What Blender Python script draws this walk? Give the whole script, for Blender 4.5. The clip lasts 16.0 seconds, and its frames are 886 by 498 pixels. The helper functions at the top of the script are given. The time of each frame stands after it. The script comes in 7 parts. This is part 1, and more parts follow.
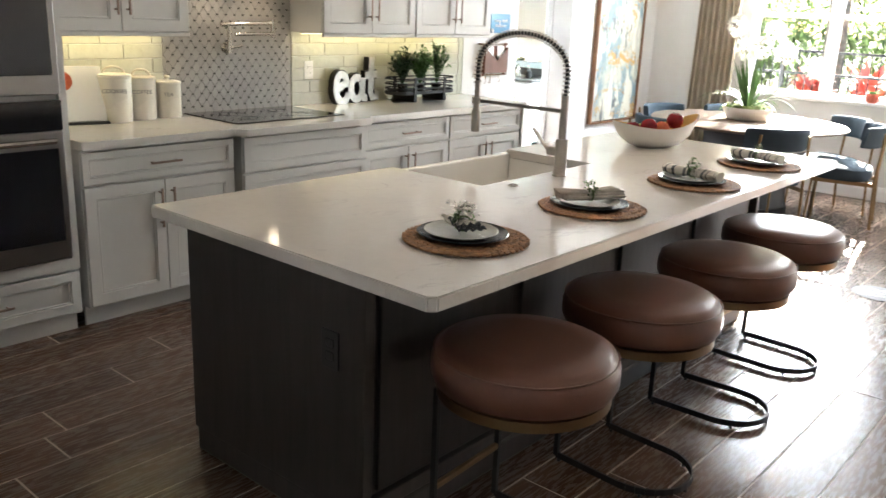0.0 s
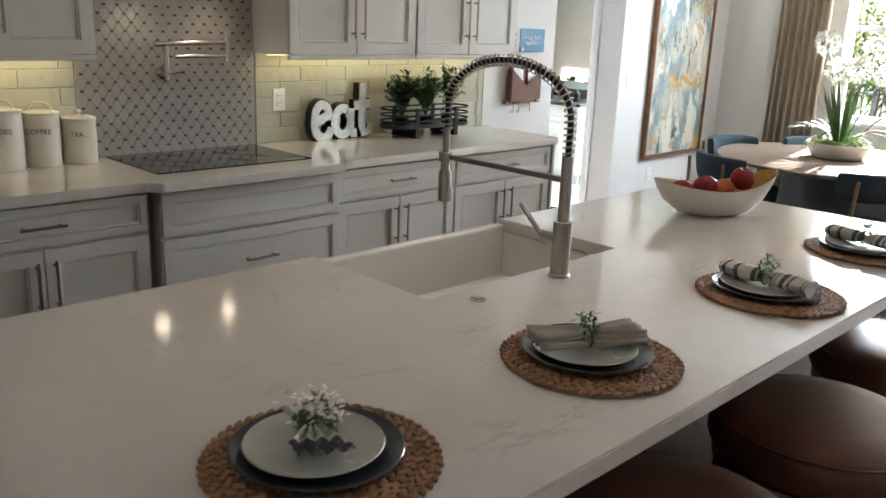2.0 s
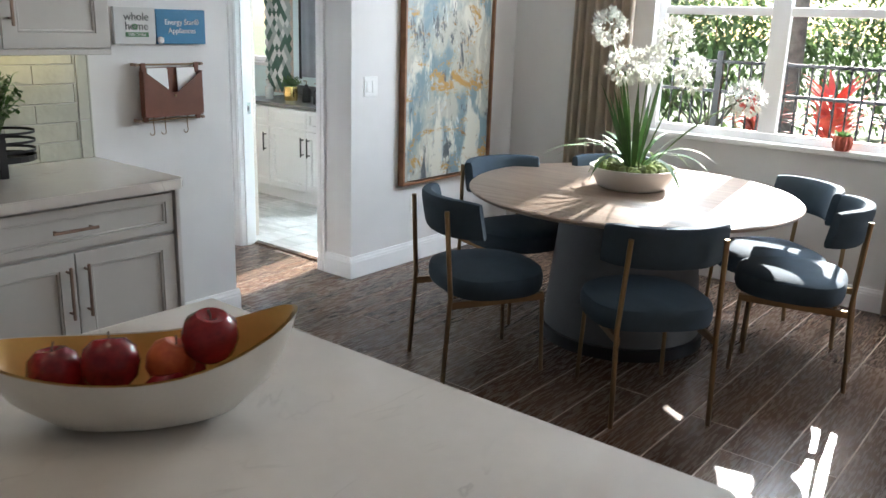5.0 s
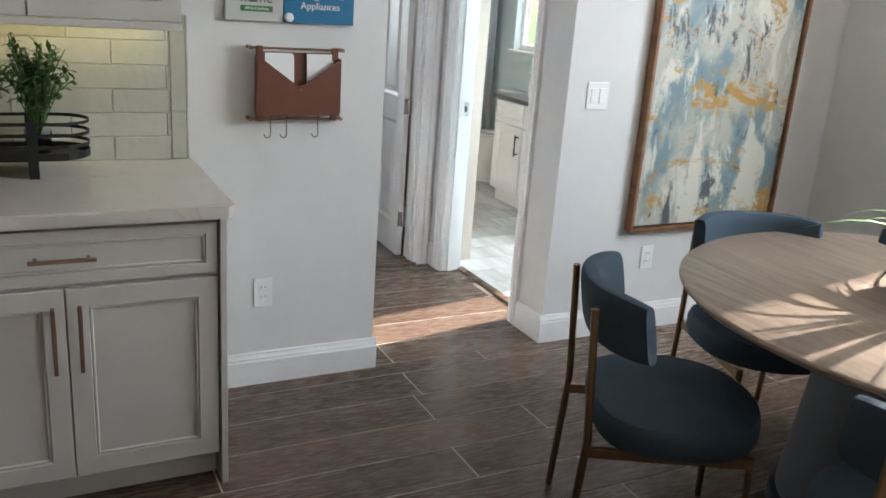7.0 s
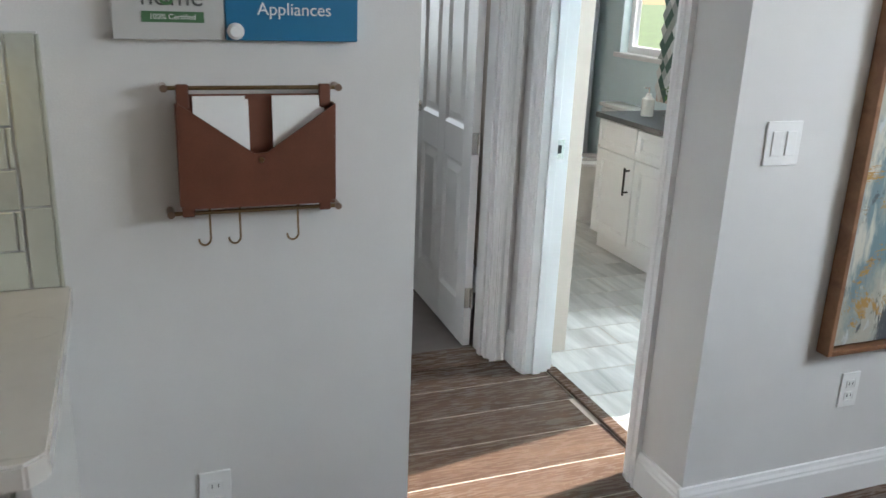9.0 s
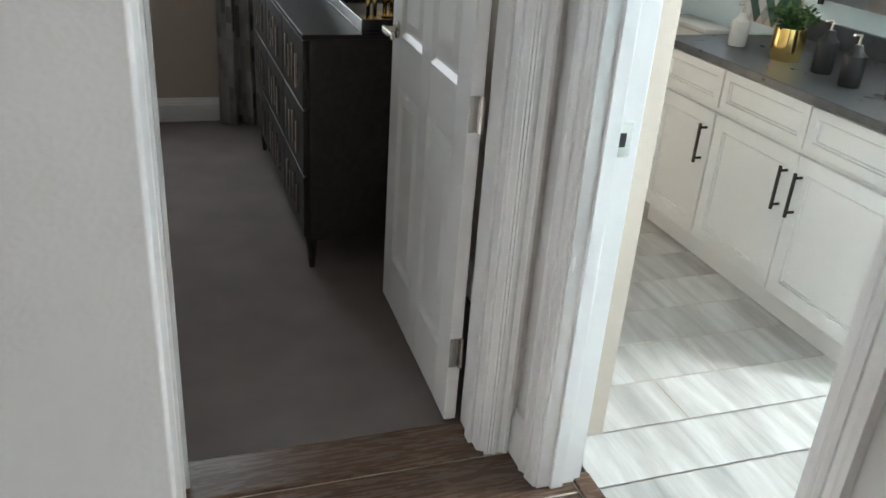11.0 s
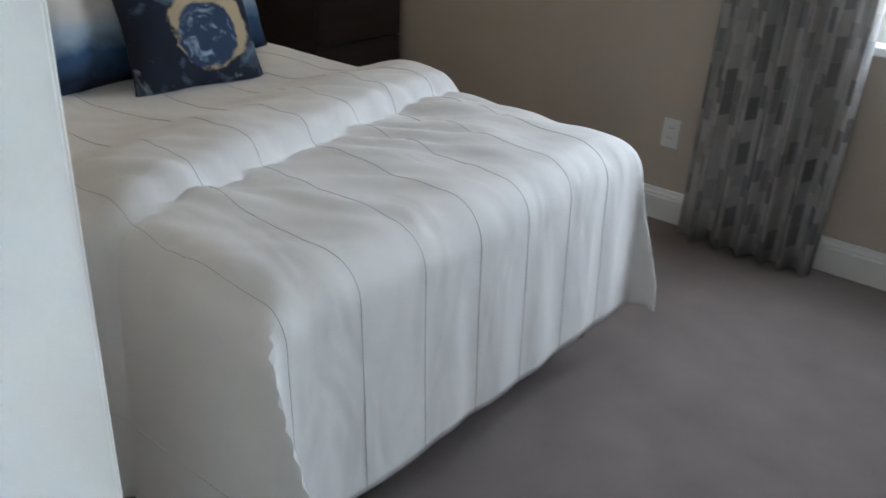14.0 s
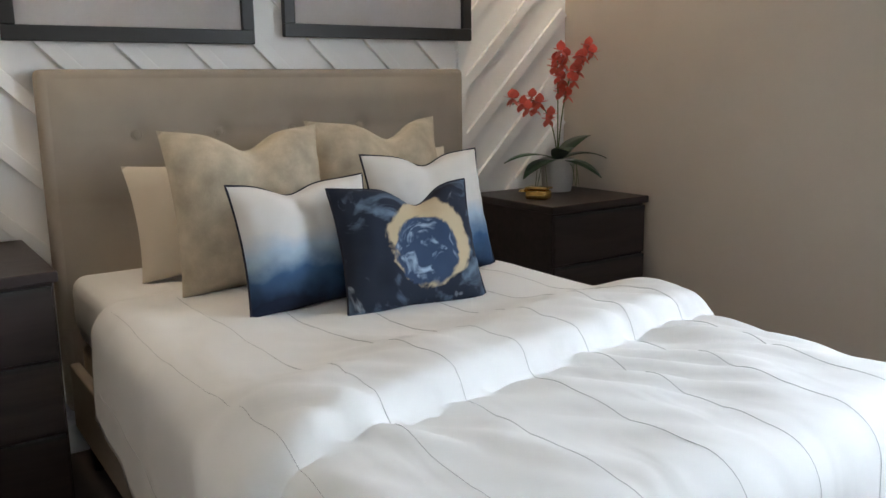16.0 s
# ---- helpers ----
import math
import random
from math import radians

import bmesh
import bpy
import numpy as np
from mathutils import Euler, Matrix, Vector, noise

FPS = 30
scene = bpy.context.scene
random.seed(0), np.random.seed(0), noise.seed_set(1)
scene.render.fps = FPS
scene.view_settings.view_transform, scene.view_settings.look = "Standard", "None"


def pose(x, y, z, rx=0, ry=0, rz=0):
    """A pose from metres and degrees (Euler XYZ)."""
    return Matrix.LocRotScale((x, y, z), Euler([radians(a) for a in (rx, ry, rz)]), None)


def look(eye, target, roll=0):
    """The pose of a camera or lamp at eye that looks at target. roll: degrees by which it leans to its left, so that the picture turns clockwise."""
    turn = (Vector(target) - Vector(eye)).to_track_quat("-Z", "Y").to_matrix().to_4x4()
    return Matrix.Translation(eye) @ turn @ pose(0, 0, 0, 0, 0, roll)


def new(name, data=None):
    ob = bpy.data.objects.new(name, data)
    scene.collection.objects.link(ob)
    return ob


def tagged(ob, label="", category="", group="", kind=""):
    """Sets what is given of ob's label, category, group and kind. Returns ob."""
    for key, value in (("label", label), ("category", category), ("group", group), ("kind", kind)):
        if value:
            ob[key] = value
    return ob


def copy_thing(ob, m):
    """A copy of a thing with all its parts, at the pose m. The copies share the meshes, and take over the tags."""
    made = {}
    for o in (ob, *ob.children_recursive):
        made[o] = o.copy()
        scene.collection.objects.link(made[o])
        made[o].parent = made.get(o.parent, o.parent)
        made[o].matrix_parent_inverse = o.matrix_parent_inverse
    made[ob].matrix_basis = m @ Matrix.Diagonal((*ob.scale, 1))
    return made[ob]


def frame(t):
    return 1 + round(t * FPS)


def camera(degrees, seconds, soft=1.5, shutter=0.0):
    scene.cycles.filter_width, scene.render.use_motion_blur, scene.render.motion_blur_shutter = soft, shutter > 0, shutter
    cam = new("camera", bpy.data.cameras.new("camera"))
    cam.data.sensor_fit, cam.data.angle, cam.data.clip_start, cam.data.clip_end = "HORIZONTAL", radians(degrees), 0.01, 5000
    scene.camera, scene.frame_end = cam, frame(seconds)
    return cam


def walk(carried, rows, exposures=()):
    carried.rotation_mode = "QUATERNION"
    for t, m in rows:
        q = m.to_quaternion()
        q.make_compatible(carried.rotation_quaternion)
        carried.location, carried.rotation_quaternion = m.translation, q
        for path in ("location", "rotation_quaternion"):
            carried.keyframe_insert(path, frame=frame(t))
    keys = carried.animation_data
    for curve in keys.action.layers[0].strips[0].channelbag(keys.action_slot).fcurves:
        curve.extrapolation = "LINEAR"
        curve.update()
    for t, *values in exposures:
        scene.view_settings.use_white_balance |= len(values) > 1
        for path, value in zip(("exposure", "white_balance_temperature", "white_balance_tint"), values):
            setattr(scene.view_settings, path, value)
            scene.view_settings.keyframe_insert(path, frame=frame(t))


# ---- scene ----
cam = camera(56.0, 16.0, shutter=0.2)
PATH = [
    (0, (-1.461, -1.368, 1.577), (0.005, -0.125, 1.024), 2.5),
    (0.5, (-1.217, -1.312, 1.621), (0.112, 0.069, 1.050), 3.1),
    (1, (-0.903, -1.088, 1.598), (0.426, 0.304, 1.056), 2.6),
    (1.5, (-0.594, -0.979, 1.601), (0.749, 0.401, 1.057), 2.1),
    (2, (-0.300, -0.829, 1.596), (1.061, 0.537, 1.066), 2.3),
    (2.5, (0.036, -0.643, 1.599), (1.510, 0.591, 1.046), 1.3),
    (3, (0.453, -0.591, 1.567), (1.985, 0.577, 1.029), -0.0),
    (3.5, (0.844, -0.572, 1.574), (2.436, 0.518, 1.051), -0.2),
    (3.7, (1.000, -0.544, 1.567), (2.584, 0.563, 1.051), 0.1),
    (5.8, (2.579, -0.384, 1.545), (3.979, 0.931, 0.988), 3.0),
    (6, (2.740, -0.346, 1.538), (4.083, 1.028, 0.984), 3.3),
    (6.5, (3.033, -0.214, 1.525), (4.088, 1.382, 0.944), 3.9),
    (7, (3.310, 0.018, 1.549), (4.200, 1.709, 0.959), 4.2),
    (7.5, (3.542, 0.272, 1.552), (4.251, 2.050, 0.973), 4.5),
    (8, (3.701, 0.584, 1.556), (4.318, 2.383, 0.937), 5.3),
    (8.5, (3.812, 0.959, 1.572), (4.490, 2.746, 0.984), 4.2),
    (9, (3.985, 1.295, 1.529), (4.673, 3.071, 0.918), 2.3),
    (9.2, (4.048, 1.415, 1.537), (4.746, 3.178, 0.900), 1.8),
    (11.3, (4.692, 2.765, 1.464), (5.266, 4.431, 0.518), 5.2),
    (11.5, (4.759, 2.864, 1.457), (5.155, 4.550, 0.459), 4.7),
    (12, (4.898, 3.098, 1.404), (4.801, 4.814, 0.381), 5.9),
    (12.5, (4.925, 3.384, 1.415), (4.615, 5.059, 0.366), 6.3),
    (13, (4.931, 3.701, 1.427), (4.553, 5.380, 0.408), 6.5),
    (13.5, (4.982, 3.998, 1.404), (4.257, 5.580, 0.419), 7.1),
    (14, (4.928, 4.204, 1.356), (3.822, 5.625, 0.485), 3.1),
    (14.5, (4.878, 4.359, 1.317), (3.477, 5.601, 0.615), 2.1),
    (15, (4.785, 4.452, 1.28), (3.228, 5.587, 0.741), 0.5),
    (15.5, (4.694, 4.486, 1.253), (3.084, 5.585, 0.808), -0.0),
    (16, (4.708, 4.48, 1.257), (3.085, 5.586, 0.877), -0.9),
]
walk(cam, [(t, look(eye, target, roll)) for t, eye, target, roll in PATH],
     [(0, 3.80, 6500, 10), (1, 3.40, 6550, 10), (2.5, 2.87, 6200, 10), (3.7, 2.42, 5900, 10), (5.8, 2.53, 6300, 10), (6.5, 2.50, 6400, 10), (7.5, 2.38, 6200, 10), (9.2, 2.08, 6250, 10), (11.3, 2.12, 6550, 10), (12.5, 2.22, 6650, 10), (13.2, 2.70, 6350, 10), (14, 3.02, 6080, 10), (14.7, 3.50, 6200, 10), (16, 3.80, 6100, 10)])

# ---- world, sun and large lights ----
SUN_AZ = Vector((1.0, 0.16, 0.0)).normalized()
SUN_EL = radians(27)
world = bpy.data.worlds.new("World")
scene.world = world
world.use_nodes = True
wn = world.node_tree.nodes
sky = wn.new("ShaderNodeTexSky")
sky.sky_type, sky.sun_disc = "NISHITA", False
sky.sun_elevation, sky.sun_rotation = SUN_EL, math.atan2(SUN_AZ.x, SUN_AZ.y)
wn["Background"].inputs[1].default_value = 0.05
world.node_tree.links.new(sky.outputs[0], wn["Background"].inputs[0])
sun = new("sun", bpy.data.lights.new("sun", "SUN"))
sun.data.energy, sun.data.angle, sun.data.color = 5.0, radians(0.6), (1, 0.95, 0.86)
sun_way = SUN_AZ * math.cos(SUN_EL) + Vector((0, 0, math.sin(SUN_EL)))
sun.matrix_world = look(tuple(sun_way * 20), (0, 0, 0))


def area_lamp(name, eye, target, w, h, power, color):
    ob = new(name, bpy.data.lights.new(name, "AREA"))
    ob.data.shape, ob.data.size, ob.data.size_y, ob.data.energy, ob.data.color = "RECTANGLE", w, h, power, color
    ob.matrix_world = look(eye, target)
    return ob


# skylight that enters by the openings
area_lamp("daylight_dining", (7.18, 1.19, 2.08), (3.8, 1.19, 0.6), 1.4, 0.42, 11, (0.84, 0.93, 1))
area_lamp("daylight_slider", (7.24, -2.0, 1.2), (0, -2.0, 0.9), 2.2, 2.2, 1.5, (0.9, 0.96, 1))
area_lamp("daylight_bath", (7.42, 3.8, 1.5), (5, 3.8, 1.0), 0.5, 1.2, 15, (0.88, 0.96, 1))
area_lamp("daylight_bedroom", (4.70, 7.36, 1.55), (4.0, 4.5, 0.5), 0.7, 1.2, 3.75, (0.9, 0.96, 1))


# ---- materials ----
def mat(name, color, rough=0.6, metal=0.0, vary=0.12, scale=6.0, fine=90.0, bump=0.05, spec=0.5, coat=0.0, random_island=0.0, random_object=0.0, dark=None):
    """A principled surface: large stains and fine grain in colour, roughness and relief."""
    m = bpy.data.materials.new(name)
    m.use_nodes = True
    n, l = m.node_tree.nodes, m.node_tree.links
    b = n["Principled BSDF"]
    tc = n.new("ShaderNodeTexCoord")
    big, small = n.new("ShaderNodeTexNoise"), n.new("ShaderNodeTexNoise")
    big.inputs["Scale"].default_value, small.inputs["Scale"].default_value = scale, fine
    big.inputs["Detail"].default_value, small.inputs["Detail"].default_value = 4, 3
    for t in (big, small):
        l.new(tc.outputs["Object"], t.inputs["Vector"])
    add = n.new("ShaderNodeMath")
    add.operation = "MULTIPLY_ADD"
    add.inputs[1].default_value = 0.4
    l.new(small.outputs["Fac"], add.inputs[0])
    l.new(big.outputs["Fac"], add.inputs[2])
    ramp = n.new("ShaderNodeValToRGB")
    c = Vector(color)
    lo = Vector(dark) if dark else c * (1 - vary)
    ramp.color_ramp.elements[0].position, ramp.color_ramp.elements[1].position = 0.45, 0.95
    ramp.color_ramp.elements[0].color = (*lo, 1)
    ramp.color_ramp.elements[1].color = (*[min(1, v * (1 + vary * 0.6)) for v in c], 1)
    l.new(add.outputs[0], ramp.inputs[0])
    out = ramp.outputs[0]
    if random_island or random_object:
        hsv = n.new("ShaderNodeHueSaturation")
        mr = n.new("ShaderNodeMapRange")
        amt = random_island or random_object
        mr.inputs[3].default_value, mr.inputs[4].default_value = 1 - amt, 1 + amt
        src = n.new("ShaderNodeNewGeometry").outputs["Random Per Island"] if random_island else n.new("ShaderNodeObjectInfo").outputs["Random"]
        l.new(src, mr.inputs[0])
        l.new(mr.outputs[0], hsv.inputs["Value"])
        l.new(out, hsv.inputs["Color"])
        out = hsv.outputs[0]
    l.new(out, b.inputs["Base Color"])
    rr = n.new("ShaderNodeMapRange")
    rr.inputs[3].default_value, rr.inputs[4].default_value = max(0.03, rough - 0.07), min(1, rough + 0.07)
    l.new(big.outputs["Fac"], rr.inputs[0])
    l.new(rr.outputs[0], b.inputs["Roughness"])
    b.inputs["Metallic"].default_value = metal
    b.inputs["Specular IOR Level"].default_value = spec
    b.inputs["Coat Weight"].default_value = coat
    b.inputs["Coat Roughness"].default_value = 0.1
    if bump:
        bp = n.new("ShaderNodeBump")
        bp.inputs["Strength"].default_value, bp.inputs["Distance"].default_value = bump, 0.004
        l.new(small.outputs["Fac"], bp.inputs["Height"])
        l.new(bp.outputs[0], b.inputs["Normal"])
    return m


def wood(name, a, c, rough=0.4, stretch=(1, 12, 12), scale=2.2, per_object=0.15, coat=0.0, bump=0.08):
    """Wood grain that runs along the object's x when stretch is (1, n, n)."""
    m = bpy.data.materials.new(name)
    m.use_nodes = True
    n, l = m.node_tree.nodes, m.node_tree.links
    b = n["Principled BSDF"]
    tc, mp, info = n.new("ShaderNodeTexCoord"), n.new("ShaderNodeMapping"), n.new("ShaderNodeObjectInfo")
    mp.inputs["Scale"].default_value = stretch
    l.new(tc.outputs["Object"], mp.inputs[0])
    addv = n.new("ShaderNodeVectorMath")
    addv.operation = "ADD"
    mul = n.new("ShaderNodeMath")
    mul.operation, mul.inputs[1].default_value = "MULTIPLY", 40.0
    l.new(info.outputs["Random"], mul.inputs[0])
    l.new(mp.outputs[0], addv.inputs[0])
    l.new(mul.outputs[0], addv.inputs[1])
    big, small = n.new("ShaderNodeTexNoise"), n.new("ShaderNodeTexNoise")
    big.inputs["Scale"].default_value, big.inputs["Detail"].default_value, big.inputs["Distortion"].default_value = scale, 3.5, 0.7
    small.inputs["Scale"].default_value, small.inputs["Detail"].default_value = scale * 9, 4
    l.new(addv.outputs[0], big.inputs["Vector"])
    l.new(addv.outputs[0], small.inputs["Vector"])
    mix = n.new("ShaderNodeMath")
    mix.operation, mix.inputs[1].default_value = "MULTIPLY_ADD", 0.2
    l.new(small.outputs["Fac"], mix.inputs[0])
    l.new(big.outputs["Fac"], mix.inputs[2])
    ramp = n.new("ShaderNodeValToRGB")
    ramp.color_ramp.elements[0].position, ramp.color_ramp.elements[1].position = 0.38, 0.80
    ramp.color_ramp.elements[0].color, ramp.color_ramp.elements[1].color = (*a, 1), (*c, 1)
    l.new(mix.outputs[0], ramp.inputs[0])
    hsv, mr = n.new("ShaderNodeHueSaturation"), n.new("ShaderNodeMapRange")
    mr.inputs[3].default_value, mr.inputs[4].default_value = 1 - per_object, 1 + per_object
    l.new(info.outputs["Random"], mr.inputs[0])
    l.new(mr.outputs[0], hsv.inputs["Value"])
    l.new(ramp.outputs[0], hsv.inputs["Color"])
    l.new(hsv.outputs[0], b.inputs["Base Color"])
    rr = n.new("ShaderNodeMapRange")
    rr.inputs[3].default_value, rr.inputs[4].default_value = rough - 0.08, rough + 0.12
    l.new(small.outputs["Fac"], rr.inputs[0])
    l.new(rr.outputs[0], b.inputs["Roughness"])
    b.inputs["Coat Weight"].default_value = coat
    bp = n.new("ShaderNodeBump")
    bp.inputs["Strength"].default_value, bp.inputs["Distance"].default_value = bump, 0.003
    l.new(small.outputs["Fac"], bp.inputs["Height"])
    l.new(bp.outputs[0], b.inputs["Normal"])
    return m


def glow(name, color, strength):
    m = bpy.data.materials.new(name)
    m.use_nodes = True
    b = m.node_tree.nodes["Principled BSDF"]
    b.inputs["Base Color"].default_value = (*color, 1)
    b.inputs["Emission Color"].default_value = (*color, 1)
    b.inputs["Emission Strength"].default_value = strength * 0.5
    return m


def glass_mat(name, tint=(1, 1, 1), rough=0.0):
    m = bpy.data.materials.new(name)
    m.use_nodes = True
    b = m.node_tree.nodes["Principled BSDF"]
    b.inputs["Base Color"].default_value = (*tint, 1)
    b.inputs["Transmission Weight"].default_value = 1
    b.inputs["Roughness"].default_value = rough
    b.inputs["IOR"].default_value = 1.02 if rough == 0 else 1.3
    return m


M = dict(
    wall=mat("wall_paint", (0.70, 0.69, 0.68), 0.75, vary=0.03, fine=260, bump=0.12),
    wall_bed=mat("bedroom_paint", (0.55, 0.48, 0.41), 0.75, vary=0.03, fine=260, bump=0.12),
    wall_bath=mat("bathroom_paint", (0.66, 0.78, 0.80), 0.75, vary=0.03, fine=260, bump=0.1),
    ceil=mat("ceiling_paint", (0.82, 0.81, 0.79), 0.9, vary=0.03, fine=60, bump=0.4),
    trim=mat("trim_paint", (0.83, 0.83, 0.83), 0.35, vary=0.02, bump=0.01),
    cab=mat("cabinet_paint", (0.60, 0.585, 0.555), 0.38, vary=0.03, fine=50, bump=0.01),
    cab_glaze=mat("cabinet_glaze", (0.36, 0.345, 0.32), 0.45, vary=0.1, bump=0.01),
    # near-black: the cookbook stand, and shade painted in for holes and grooves
    dark=mat("stand_and_hole_shade", (0.03, 0.03, 0.03), 0.8, bump=0),
    bath_cab=mat("white_cabinet", (0.82, 0.83, 0.83), 0.35, vary=0.02, bump=0.01),
    island=wood("espresso_wood", (0.022, 0.018, 0.016), (0.04, 0.033, 0.03), 0.38, (10, 10, 1), 3),
    quartz=mat("white_quartz", (0.66, 0.63, 0.59), 0.10, vary=0.06, scale=2.5, fine=30, bump=0.0, coat=0.2),
    steel=mat("brushed_steel", (0.38, 0.37, 0.36), 0.32, 1.0, vary=0.08, fine=300, bump=0.03),
    nickel=mat("satin_nickel", (0.62, 0.59, 0.55), 0.25, 1.0, vary=0.06, bump=0),
    faucet=mat("spot_resist_nickel", (0.42, 0.385, 0.35), 0.33, 1.0, vary=0.08, bump=0),
    pull=mat("bronze_pull", (0.34, 0.25, 0.20), 0.33, 1.0, vary=0.12, bump=0),
    brass=mat("aged_brass", (0.27, 0.185, 0.10), 0.32, 1.0, vary=0.15, bump=0),
    gold=mat("polished_gold", (0.85, 0.6, 0.22), 0.16, 1.0, vary=0.08, bump=0),
    black_metal=mat("black_metal", (0.022, 0.022, 0.024), 0.42, 0.4, vary=0.2, bump=0.02),
    black=mat("black_plastic", (0.015, 0.015, 0.016), 0.4, vary=0.2, bump=0),
    black_glass=mat("black_glass", (0.012, 0.012, 0.014), 0.05, vary=0.1, bump=0, coat=0.6),
    ceramic=mat("white_ceramic", (0.80, 0.79, 0.76), 0.15, vary=0.03, bump=0, coat=0.3),
    ceramic_matt=mat("matt_ceramic", (0.76, 0.73, 0.68), 0.45, vary=0.06, fine=140, bump=0.05),
    cream=mat("cream_enamel", (0.78, 0.74, 0.65), 0.28, vary=0.06, bump=0, coat=0.2),
    leather=mat("brown_leather", (0.135, 0.058, 0.038), 0.33, vary=0.22, scale=9, fine=320, bump=0.10),
    tan=mat("saddle_leather", (0.155, 0.052, 0.028), 0.42, vary=0.2, scale=12, fine=240, bump=0.06),
    blue=mat("blue_velvet", (0.048, 0.072, 0.098), 0.85, vary=0.16, scale=10, fine=420, bump=0.12, spec=0.25),
    white=mat("white_plastic", (0.85, 0.85, 0.84), 0.35, vary=0.02, bump=0),
    paper=mat("white_paper", (0.86, 0.86, 0.85), 0.8, vary=0.03, bump=0),
    leaf=mat("leaf_green", (0.075, 0.17, 0.04), 0.5, vary=0.35, scale=20, bump=0.02, random_island=0.35),
    leaf_dark=mat("leaf_dark", (0.022, 0.055, 0.022), 0.35, vary=0.3, scale=20, bump=0.02, random_island=0.25),
    leaf_out=mat("garden_leaf", (0.17, 0.25, 0.10), 0.6, vary=0.4, scale=3, bump=0.02, random_island=0.45),
    leaf_light=mat("leaf_light", (0.16, 0.30, 0.08), 0.5, vary=0.3, scale=20, bump=0.02, random_island=0.3),
    petal=mat("white_petal", (0.86, 0.86, 0.8), 0.6, vary=0.06, bump=0.02, random_island=0.08),
    coral=mat("coral_petal", (0.72, 0.13, 0.09), 0.55, vary=0.2, bump=0.02, random_island=0.2),
    stem=mat("stem_green", (0.10, 0.15, 0.05), 0.5, vary=0.25, bump=0.02),
    apple=mat("red_apple", (0.30, 0.018, 0.022), 0.22, vary=0.5, scale=14, bump=0, dark=(0.10, 0.006, 0.016)),
    peach=mat("peach_skin", (0.55, 0.15, 0.05), 0.5, vary=0.4, scale=16, bump=0, dark=(0.35, 0.03, 0.02)),
    rattan=mat("water_hyacinth", (0.30, 0.155, 0.07), 0.6, vary=0.45, scale=26, fine=200, bump=0.2, random_island=0.35),
    plate_blue=mat("dark_stoneware", (0.028, 0.036, 0.048), 0.25, vary=0.25, bump=0, coat=0.3),
    plate_grey=mat("speckled_stoneware", (0.43, 0.44, 0.41), 0.25, vary=0.16, fine=60, bump=0, coat=0.2),
    carpet=mat("bedroom_carpet", (0.22, 0.19, 0.183), 0.95, vary=0.16, scale=5, fine=520, bump=0.8, spec=0.1),
    duvet=mat("white_cotton", (0.78, 0.78, 0.78), 0.85, vary=0.04, fine=600, bump=0.08, spec=0.2),
    thread=mat("dark_thread", (0.42, 0.42, 0.43), 0.9, bump=0),
    linen=mat("beige_linen", (0.50, 0.43, 0.33), 0.9, vary=0.32, scale=14, fine=500, bump=0.25, spec=0.2),
    headboard=mat("taupe_linen", (0.37, 0.325, 0.275), 0.9, vary=0.08, fine=600, bump=0.22, spec=0.2),
    curtain=mat("champagne_curtain", (0.50, 0.43, 0.34), 0.75, vary=0.1, fine=400, bump=0.08, spec=0.3),
    nightwood=wood("dark_nightstand", (0.016, 0.011, 0.012), (0.036, 0.024, 0.024), 0.42, (10, 1, 10), 3),
    dresser=wood("black_oak", (0.012, 0.011, 0.011), (0.028, 0.025, 0.024), 0.45, (10, 1, 10), 3.5, bump=0.2),
    tabletop=wood("grey_oak_top", (0.17, 0.12, 0.09), (0.30, 0.225, 0.17), 0.32, (12, 1, 12), 2.4, per_object=0.03),
    walnut=wood("walnut_frame", (0.15, 0.065, 0.03), (0.28, 0.14, 0.07), 0.42, (2, 2, 2), 6),
    glass=glass_mat("window_glass"),
    moss=mat("moss", (0.17, 0.22, 0.06), 0.95, vary=0.5, scale=40, bump=0.5, random_island=0.4),
    soil=mat("soil", (0.05, 0.035, 0.025), 0.95, vary=0.4, scale=40, bump=0.5),
    grass=mat("lawn", (0.09, 0.14, 0.04), 0.9, vary=0.4, scale=3, fine=60, bump=0.4),
    concrete=mat("patio_concrete", (0.45, 0.43, 0.40), 0.8, vary=0.12, scale=2, fine=60, bump=0.2),
    mulch=mat("mulch_bed", (0.12, 0.09, 0.06), 0.95, vary=0.4, scale=10, fine=80, bump=0.4),
    bark=mat("bark", (0.20, 0.17, 0.14), 0.9, vary=0.4, scale=10, fine=60, bump=0.6),
    grout=mat("grout", (0.55, 0.47, 0.40), 0.9, vary=0.1, bump=0.1),
    plank=wood("wood_look_tile", (0.082, 0.049, 0.034), (0.132, 0.083, 0.056), 0.25, (1, 9, 9), 1.5, per_object=0.16, bump=0.015),
    bath_tile=wood("grey_wood_tile", (0.36, 0.35, 0.33), (0.66, 0.65, 0.62), 0.35, (9, 1, 9), 1.6, per_object=0.12, bump=0.03),
    sign_blue=mat("sign_blue", (0.012, 0.16, 0.32), 0.4, vary=0.04, bump=0),
    sign_grey=mat("sign_grey", (0.55, 0.55, 0.54), 0.45, vary=0.03, bump=0),
    sign_green=mat("sign_green", (0.07, 0.18, 0.08), 0.45, vary=0.04, bump=0),
    letter=mat("letter_grey", (0.10, 0.10, 0.10), 0.6, bump=0),
)


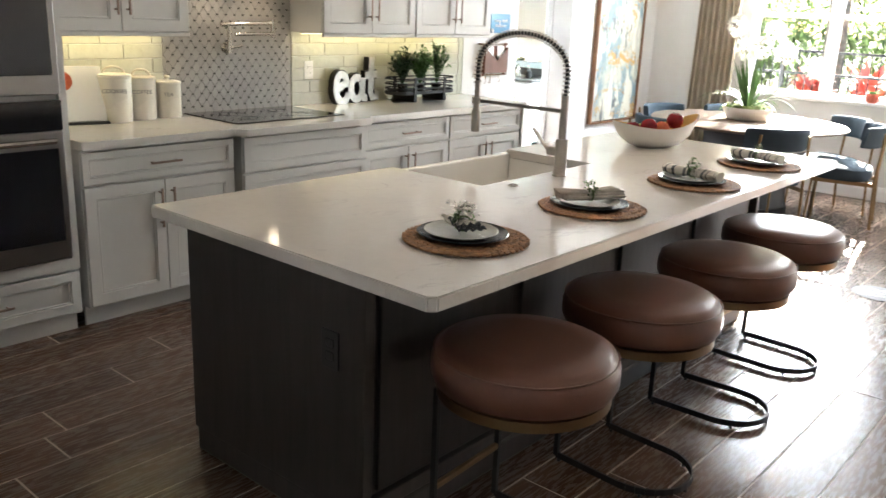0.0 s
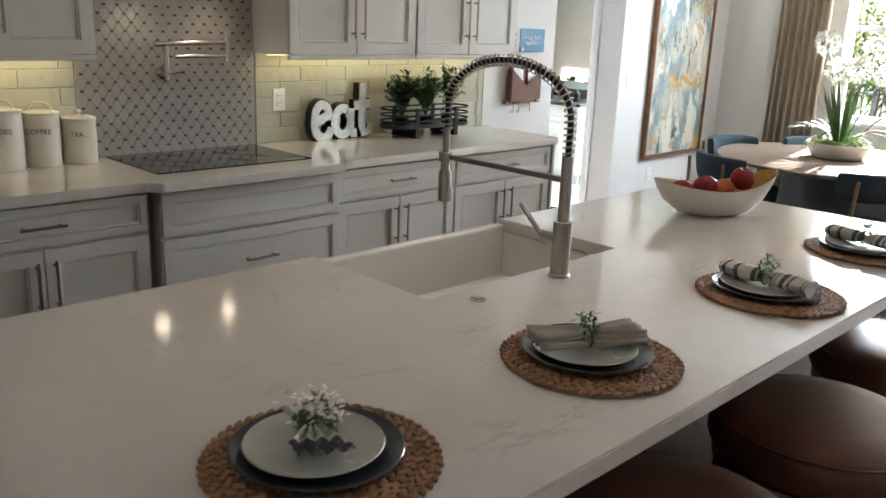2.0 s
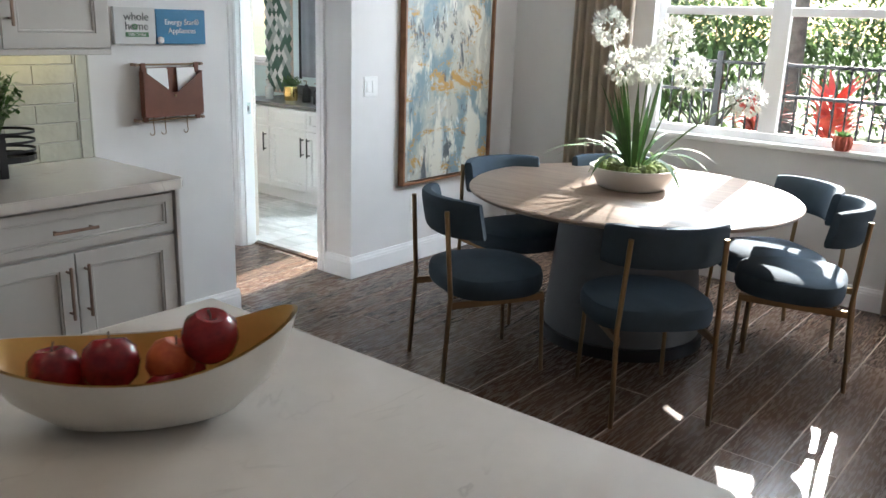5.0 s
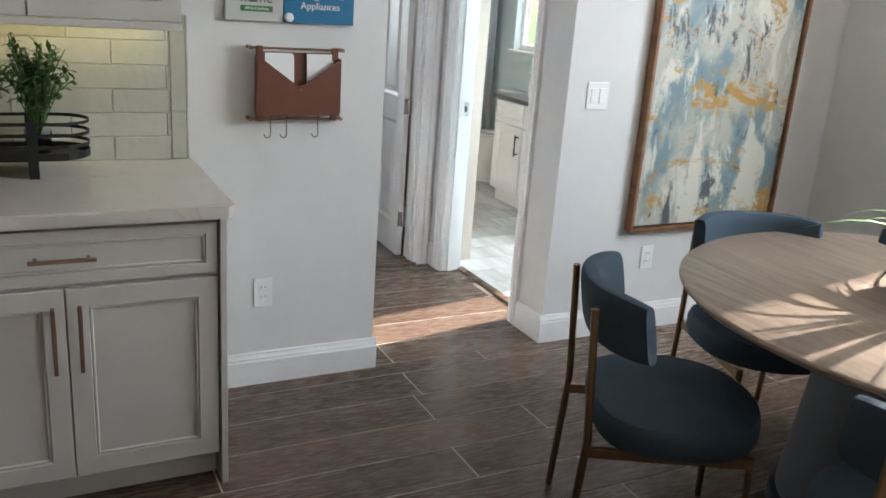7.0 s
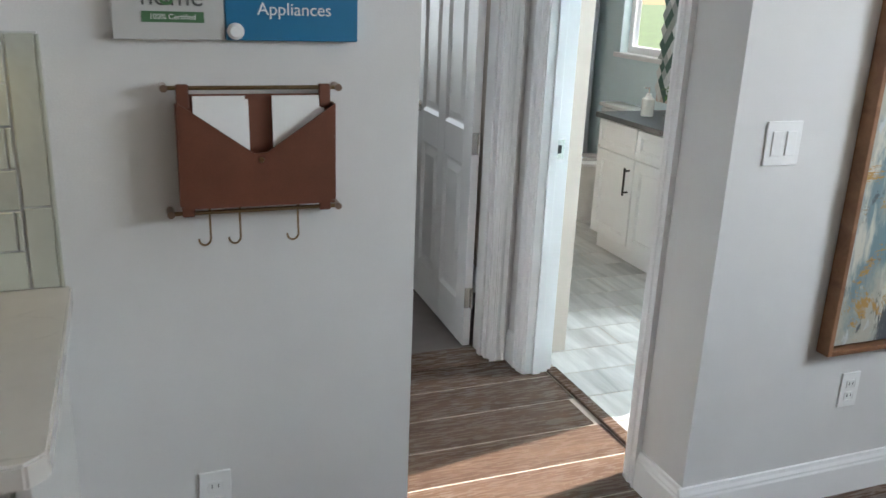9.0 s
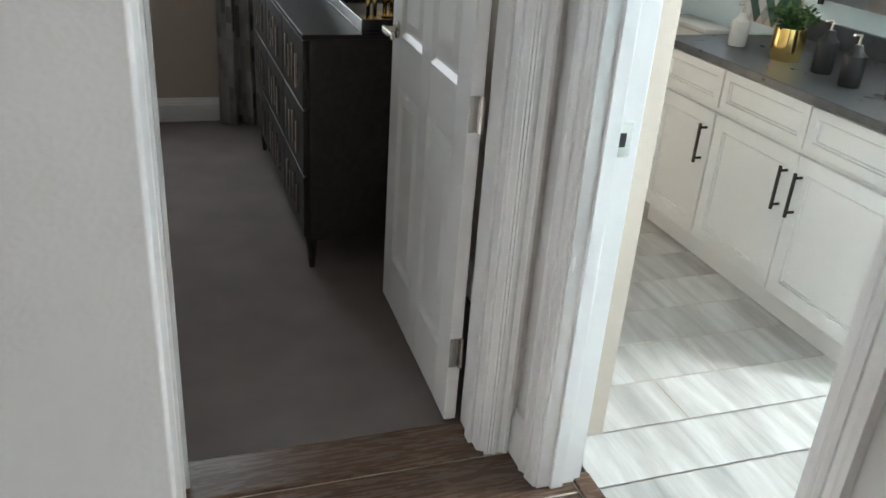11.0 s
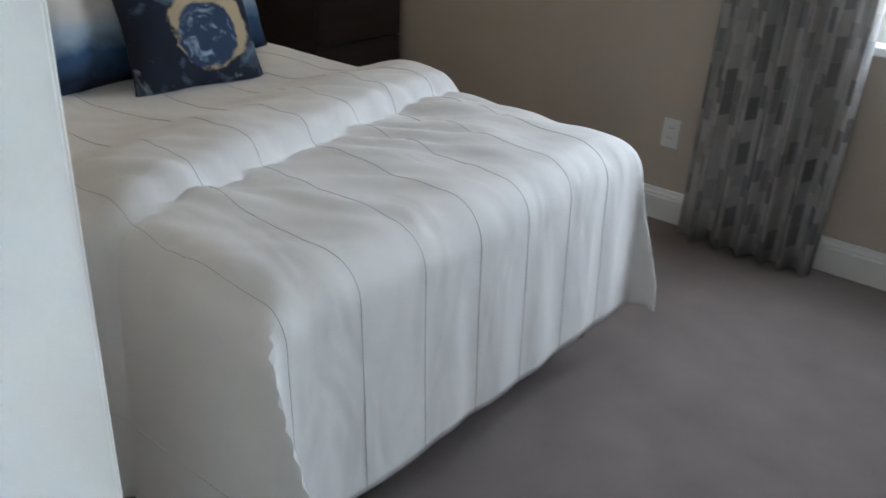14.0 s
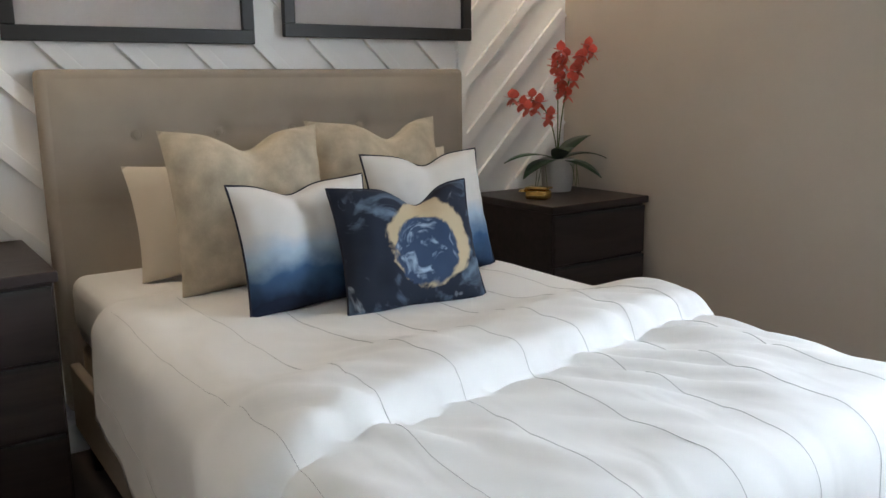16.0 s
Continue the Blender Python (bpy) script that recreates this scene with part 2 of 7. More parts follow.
def veined(m, vein):
    """Thin wandering veins that come and go over a stone slab."""
    n, l = m.node_tree.nodes, m.node_tree.links
    b = n["Principled BSDF"]
    tc = n.new("ShaderNodeTexCoord")
    line, part_, mp = n.new("ShaderNodeTexNoise"), n.new("ShaderNodeTexNoise"), n.new("ShaderNodeMapping")
    mp.inputs["Scale"].default_value, mp.inputs["Rotation"].default_value = (1.0, 2.0, 1.0), (0, 0, radians(35))
    l.new(tc.outputs["Object"], mp.inputs[0])
    for t, sc, de, di in ((line, 2.2, 7, 1.3), (part_, 3.4, 3, 0.4)):
        t.inputs["Scale"].default_value, t.inputs["Detail"].default_value, t.inputs["Distortion"].default_value = sc, de, di
        l.new(mp.outputs[0], t.inputs["Vector"])
    off, ab, thin, some, both = (n.new("ShaderNodeMath"), n.new("ShaderNodeMath"), n.new("ShaderNodeMapRange"), n.new("ShaderNodeMapRange"), n.new("ShaderNodeMath"))
    off.operation, off.inputs[1].default_value = "SUBTRACT", 0.5
    ab.operation, both.operation = "ABSOLUTE", "MULTIPLY"
    l.new(line.outputs["Fac"], off.inputs[0])
    l.new(off.outputs[0], ab.inputs[0])
    thin.inputs[1].default_value, thin.inputs[2].default_value, thin.inputs[3].default_value, thin.inputs[4].default_value = 0.0, 0.014, 1.0, 0.0
    some.inputs[1].default_value, some.inputs[2].default_value, some.inputs[4].default_value = 0.50, 0.66, 0.45
    l.new(ab.outputs[0], thin.inputs[0])
    l.new(part_.outputs["Fac"], some.inputs[0])
    l.new(thin.outputs[0], both.inputs[0])
    l.new(some.outputs[0], both.inputs[1])
    mx = n.new("ShaderNodeMix")
    mx.data_type = "RGBA"
    l.new(both.outputs[0], mx.inputs["Factor"])
    l.new(b.inputs["Base Color"].links[0].from_socket, mx.inputs["A"])
    mx.inputs["B"].default_value = (*vein, 1)
    l.new(mx.outputs["Result"], b.inputs["Base Color"])


veined(M["quartz"], (0.36, 0.34, 0.32))

# ---- mesh helpers ----
def part(name, bm, material, parent=None, label="", smooth=False):
    """One mesh object from a bmesh, under a parent if one is given."""
    me = bpy.data.meshes.new(name)
    bmesh.ops.recalc_face_normals(bm, faces=bm.faces)
    bm.to_mesh(me)
    bm.free()
    for m_ in material if isinstance(material, (list, tuple)) else [material]:
        me.materials.append(m_)
    if smooth:
        me.shade_smooth()
        me.set_sharp_from_angle(angle=radians(40))
    ob = new(name, me)
    if parent:
        ob.parent = parent
    if label:
        ob["label"] = label
    return ob


def thing(name, place, label, category, group="", kind="", rz=0):
    ob = new(name)
    ob.empty_display_size = 0.1
    ob.matrix_world = pose(*place, 0, 0, rz)
    return tagged(ob, label, category, group, kind)


def bx(bm, x0, x1, y0, y1, z0, z1, bev=0.0, seg=2):
    """A box between the given faces, its edges rounded by bev."""
    b2 = bmesh.new()
    bmesh.ops.create_cube(b2, size=1)
    bmesh.ops.scale(b2, vec=(x1 - x0, y1 - y0, z1 - z0), verts=b2.verts)
    bmesh.ops.translate(b2, vec=((x0 + x1) / 2, (y0 + y1) / 2, (z0 + z1) / 2), verts=b2.verts)
    if bev:
        bmesh.ops.bevel(b2, geom=b2.edges[:], offset=bev, segments=seg, affect="EDGES", profile=0.5)
    return join(bm, b2)


def join(bm, b2, m=None):
    if m is not None:
        bmesh.ops.transform(b2, matrix=m, verts=b2.verts)
    me = bpy.data.meshes.new("tmp")
    b2.to_mesh(me)
    b2.free()
    bm.from_mesh(me)
    bpy.data.meshes.remove(me)
    return bm


def box(*a, **k):
    return bx(bmesh.new(), *a, **k)


def lathe(profile, n=32, bm=None, sx=1.0, sy=1.0):
    """A body of revolution about z from (radius, height) pairs."""
    bm = bm or bmesh.new()
    rings = []
    for r, z in profile:
        if r < 1e-5:
            rings.append([bm.verts.new((0, 0, z))])
        else:
            rings.append([bm.verts.new((r * sx * math.cos(2 * math.pi * i / n), r * sy * math.sin(2 * math.pi * i / n), z)) for i in range(n)])
    for a, b in zip(rings, rings[1:]):
        if len(a) == 1 and len(b) == 1:
            continue
        for i in range(n):
            j = (i + 1) % n
            if len(a) == 1:
                bm.faces.new((a[0], b[j], b[i]))
            elif len(b) == 1:
                bm.faces.new((a[i], a[j], b[0]))
            else:
                bm.faces.new((a[i], a[j], b[j], b[i]))
    return bm


def tube(points, r, n=8, bm=None, closed=False, taper=None):
    """A round bar along points."""
    bm = bm or bmesh.new()
    pts = [Vector(p) for p in points]
    rings, up = [], None
    for i, p in enumerate(pts):
        if closed:
            d = pts[(i + 1) % len(pts)] - pts[i - 1]
        else:
            d = pts[min(i + 1, len(pts) - 1)] - pts[max(i - 1, 0)]
        d.normalize()
        if up is None:
            up = Vector((0, 0, 1)) if abs(d.z) < 0.9 else Vector((1, 0, 0))
        s = d.cross(up).normalized()
        up = s.cross(d).normalized()
        rr = r * (taper(i / (len(pts) - 1)) if taper else 1)
        rings.append([bm.verts.new(p + (s * math.cos(2 * math.pi * k / n) + up * math.sin(2 * math.pi * k / n)) * rr) for k in range(n)])
    m_ = len(rings)
    for i in range(m_ if closed else m_ - 1):
        a, b = rings[i], rings[(i + 1) % m_]
        for k in range(n):
            bm.faces.new((a[k], a[(k + 1) % n], b[(k + 1) % n], b[k]))
    if not closed:
        bm.faces.new(rings[0][::-1])
        bm.faces.new(rings[-1])
    return bm


def prism(outline, depth, bm=None, axis="y"):
    """A flat outline in x, z given thickness along y (from 0 to depth); axis z: outline in x, y, thickness up."""
    bm = bm or bmesh.new()
    def at(p, d):
        return (p[0], d, p[1]) if axis == "y" else (p[0], p[1], d)
    a = [bm.verts.new(at(p, 0)) for p in outline]
    b = [bm.verts.new(at(p, depth)) for p in outline]
    n = len(a)
    bm.faces.new(a)
    bm.faces.new(b[::-1])
    for i in range(n):
        bm.faces.new((a[i], b[i], b[(i + 1) % n], a[(i + 1) % n]))
    return bm


def blade(bm, base, way, length, width, droop=0.3, seg=4, fold=0.0):
    """A leaf: a narrow strip that bends down, pointed at its end."""
    way = Vector(way).normalized()
    side = way.cross(Vector((0, 0, 1)))
    side = side.normalized() if side.length > 1e-3 else Vector((1, 0, 0))
    prev, p, d = None, Vector(base), way.copy()
    for i in range(seg + 1):
        f = i / seg
        w = width * (math.sin(math.pi * (0.12 + 0.88 * f)) if f < 1 else 0.04)
        a, c = bm.verts.new(p - side * w / 2), bm.verts.new(p + side * w / 2)
        if prev:
            bm.faces.new((prev[0], prev[1], c, a))
        prev = (a, c)
        d = (d + Vector((0, 0, -droop / seg))).normalized()
        p = p + d * length / seg
    return bm


def text_obj(name, body, size, m, material, parent, depth=0.0008, align="CENTER"):
    cu = bpy.data.curves.new(name, "FONT")
    cu.body, cu.size, cu.extrude, cu.align_x, cu.align_y = body, size, depth, align, "CENTER"
    tmp = bpy.data.objects.new(name, cu)
    scene.collection.objects.link(tmp)
    me = bpy.data.meshes.new_from_object(tmp.evaluated_get(bpy.context.evaluated_depsgraph_get()))
    bpy.data.objects.remove(tmp)
    me.materials.clear()
    me.materials.append(material)
    ob = new(name, me)
    ob.parent = parent
    ob.matrix_local = m
    return ob


# ---- structure ----
CEIL = 2.75


def structure(name, bm, material, label, category):
    return tagged(part(name, bm, material), label, category, kind="structure")


def wall_x(name, y0, y1, x0, x1, openings, material, label, z1=CEIL):
    """A wall along x with openings (a, b, bottom, top)."""
    bm = bmesh.new()
    cur = x0
    for a, b, lo, hi in sorted(openings):
        bx(bm, cur, a, y0, y1, 0, z1)
        if lo > 0:
            bx(bm, a, b, y0, y1, 0, lo)
        bx(bm, a, b, y0, y1, hi, z1)
        cur = b
    bx(bm, cur, x1, y0, y1, 0, z1)
    return structure(name, bm, material, label, "wall")


def wall_y(name, x0, x1, y0, y1, openings, material, label, z1=CEIL):
    bm = bmesh.new()
    cur = y0
    for a, b, lo, hi in sorted(openings):
        bx(bm, x0, x1, cur, a, 0, z1)
        if lo > 0:
            bx(bm, x0, x1, a, b, 0, lo)
        bx(bm, x0, x1, a, b, hi, z1)
        cur = b
    bx(bm, x0, x1, cur, y1, 0, z1)
    return structure(name, bm, material, label, "wall")


EAST = 7.10          # dining window wall
KIT = 3.02           # kitchen wall face
BEDN = 7.28          # bedroom window wall
HBX = 1.66           # headboard wall face
wall_x("wall_kitchen", KIT, KIT + 0.12, -1.6, 4.583, [], M["wall"], "pale grey painted kitchen wall with backsplash", )
wall_x("wall_painting", KIT, KIT + 0.12, 5.44, EAST, [], M["wall"], "pale grey painted wall with a large painting")
wall_y("wall_dining", EAST, EAST + 0.16, -5.2, KIT + 0.12, [(0.42, 1.96, 0.90, 2.32), (-3.1, -0.9, 0.02, 2.3)], M["wall"], "pale grey wall with a wide window beside the table")
wall_x("wall_south", -5.32, -5.2, -1.6, EAST + 0.16, [], M["wall"], "plain pale grey wall of the great room")
wall_y("wall_west", -1.72, -1.6, -5.32, KIT + 0.12, [], M["wall"], "plain pale grey wall behind the kitchen")
wall_y("wall_hall_left", 4.11, 4.23, KIT + 0.12, 4.24, [], M["wall"], "pale grey wall of the short hall")
wall_y("wall_bath_door", 5.44, 5.56, KIT + 0.12, 4.24, [(3.30, 4.09, 0, 2.04)], M["wall"], "pale grey hall wall with the bathroom doorway")
wall_x("wall_bedroom_door", 4.24, 4.36, HBX - 0.12, 5.62, [(4.565, 5.352, 0, 2.04)], M["wall"], "pale grey wall with the bedroom doorway")
structure("wall_bedroom_door_inside", box(HBX, 4.56, 4.362, 4.372, 0, CEIL), M["wall_bed"], "taupe painted inner face of the bedroom wall", "wall")
wall_y("wall_headboard", HBX - 0.12, HBX, 4.36, BEDN + 0.12, [], M["trim"], "white panelled accent wall behind the bed")
wall_x("wall_bedroom_window", BEDN, BEDN + 0.14, HBX, 5.62, [(4.26, 5.10, 0.83, 2.2)], M["wall_bed"], "taupe painted bedroom wall with a window")
wall_y("wall_bedroom_east", 5.62, 5.72, 4.24, BEDN + 0.14, [], M["wall_bed"], "taupe painted bedroom wall beside the dresser")
wall_y("wall_bath_east", 7.28, 7.42, KIT + 0.12, 8.0, [(3.58, 3.98, 0.8, 2.0), (6.0, 6.5, 1.1, 1.95)], M["wall_bath"], "pale blue bathroom wall behind the vanity")
wall_x("wall_bath_north", 7.0, 7.14, 5.72, 7.28, [], M["wall_bath"], "pale blue bathroom wall behind the shower curtain")
wall_x("wall_bath_south", KIT + 0.12, KIT + 0.2, 5.56, 7.28, [], M["wall_bath"], "pale blue bathroom side wall")
for nm, x0, x1, y0, y1 in (("ceiling_great_room", -1.72, EAST + 0.16, -5.32, KIT + 0.12), ("ceiling_hall", 4.11, 5.56, KIT + 0.12, 4.36),
                           ("ceiling_bedroom", HBX - 0.12, 5.72, 4.36, BEDN + 0.14), ("ceiling_bathroom", 5.56, 7.42, KIT + 0.12, 8.0)):
    structure(nm, box(x0, x1, y0, y1, CEIL, CEIL + 0.1), M["ceil"], "white textured ceiling", "ceiling")

floor_main = structure("floor", box(-1.72, EAST + 0.16, -5.32, 4.24, -0.12, -0.0016), M["grout"], "brown wood-look plank tile floor with pale grout", "floor")
floor_bed = structure("carpet", box(HBX - 0.12, 5.72, 4.36, BEDN + 0.14, -0.12, 0.004), M["carpet"], "grey-brown cut pile bedroom carpet", "carpet")
floor_bath = structure("bathroom_floor", box(5.56, 7.42, KIT + 0.12, 8.0, -0.12, -0.0016), M["grout"], "pale grey wood-look tile bathroom floor", "floor")
structure("ground", box(-60, 120, -80, 90, -0.6, -0.16), M["grass"], "green lawn round the house", "ground")
structure("threshold_bedroom", box(4.565, 5.352, 4.225, 4.375, -0.003, 0.011, bev=0.005), M["plank"], "dark wood transition strip under the bedroom door", "threshold")
structure("threshold_bath", box(5.545, 5.595, 3.30, 4.09, -0.003, 0.011, bev=0.005), M["plank"], "dark wood transition strip under the bathroom door", "threshold")


def skirting_profile():
    return [(0, 0), (0.016, 0), (0.016, 0.098), (0.013, 0.105), (0.013, 0.112), (0.008, 0.122), (0.006, 0.133), (0, 0.135)]


def baseboard(name, a, b, left):
    """Moulded skirting from a to b; left: it stands out to the left of that way."""
    a, b = Vector((*a, 0)), Vector((*b, 0))
    d = (b - a).normalized()
    out = Vector((-d.y, d.x, 0)) * (1 if left else -1)
    bm = bmesh.new()
    va = [bm.verts.new(a + out * o + Vector((0, 0, z))) for o, z in skirting_profile()]
    vb = [bm.verts.new(b + out * o + Vector((0, 0, z))) for o, z in skirting_profile()]
    n = len(va)
    for i in range(n - 1):
        bm.faces.new((va[i], vb[i], vb[i + 1], va[i + 1]))
    bm.faces.new(va)
    bm.faces.new(vb[::-1])
    return structure(name, bm, M["trim"], "white moulded baseboard", "baseboard")


baseboard("baseboard", (3.90, KIT), (4.599, KIT), False)
baseboard("baseboard", (4.583, KIT), (4.583, KIT + 0.12), False)
baseboard("baseboard", (4.23, KIT + 0.12), (4.23, 4.24), False)
baseboard("baseboard", (4.23, 4.24), (4.50, 4.24), False)
baseboard("baseboard", (5.424, KIT), (EAST, KIT), False)
baseboard("baseboard", (5.44, KIT), (5.44, 3.235), True)
baseboard("baseboard", (5.44, 4.155), (5.44, 4.24), True)
baseboard("baseboard", (EAST, KIT), (EAST, -0.9), False)
baseboard("baseboard", (HBX, BEDN), (5.62, BEDN), False)
baseboard("baseboard", (5.62, BEDN), (5.62, 4.36), False)
baseboard("baseboard", (HBX, BEDN), (HBX, 4.37), True)
baseboard("baseboard", (4.50, 4.372), (HBX, 4.372), False)
baseboard("baseboard", (5.56, 3.22), (7.28, 3.22), True)
baseboard("baseboard", (5.72, 7.0), (7.28, 7.0), False)


def casing_profile(w):
    steps = [(0, 0), (0, 19), (0.13, 19), (0.15, 15), (0.30, 10), (0.42, 12), (0.44, 16), (0.56, 16), (0.58, 12), (0.64, 14), (0.70, 11), (0.76, 13), (0.80, 10), (0.97, 8), (1, 6), (1, 0)]
    return [(w * a, o / 1000) for a, o in steps]


def casing(name, lo, hi, top, axis, face, out, w=0.075):
    """Moulded trim round a doorway; axis the wall runs along, face its plane, out the side (+1, -1)."""
    ob = thing(name, (0, 0, 0), "white moulded door casing", "trim", kind="structure")
    def pt(u, o, z):
        return (u, face + out * o, z) if axis == "x" else (face + out * o, u, z)
    for nm, sgn, edge in (("casing_side", -1, lo), ("casing_side", 1, hi)):
        bm = bmesh.new()
        rows = []
        for z in (0, 1):
            rows.append([bm.verts.new(pt(edge + sgn * (w - a), o, 0 if z == 0 else top + w - a)) for a, o in casing_profile(w)])
        n = len(rows[0])
        for i in range(n - 1):
            bm.faces.new((rows[0][i], rows[0][i + 1], rows[1][i + 1], rows[1][i]))
        part(nm, bm, M["trim"], ob)
    bm = bmesh.new()
    rows = []
    for edge, sgn in ((lo, -1), (hi, 1)):
        rows.append([bm.verts.new(pt(edge + sgn * (w - a), o, top + w - a)) for a, o in casing_profile(w)])
    n = len(rows[0])
    for i in range(n - 1):
        bm.faces.new((rows[0][i], rows[0][i + 1], rows[1][i + 1], rows[1][i]))
    part("casing_head", bm, M["trim"], ob)
    return ob


def jamb(name, lo, hi, top, axis, d0, d1, label):
    ob = thing(name, (0, 0, 0), label, "door frame", kind="structure")
    def bb(u0, u1, z0, z1, a=d0, c=d1):
        return box(u0, u1, a, c, z0, z1, bev=0.002) if axis == "x" else box(a, c, u0, u1, z0, z1, bev=0.002)
    part("jamb_side", bb(lo, lo + 0.018, 0, top), M["trim"], ob)
    part("jamb_side", bb(hi - 0.018, hi, 0, top), M["trim"], ob)
    part("jamb_head", bb(lo, hi, top - 0.018, top), M["trim"], ob)
    s0, s1 = (d0 + 0.035, d0 + 0.07)
    part("door_stop", bb(lo + 0.018, lo + 0.029, 0, top - 0.018, s0, s1), M["trim"], ob)
    part("door_stop", bb(hi - 0.029, hi - 0.018, 0, top - 0.018, s0, s1), M["trim"], ob)
    return ob


casing("trim_bedroom_door", 4.575, 5.342, 2.03, "x", 4.24, -1)
casing("trim_bedroom_door_inside", 4.575, 5.342, 2.03, "x", 4.372, 1)
casing("trim_bath_door", 3.31, 4.08, 2.03, "y", 5.44, -1)
jb = jamb("doorframe_bedroom", 4.565, 5.352, 2.04, "x", 4.238, 4.374, "white painted frame of the bedroom doorway")
jt = jamb("doorframe_bath", 3.30, 4.09, 2.04, "y", 5.438, 5.562, "white painted frame of the bathroom doorway")
part("strike_plate", box(5.50, 5.54, 4.0705, 4.0725, 0.90, 0.975), M["nickel"], jt, "satin nickel strike plate")
# a raised dark block in place of the shade in the hole
part("strike_hole", box(5.512, 5.528, 4.0695, 4.0710, 0.922, 0.953), M["dark"], jt)
part("strike_plate", box(4.5822, 4.5842, 4.350, 4.3745, 0.87, 0.94), M["nickel"], jb, "satin nickel strike plate")


def window(name, axis, face0, face1, lo, hi, z0, z1, label, mullion=True, rail=None, w=0.05):
    """A framed window in the wall between face0 and face1."""
    ob = thing(name, (0, 0, 0), label, "window", kind="structure")
    mid0, mid1 = face0 + 0.06, face0 + 0.11
    def bb(u0, u1, za, zb, a=mid0, c=mid1, bev=0.004):
        return box(u0, u1, min(a, c), max(a, c), za, zb, bev=bev) if axis == "x" else box(min(a, c), max(a, c), u0, u1, za, zb, bev=bev)
    part("window_frame", bb(lo, lo + w, z0, z1), M["trim"], ob)
    part("window_frame", bb(hi - w, hi, z0, z1), M["trim"], ob)
    part("window_frame", bb(lo + w, hi - w, z0, z0 + w), M["trim"], ob)
    part("window_frame", bb(lo + w, hi - w, z1 - w, z1), M["trim"], ob)
    spans = [(lo + w, hi - w)]
    if mullion:
        c = (lo + hi) / 2
        part("mullion", bb(c - 0.055, c + 0.055, z0 + w, z1 - w), M["trim"], ob)
        spans = [(lo + w, c - 0.055), (c + 0.055, hi - w)]
    for a, c in spans:
        if rail:
            part("meeting_rail", bb(a, c, rail - 0.025, rail + 0.025, mid0 + 0.005, mid1 - 0.005), M["trim"], ob)
        g = part("pane", bb(a, c, z0 + w, z1 - w, mid0 + 0.022, mid0 + 0.027, 0), M["glass"], ob)
        g.visible_shadow = False
    part("window_sill", bb(lo - 0.04, hi + 0.04, z0 - 0.03, z0 + 0.002, face0 - 0.03, face0 + 0.06, 0.006), M["trim"], ob)
    return ob


window("window_dining", "y", EAST, EAST + 0.16, 0.42, 1.96, 0.90, 2.32, "white framed double window above a sill", rail=1.66)
window("window_bedroom", "x", BEDN, BEDN + 0.14, 4.26, 5.10, 0.83, 2.2, "white framed bedroom window", False, rail=1.5)
window("window_bath", "y", 7.28, 7.42, 6.0, 6.5, 1.1, 1.95, "small white framed bathroom window", False)
window("window_bath_side", "y", 7.28, 7.42, 3.58, 3.98, 0.8, 2.0, "narrow white framed bathroom window", False)
window("glass_door", "y", EAST, EAST + 0.16, -3.1, -0.9, 0.02, 2.3, "white framed sliding glass door", True)


# ---- kitchen ----
def panel_front(name, w, h, parent, place, style=None, border=0.058, t=0.02):
    """A framed cabinet front facing -y, its lower left corner at place; the middle sits back behind a bead."""
    cab = style or M["cab"]
    b = min(border, h * 0.3)
    def nested(steps, face):
        bm = bmesh.new()
        rings = [[bm.verts.new((u, y, z)) for u, z in ((k, k), (w - k, k), (w - k, h - k), (k, h - k))] for k, y in steps]
        for p, q in zip(rings, rings[1:]):
            for n in range(4):
                bm.faces.new((p[n], p[(n + 1) % 4], q[(n + 1) % 4], q[n]))
        if face:
            bm.faces.new(rings[-1])
        bmesh.ops.recalc_face_normals(bm, faces=bm.faces)
        return bm
    ob = part(name, nested([(0, t), (0, 0.002), (0.002, 0), (b - 0.002, 0), (b, 0.002), (b, 0.010)], True), cab, parent)
    ob.location = place
    bm = nested([(b + 0.0005, 0.0098), (b + 0.001, 0.005), (b + 0.003, 0.003), (b + 0.007, 0.003), (b + 0.009, 0.005), (b + 0.010, 0.0098)], False)
    part("moulding", bm, cab, ob)
    return ob


def pull(parent, place, length, vertical, material=None, r=0.0055, out=0.032):
    """A bar pull on two posts, in front of (-y) its door."""
    bm = bmesh.new()
    h = length / 2
    ax = (lambda u, y: (0, y, u)) if vertical else (lambda u, y: (u, y, 0))
    if vertical:
        bx(bm, -r, r, -out - r * 0.8, -out + r * 0.8, -h, h, bev=0.002, seg=1)
    else:
        bx(bm, -h, h, -out - r * 0.8, -out + r * 0.8, -r, r, bev=0.002, seg=1)
    for s in (-1, 1):
        tube([ax(s * h * 0.78, 0.0), ax(s * h * 0.78, -out)], r * 0.85, 8, bm)
    ob = part("handle", bm, material or M["pull"], parent, "bronze bar pull" if material is None else "")
    ob.location = place
    return ob


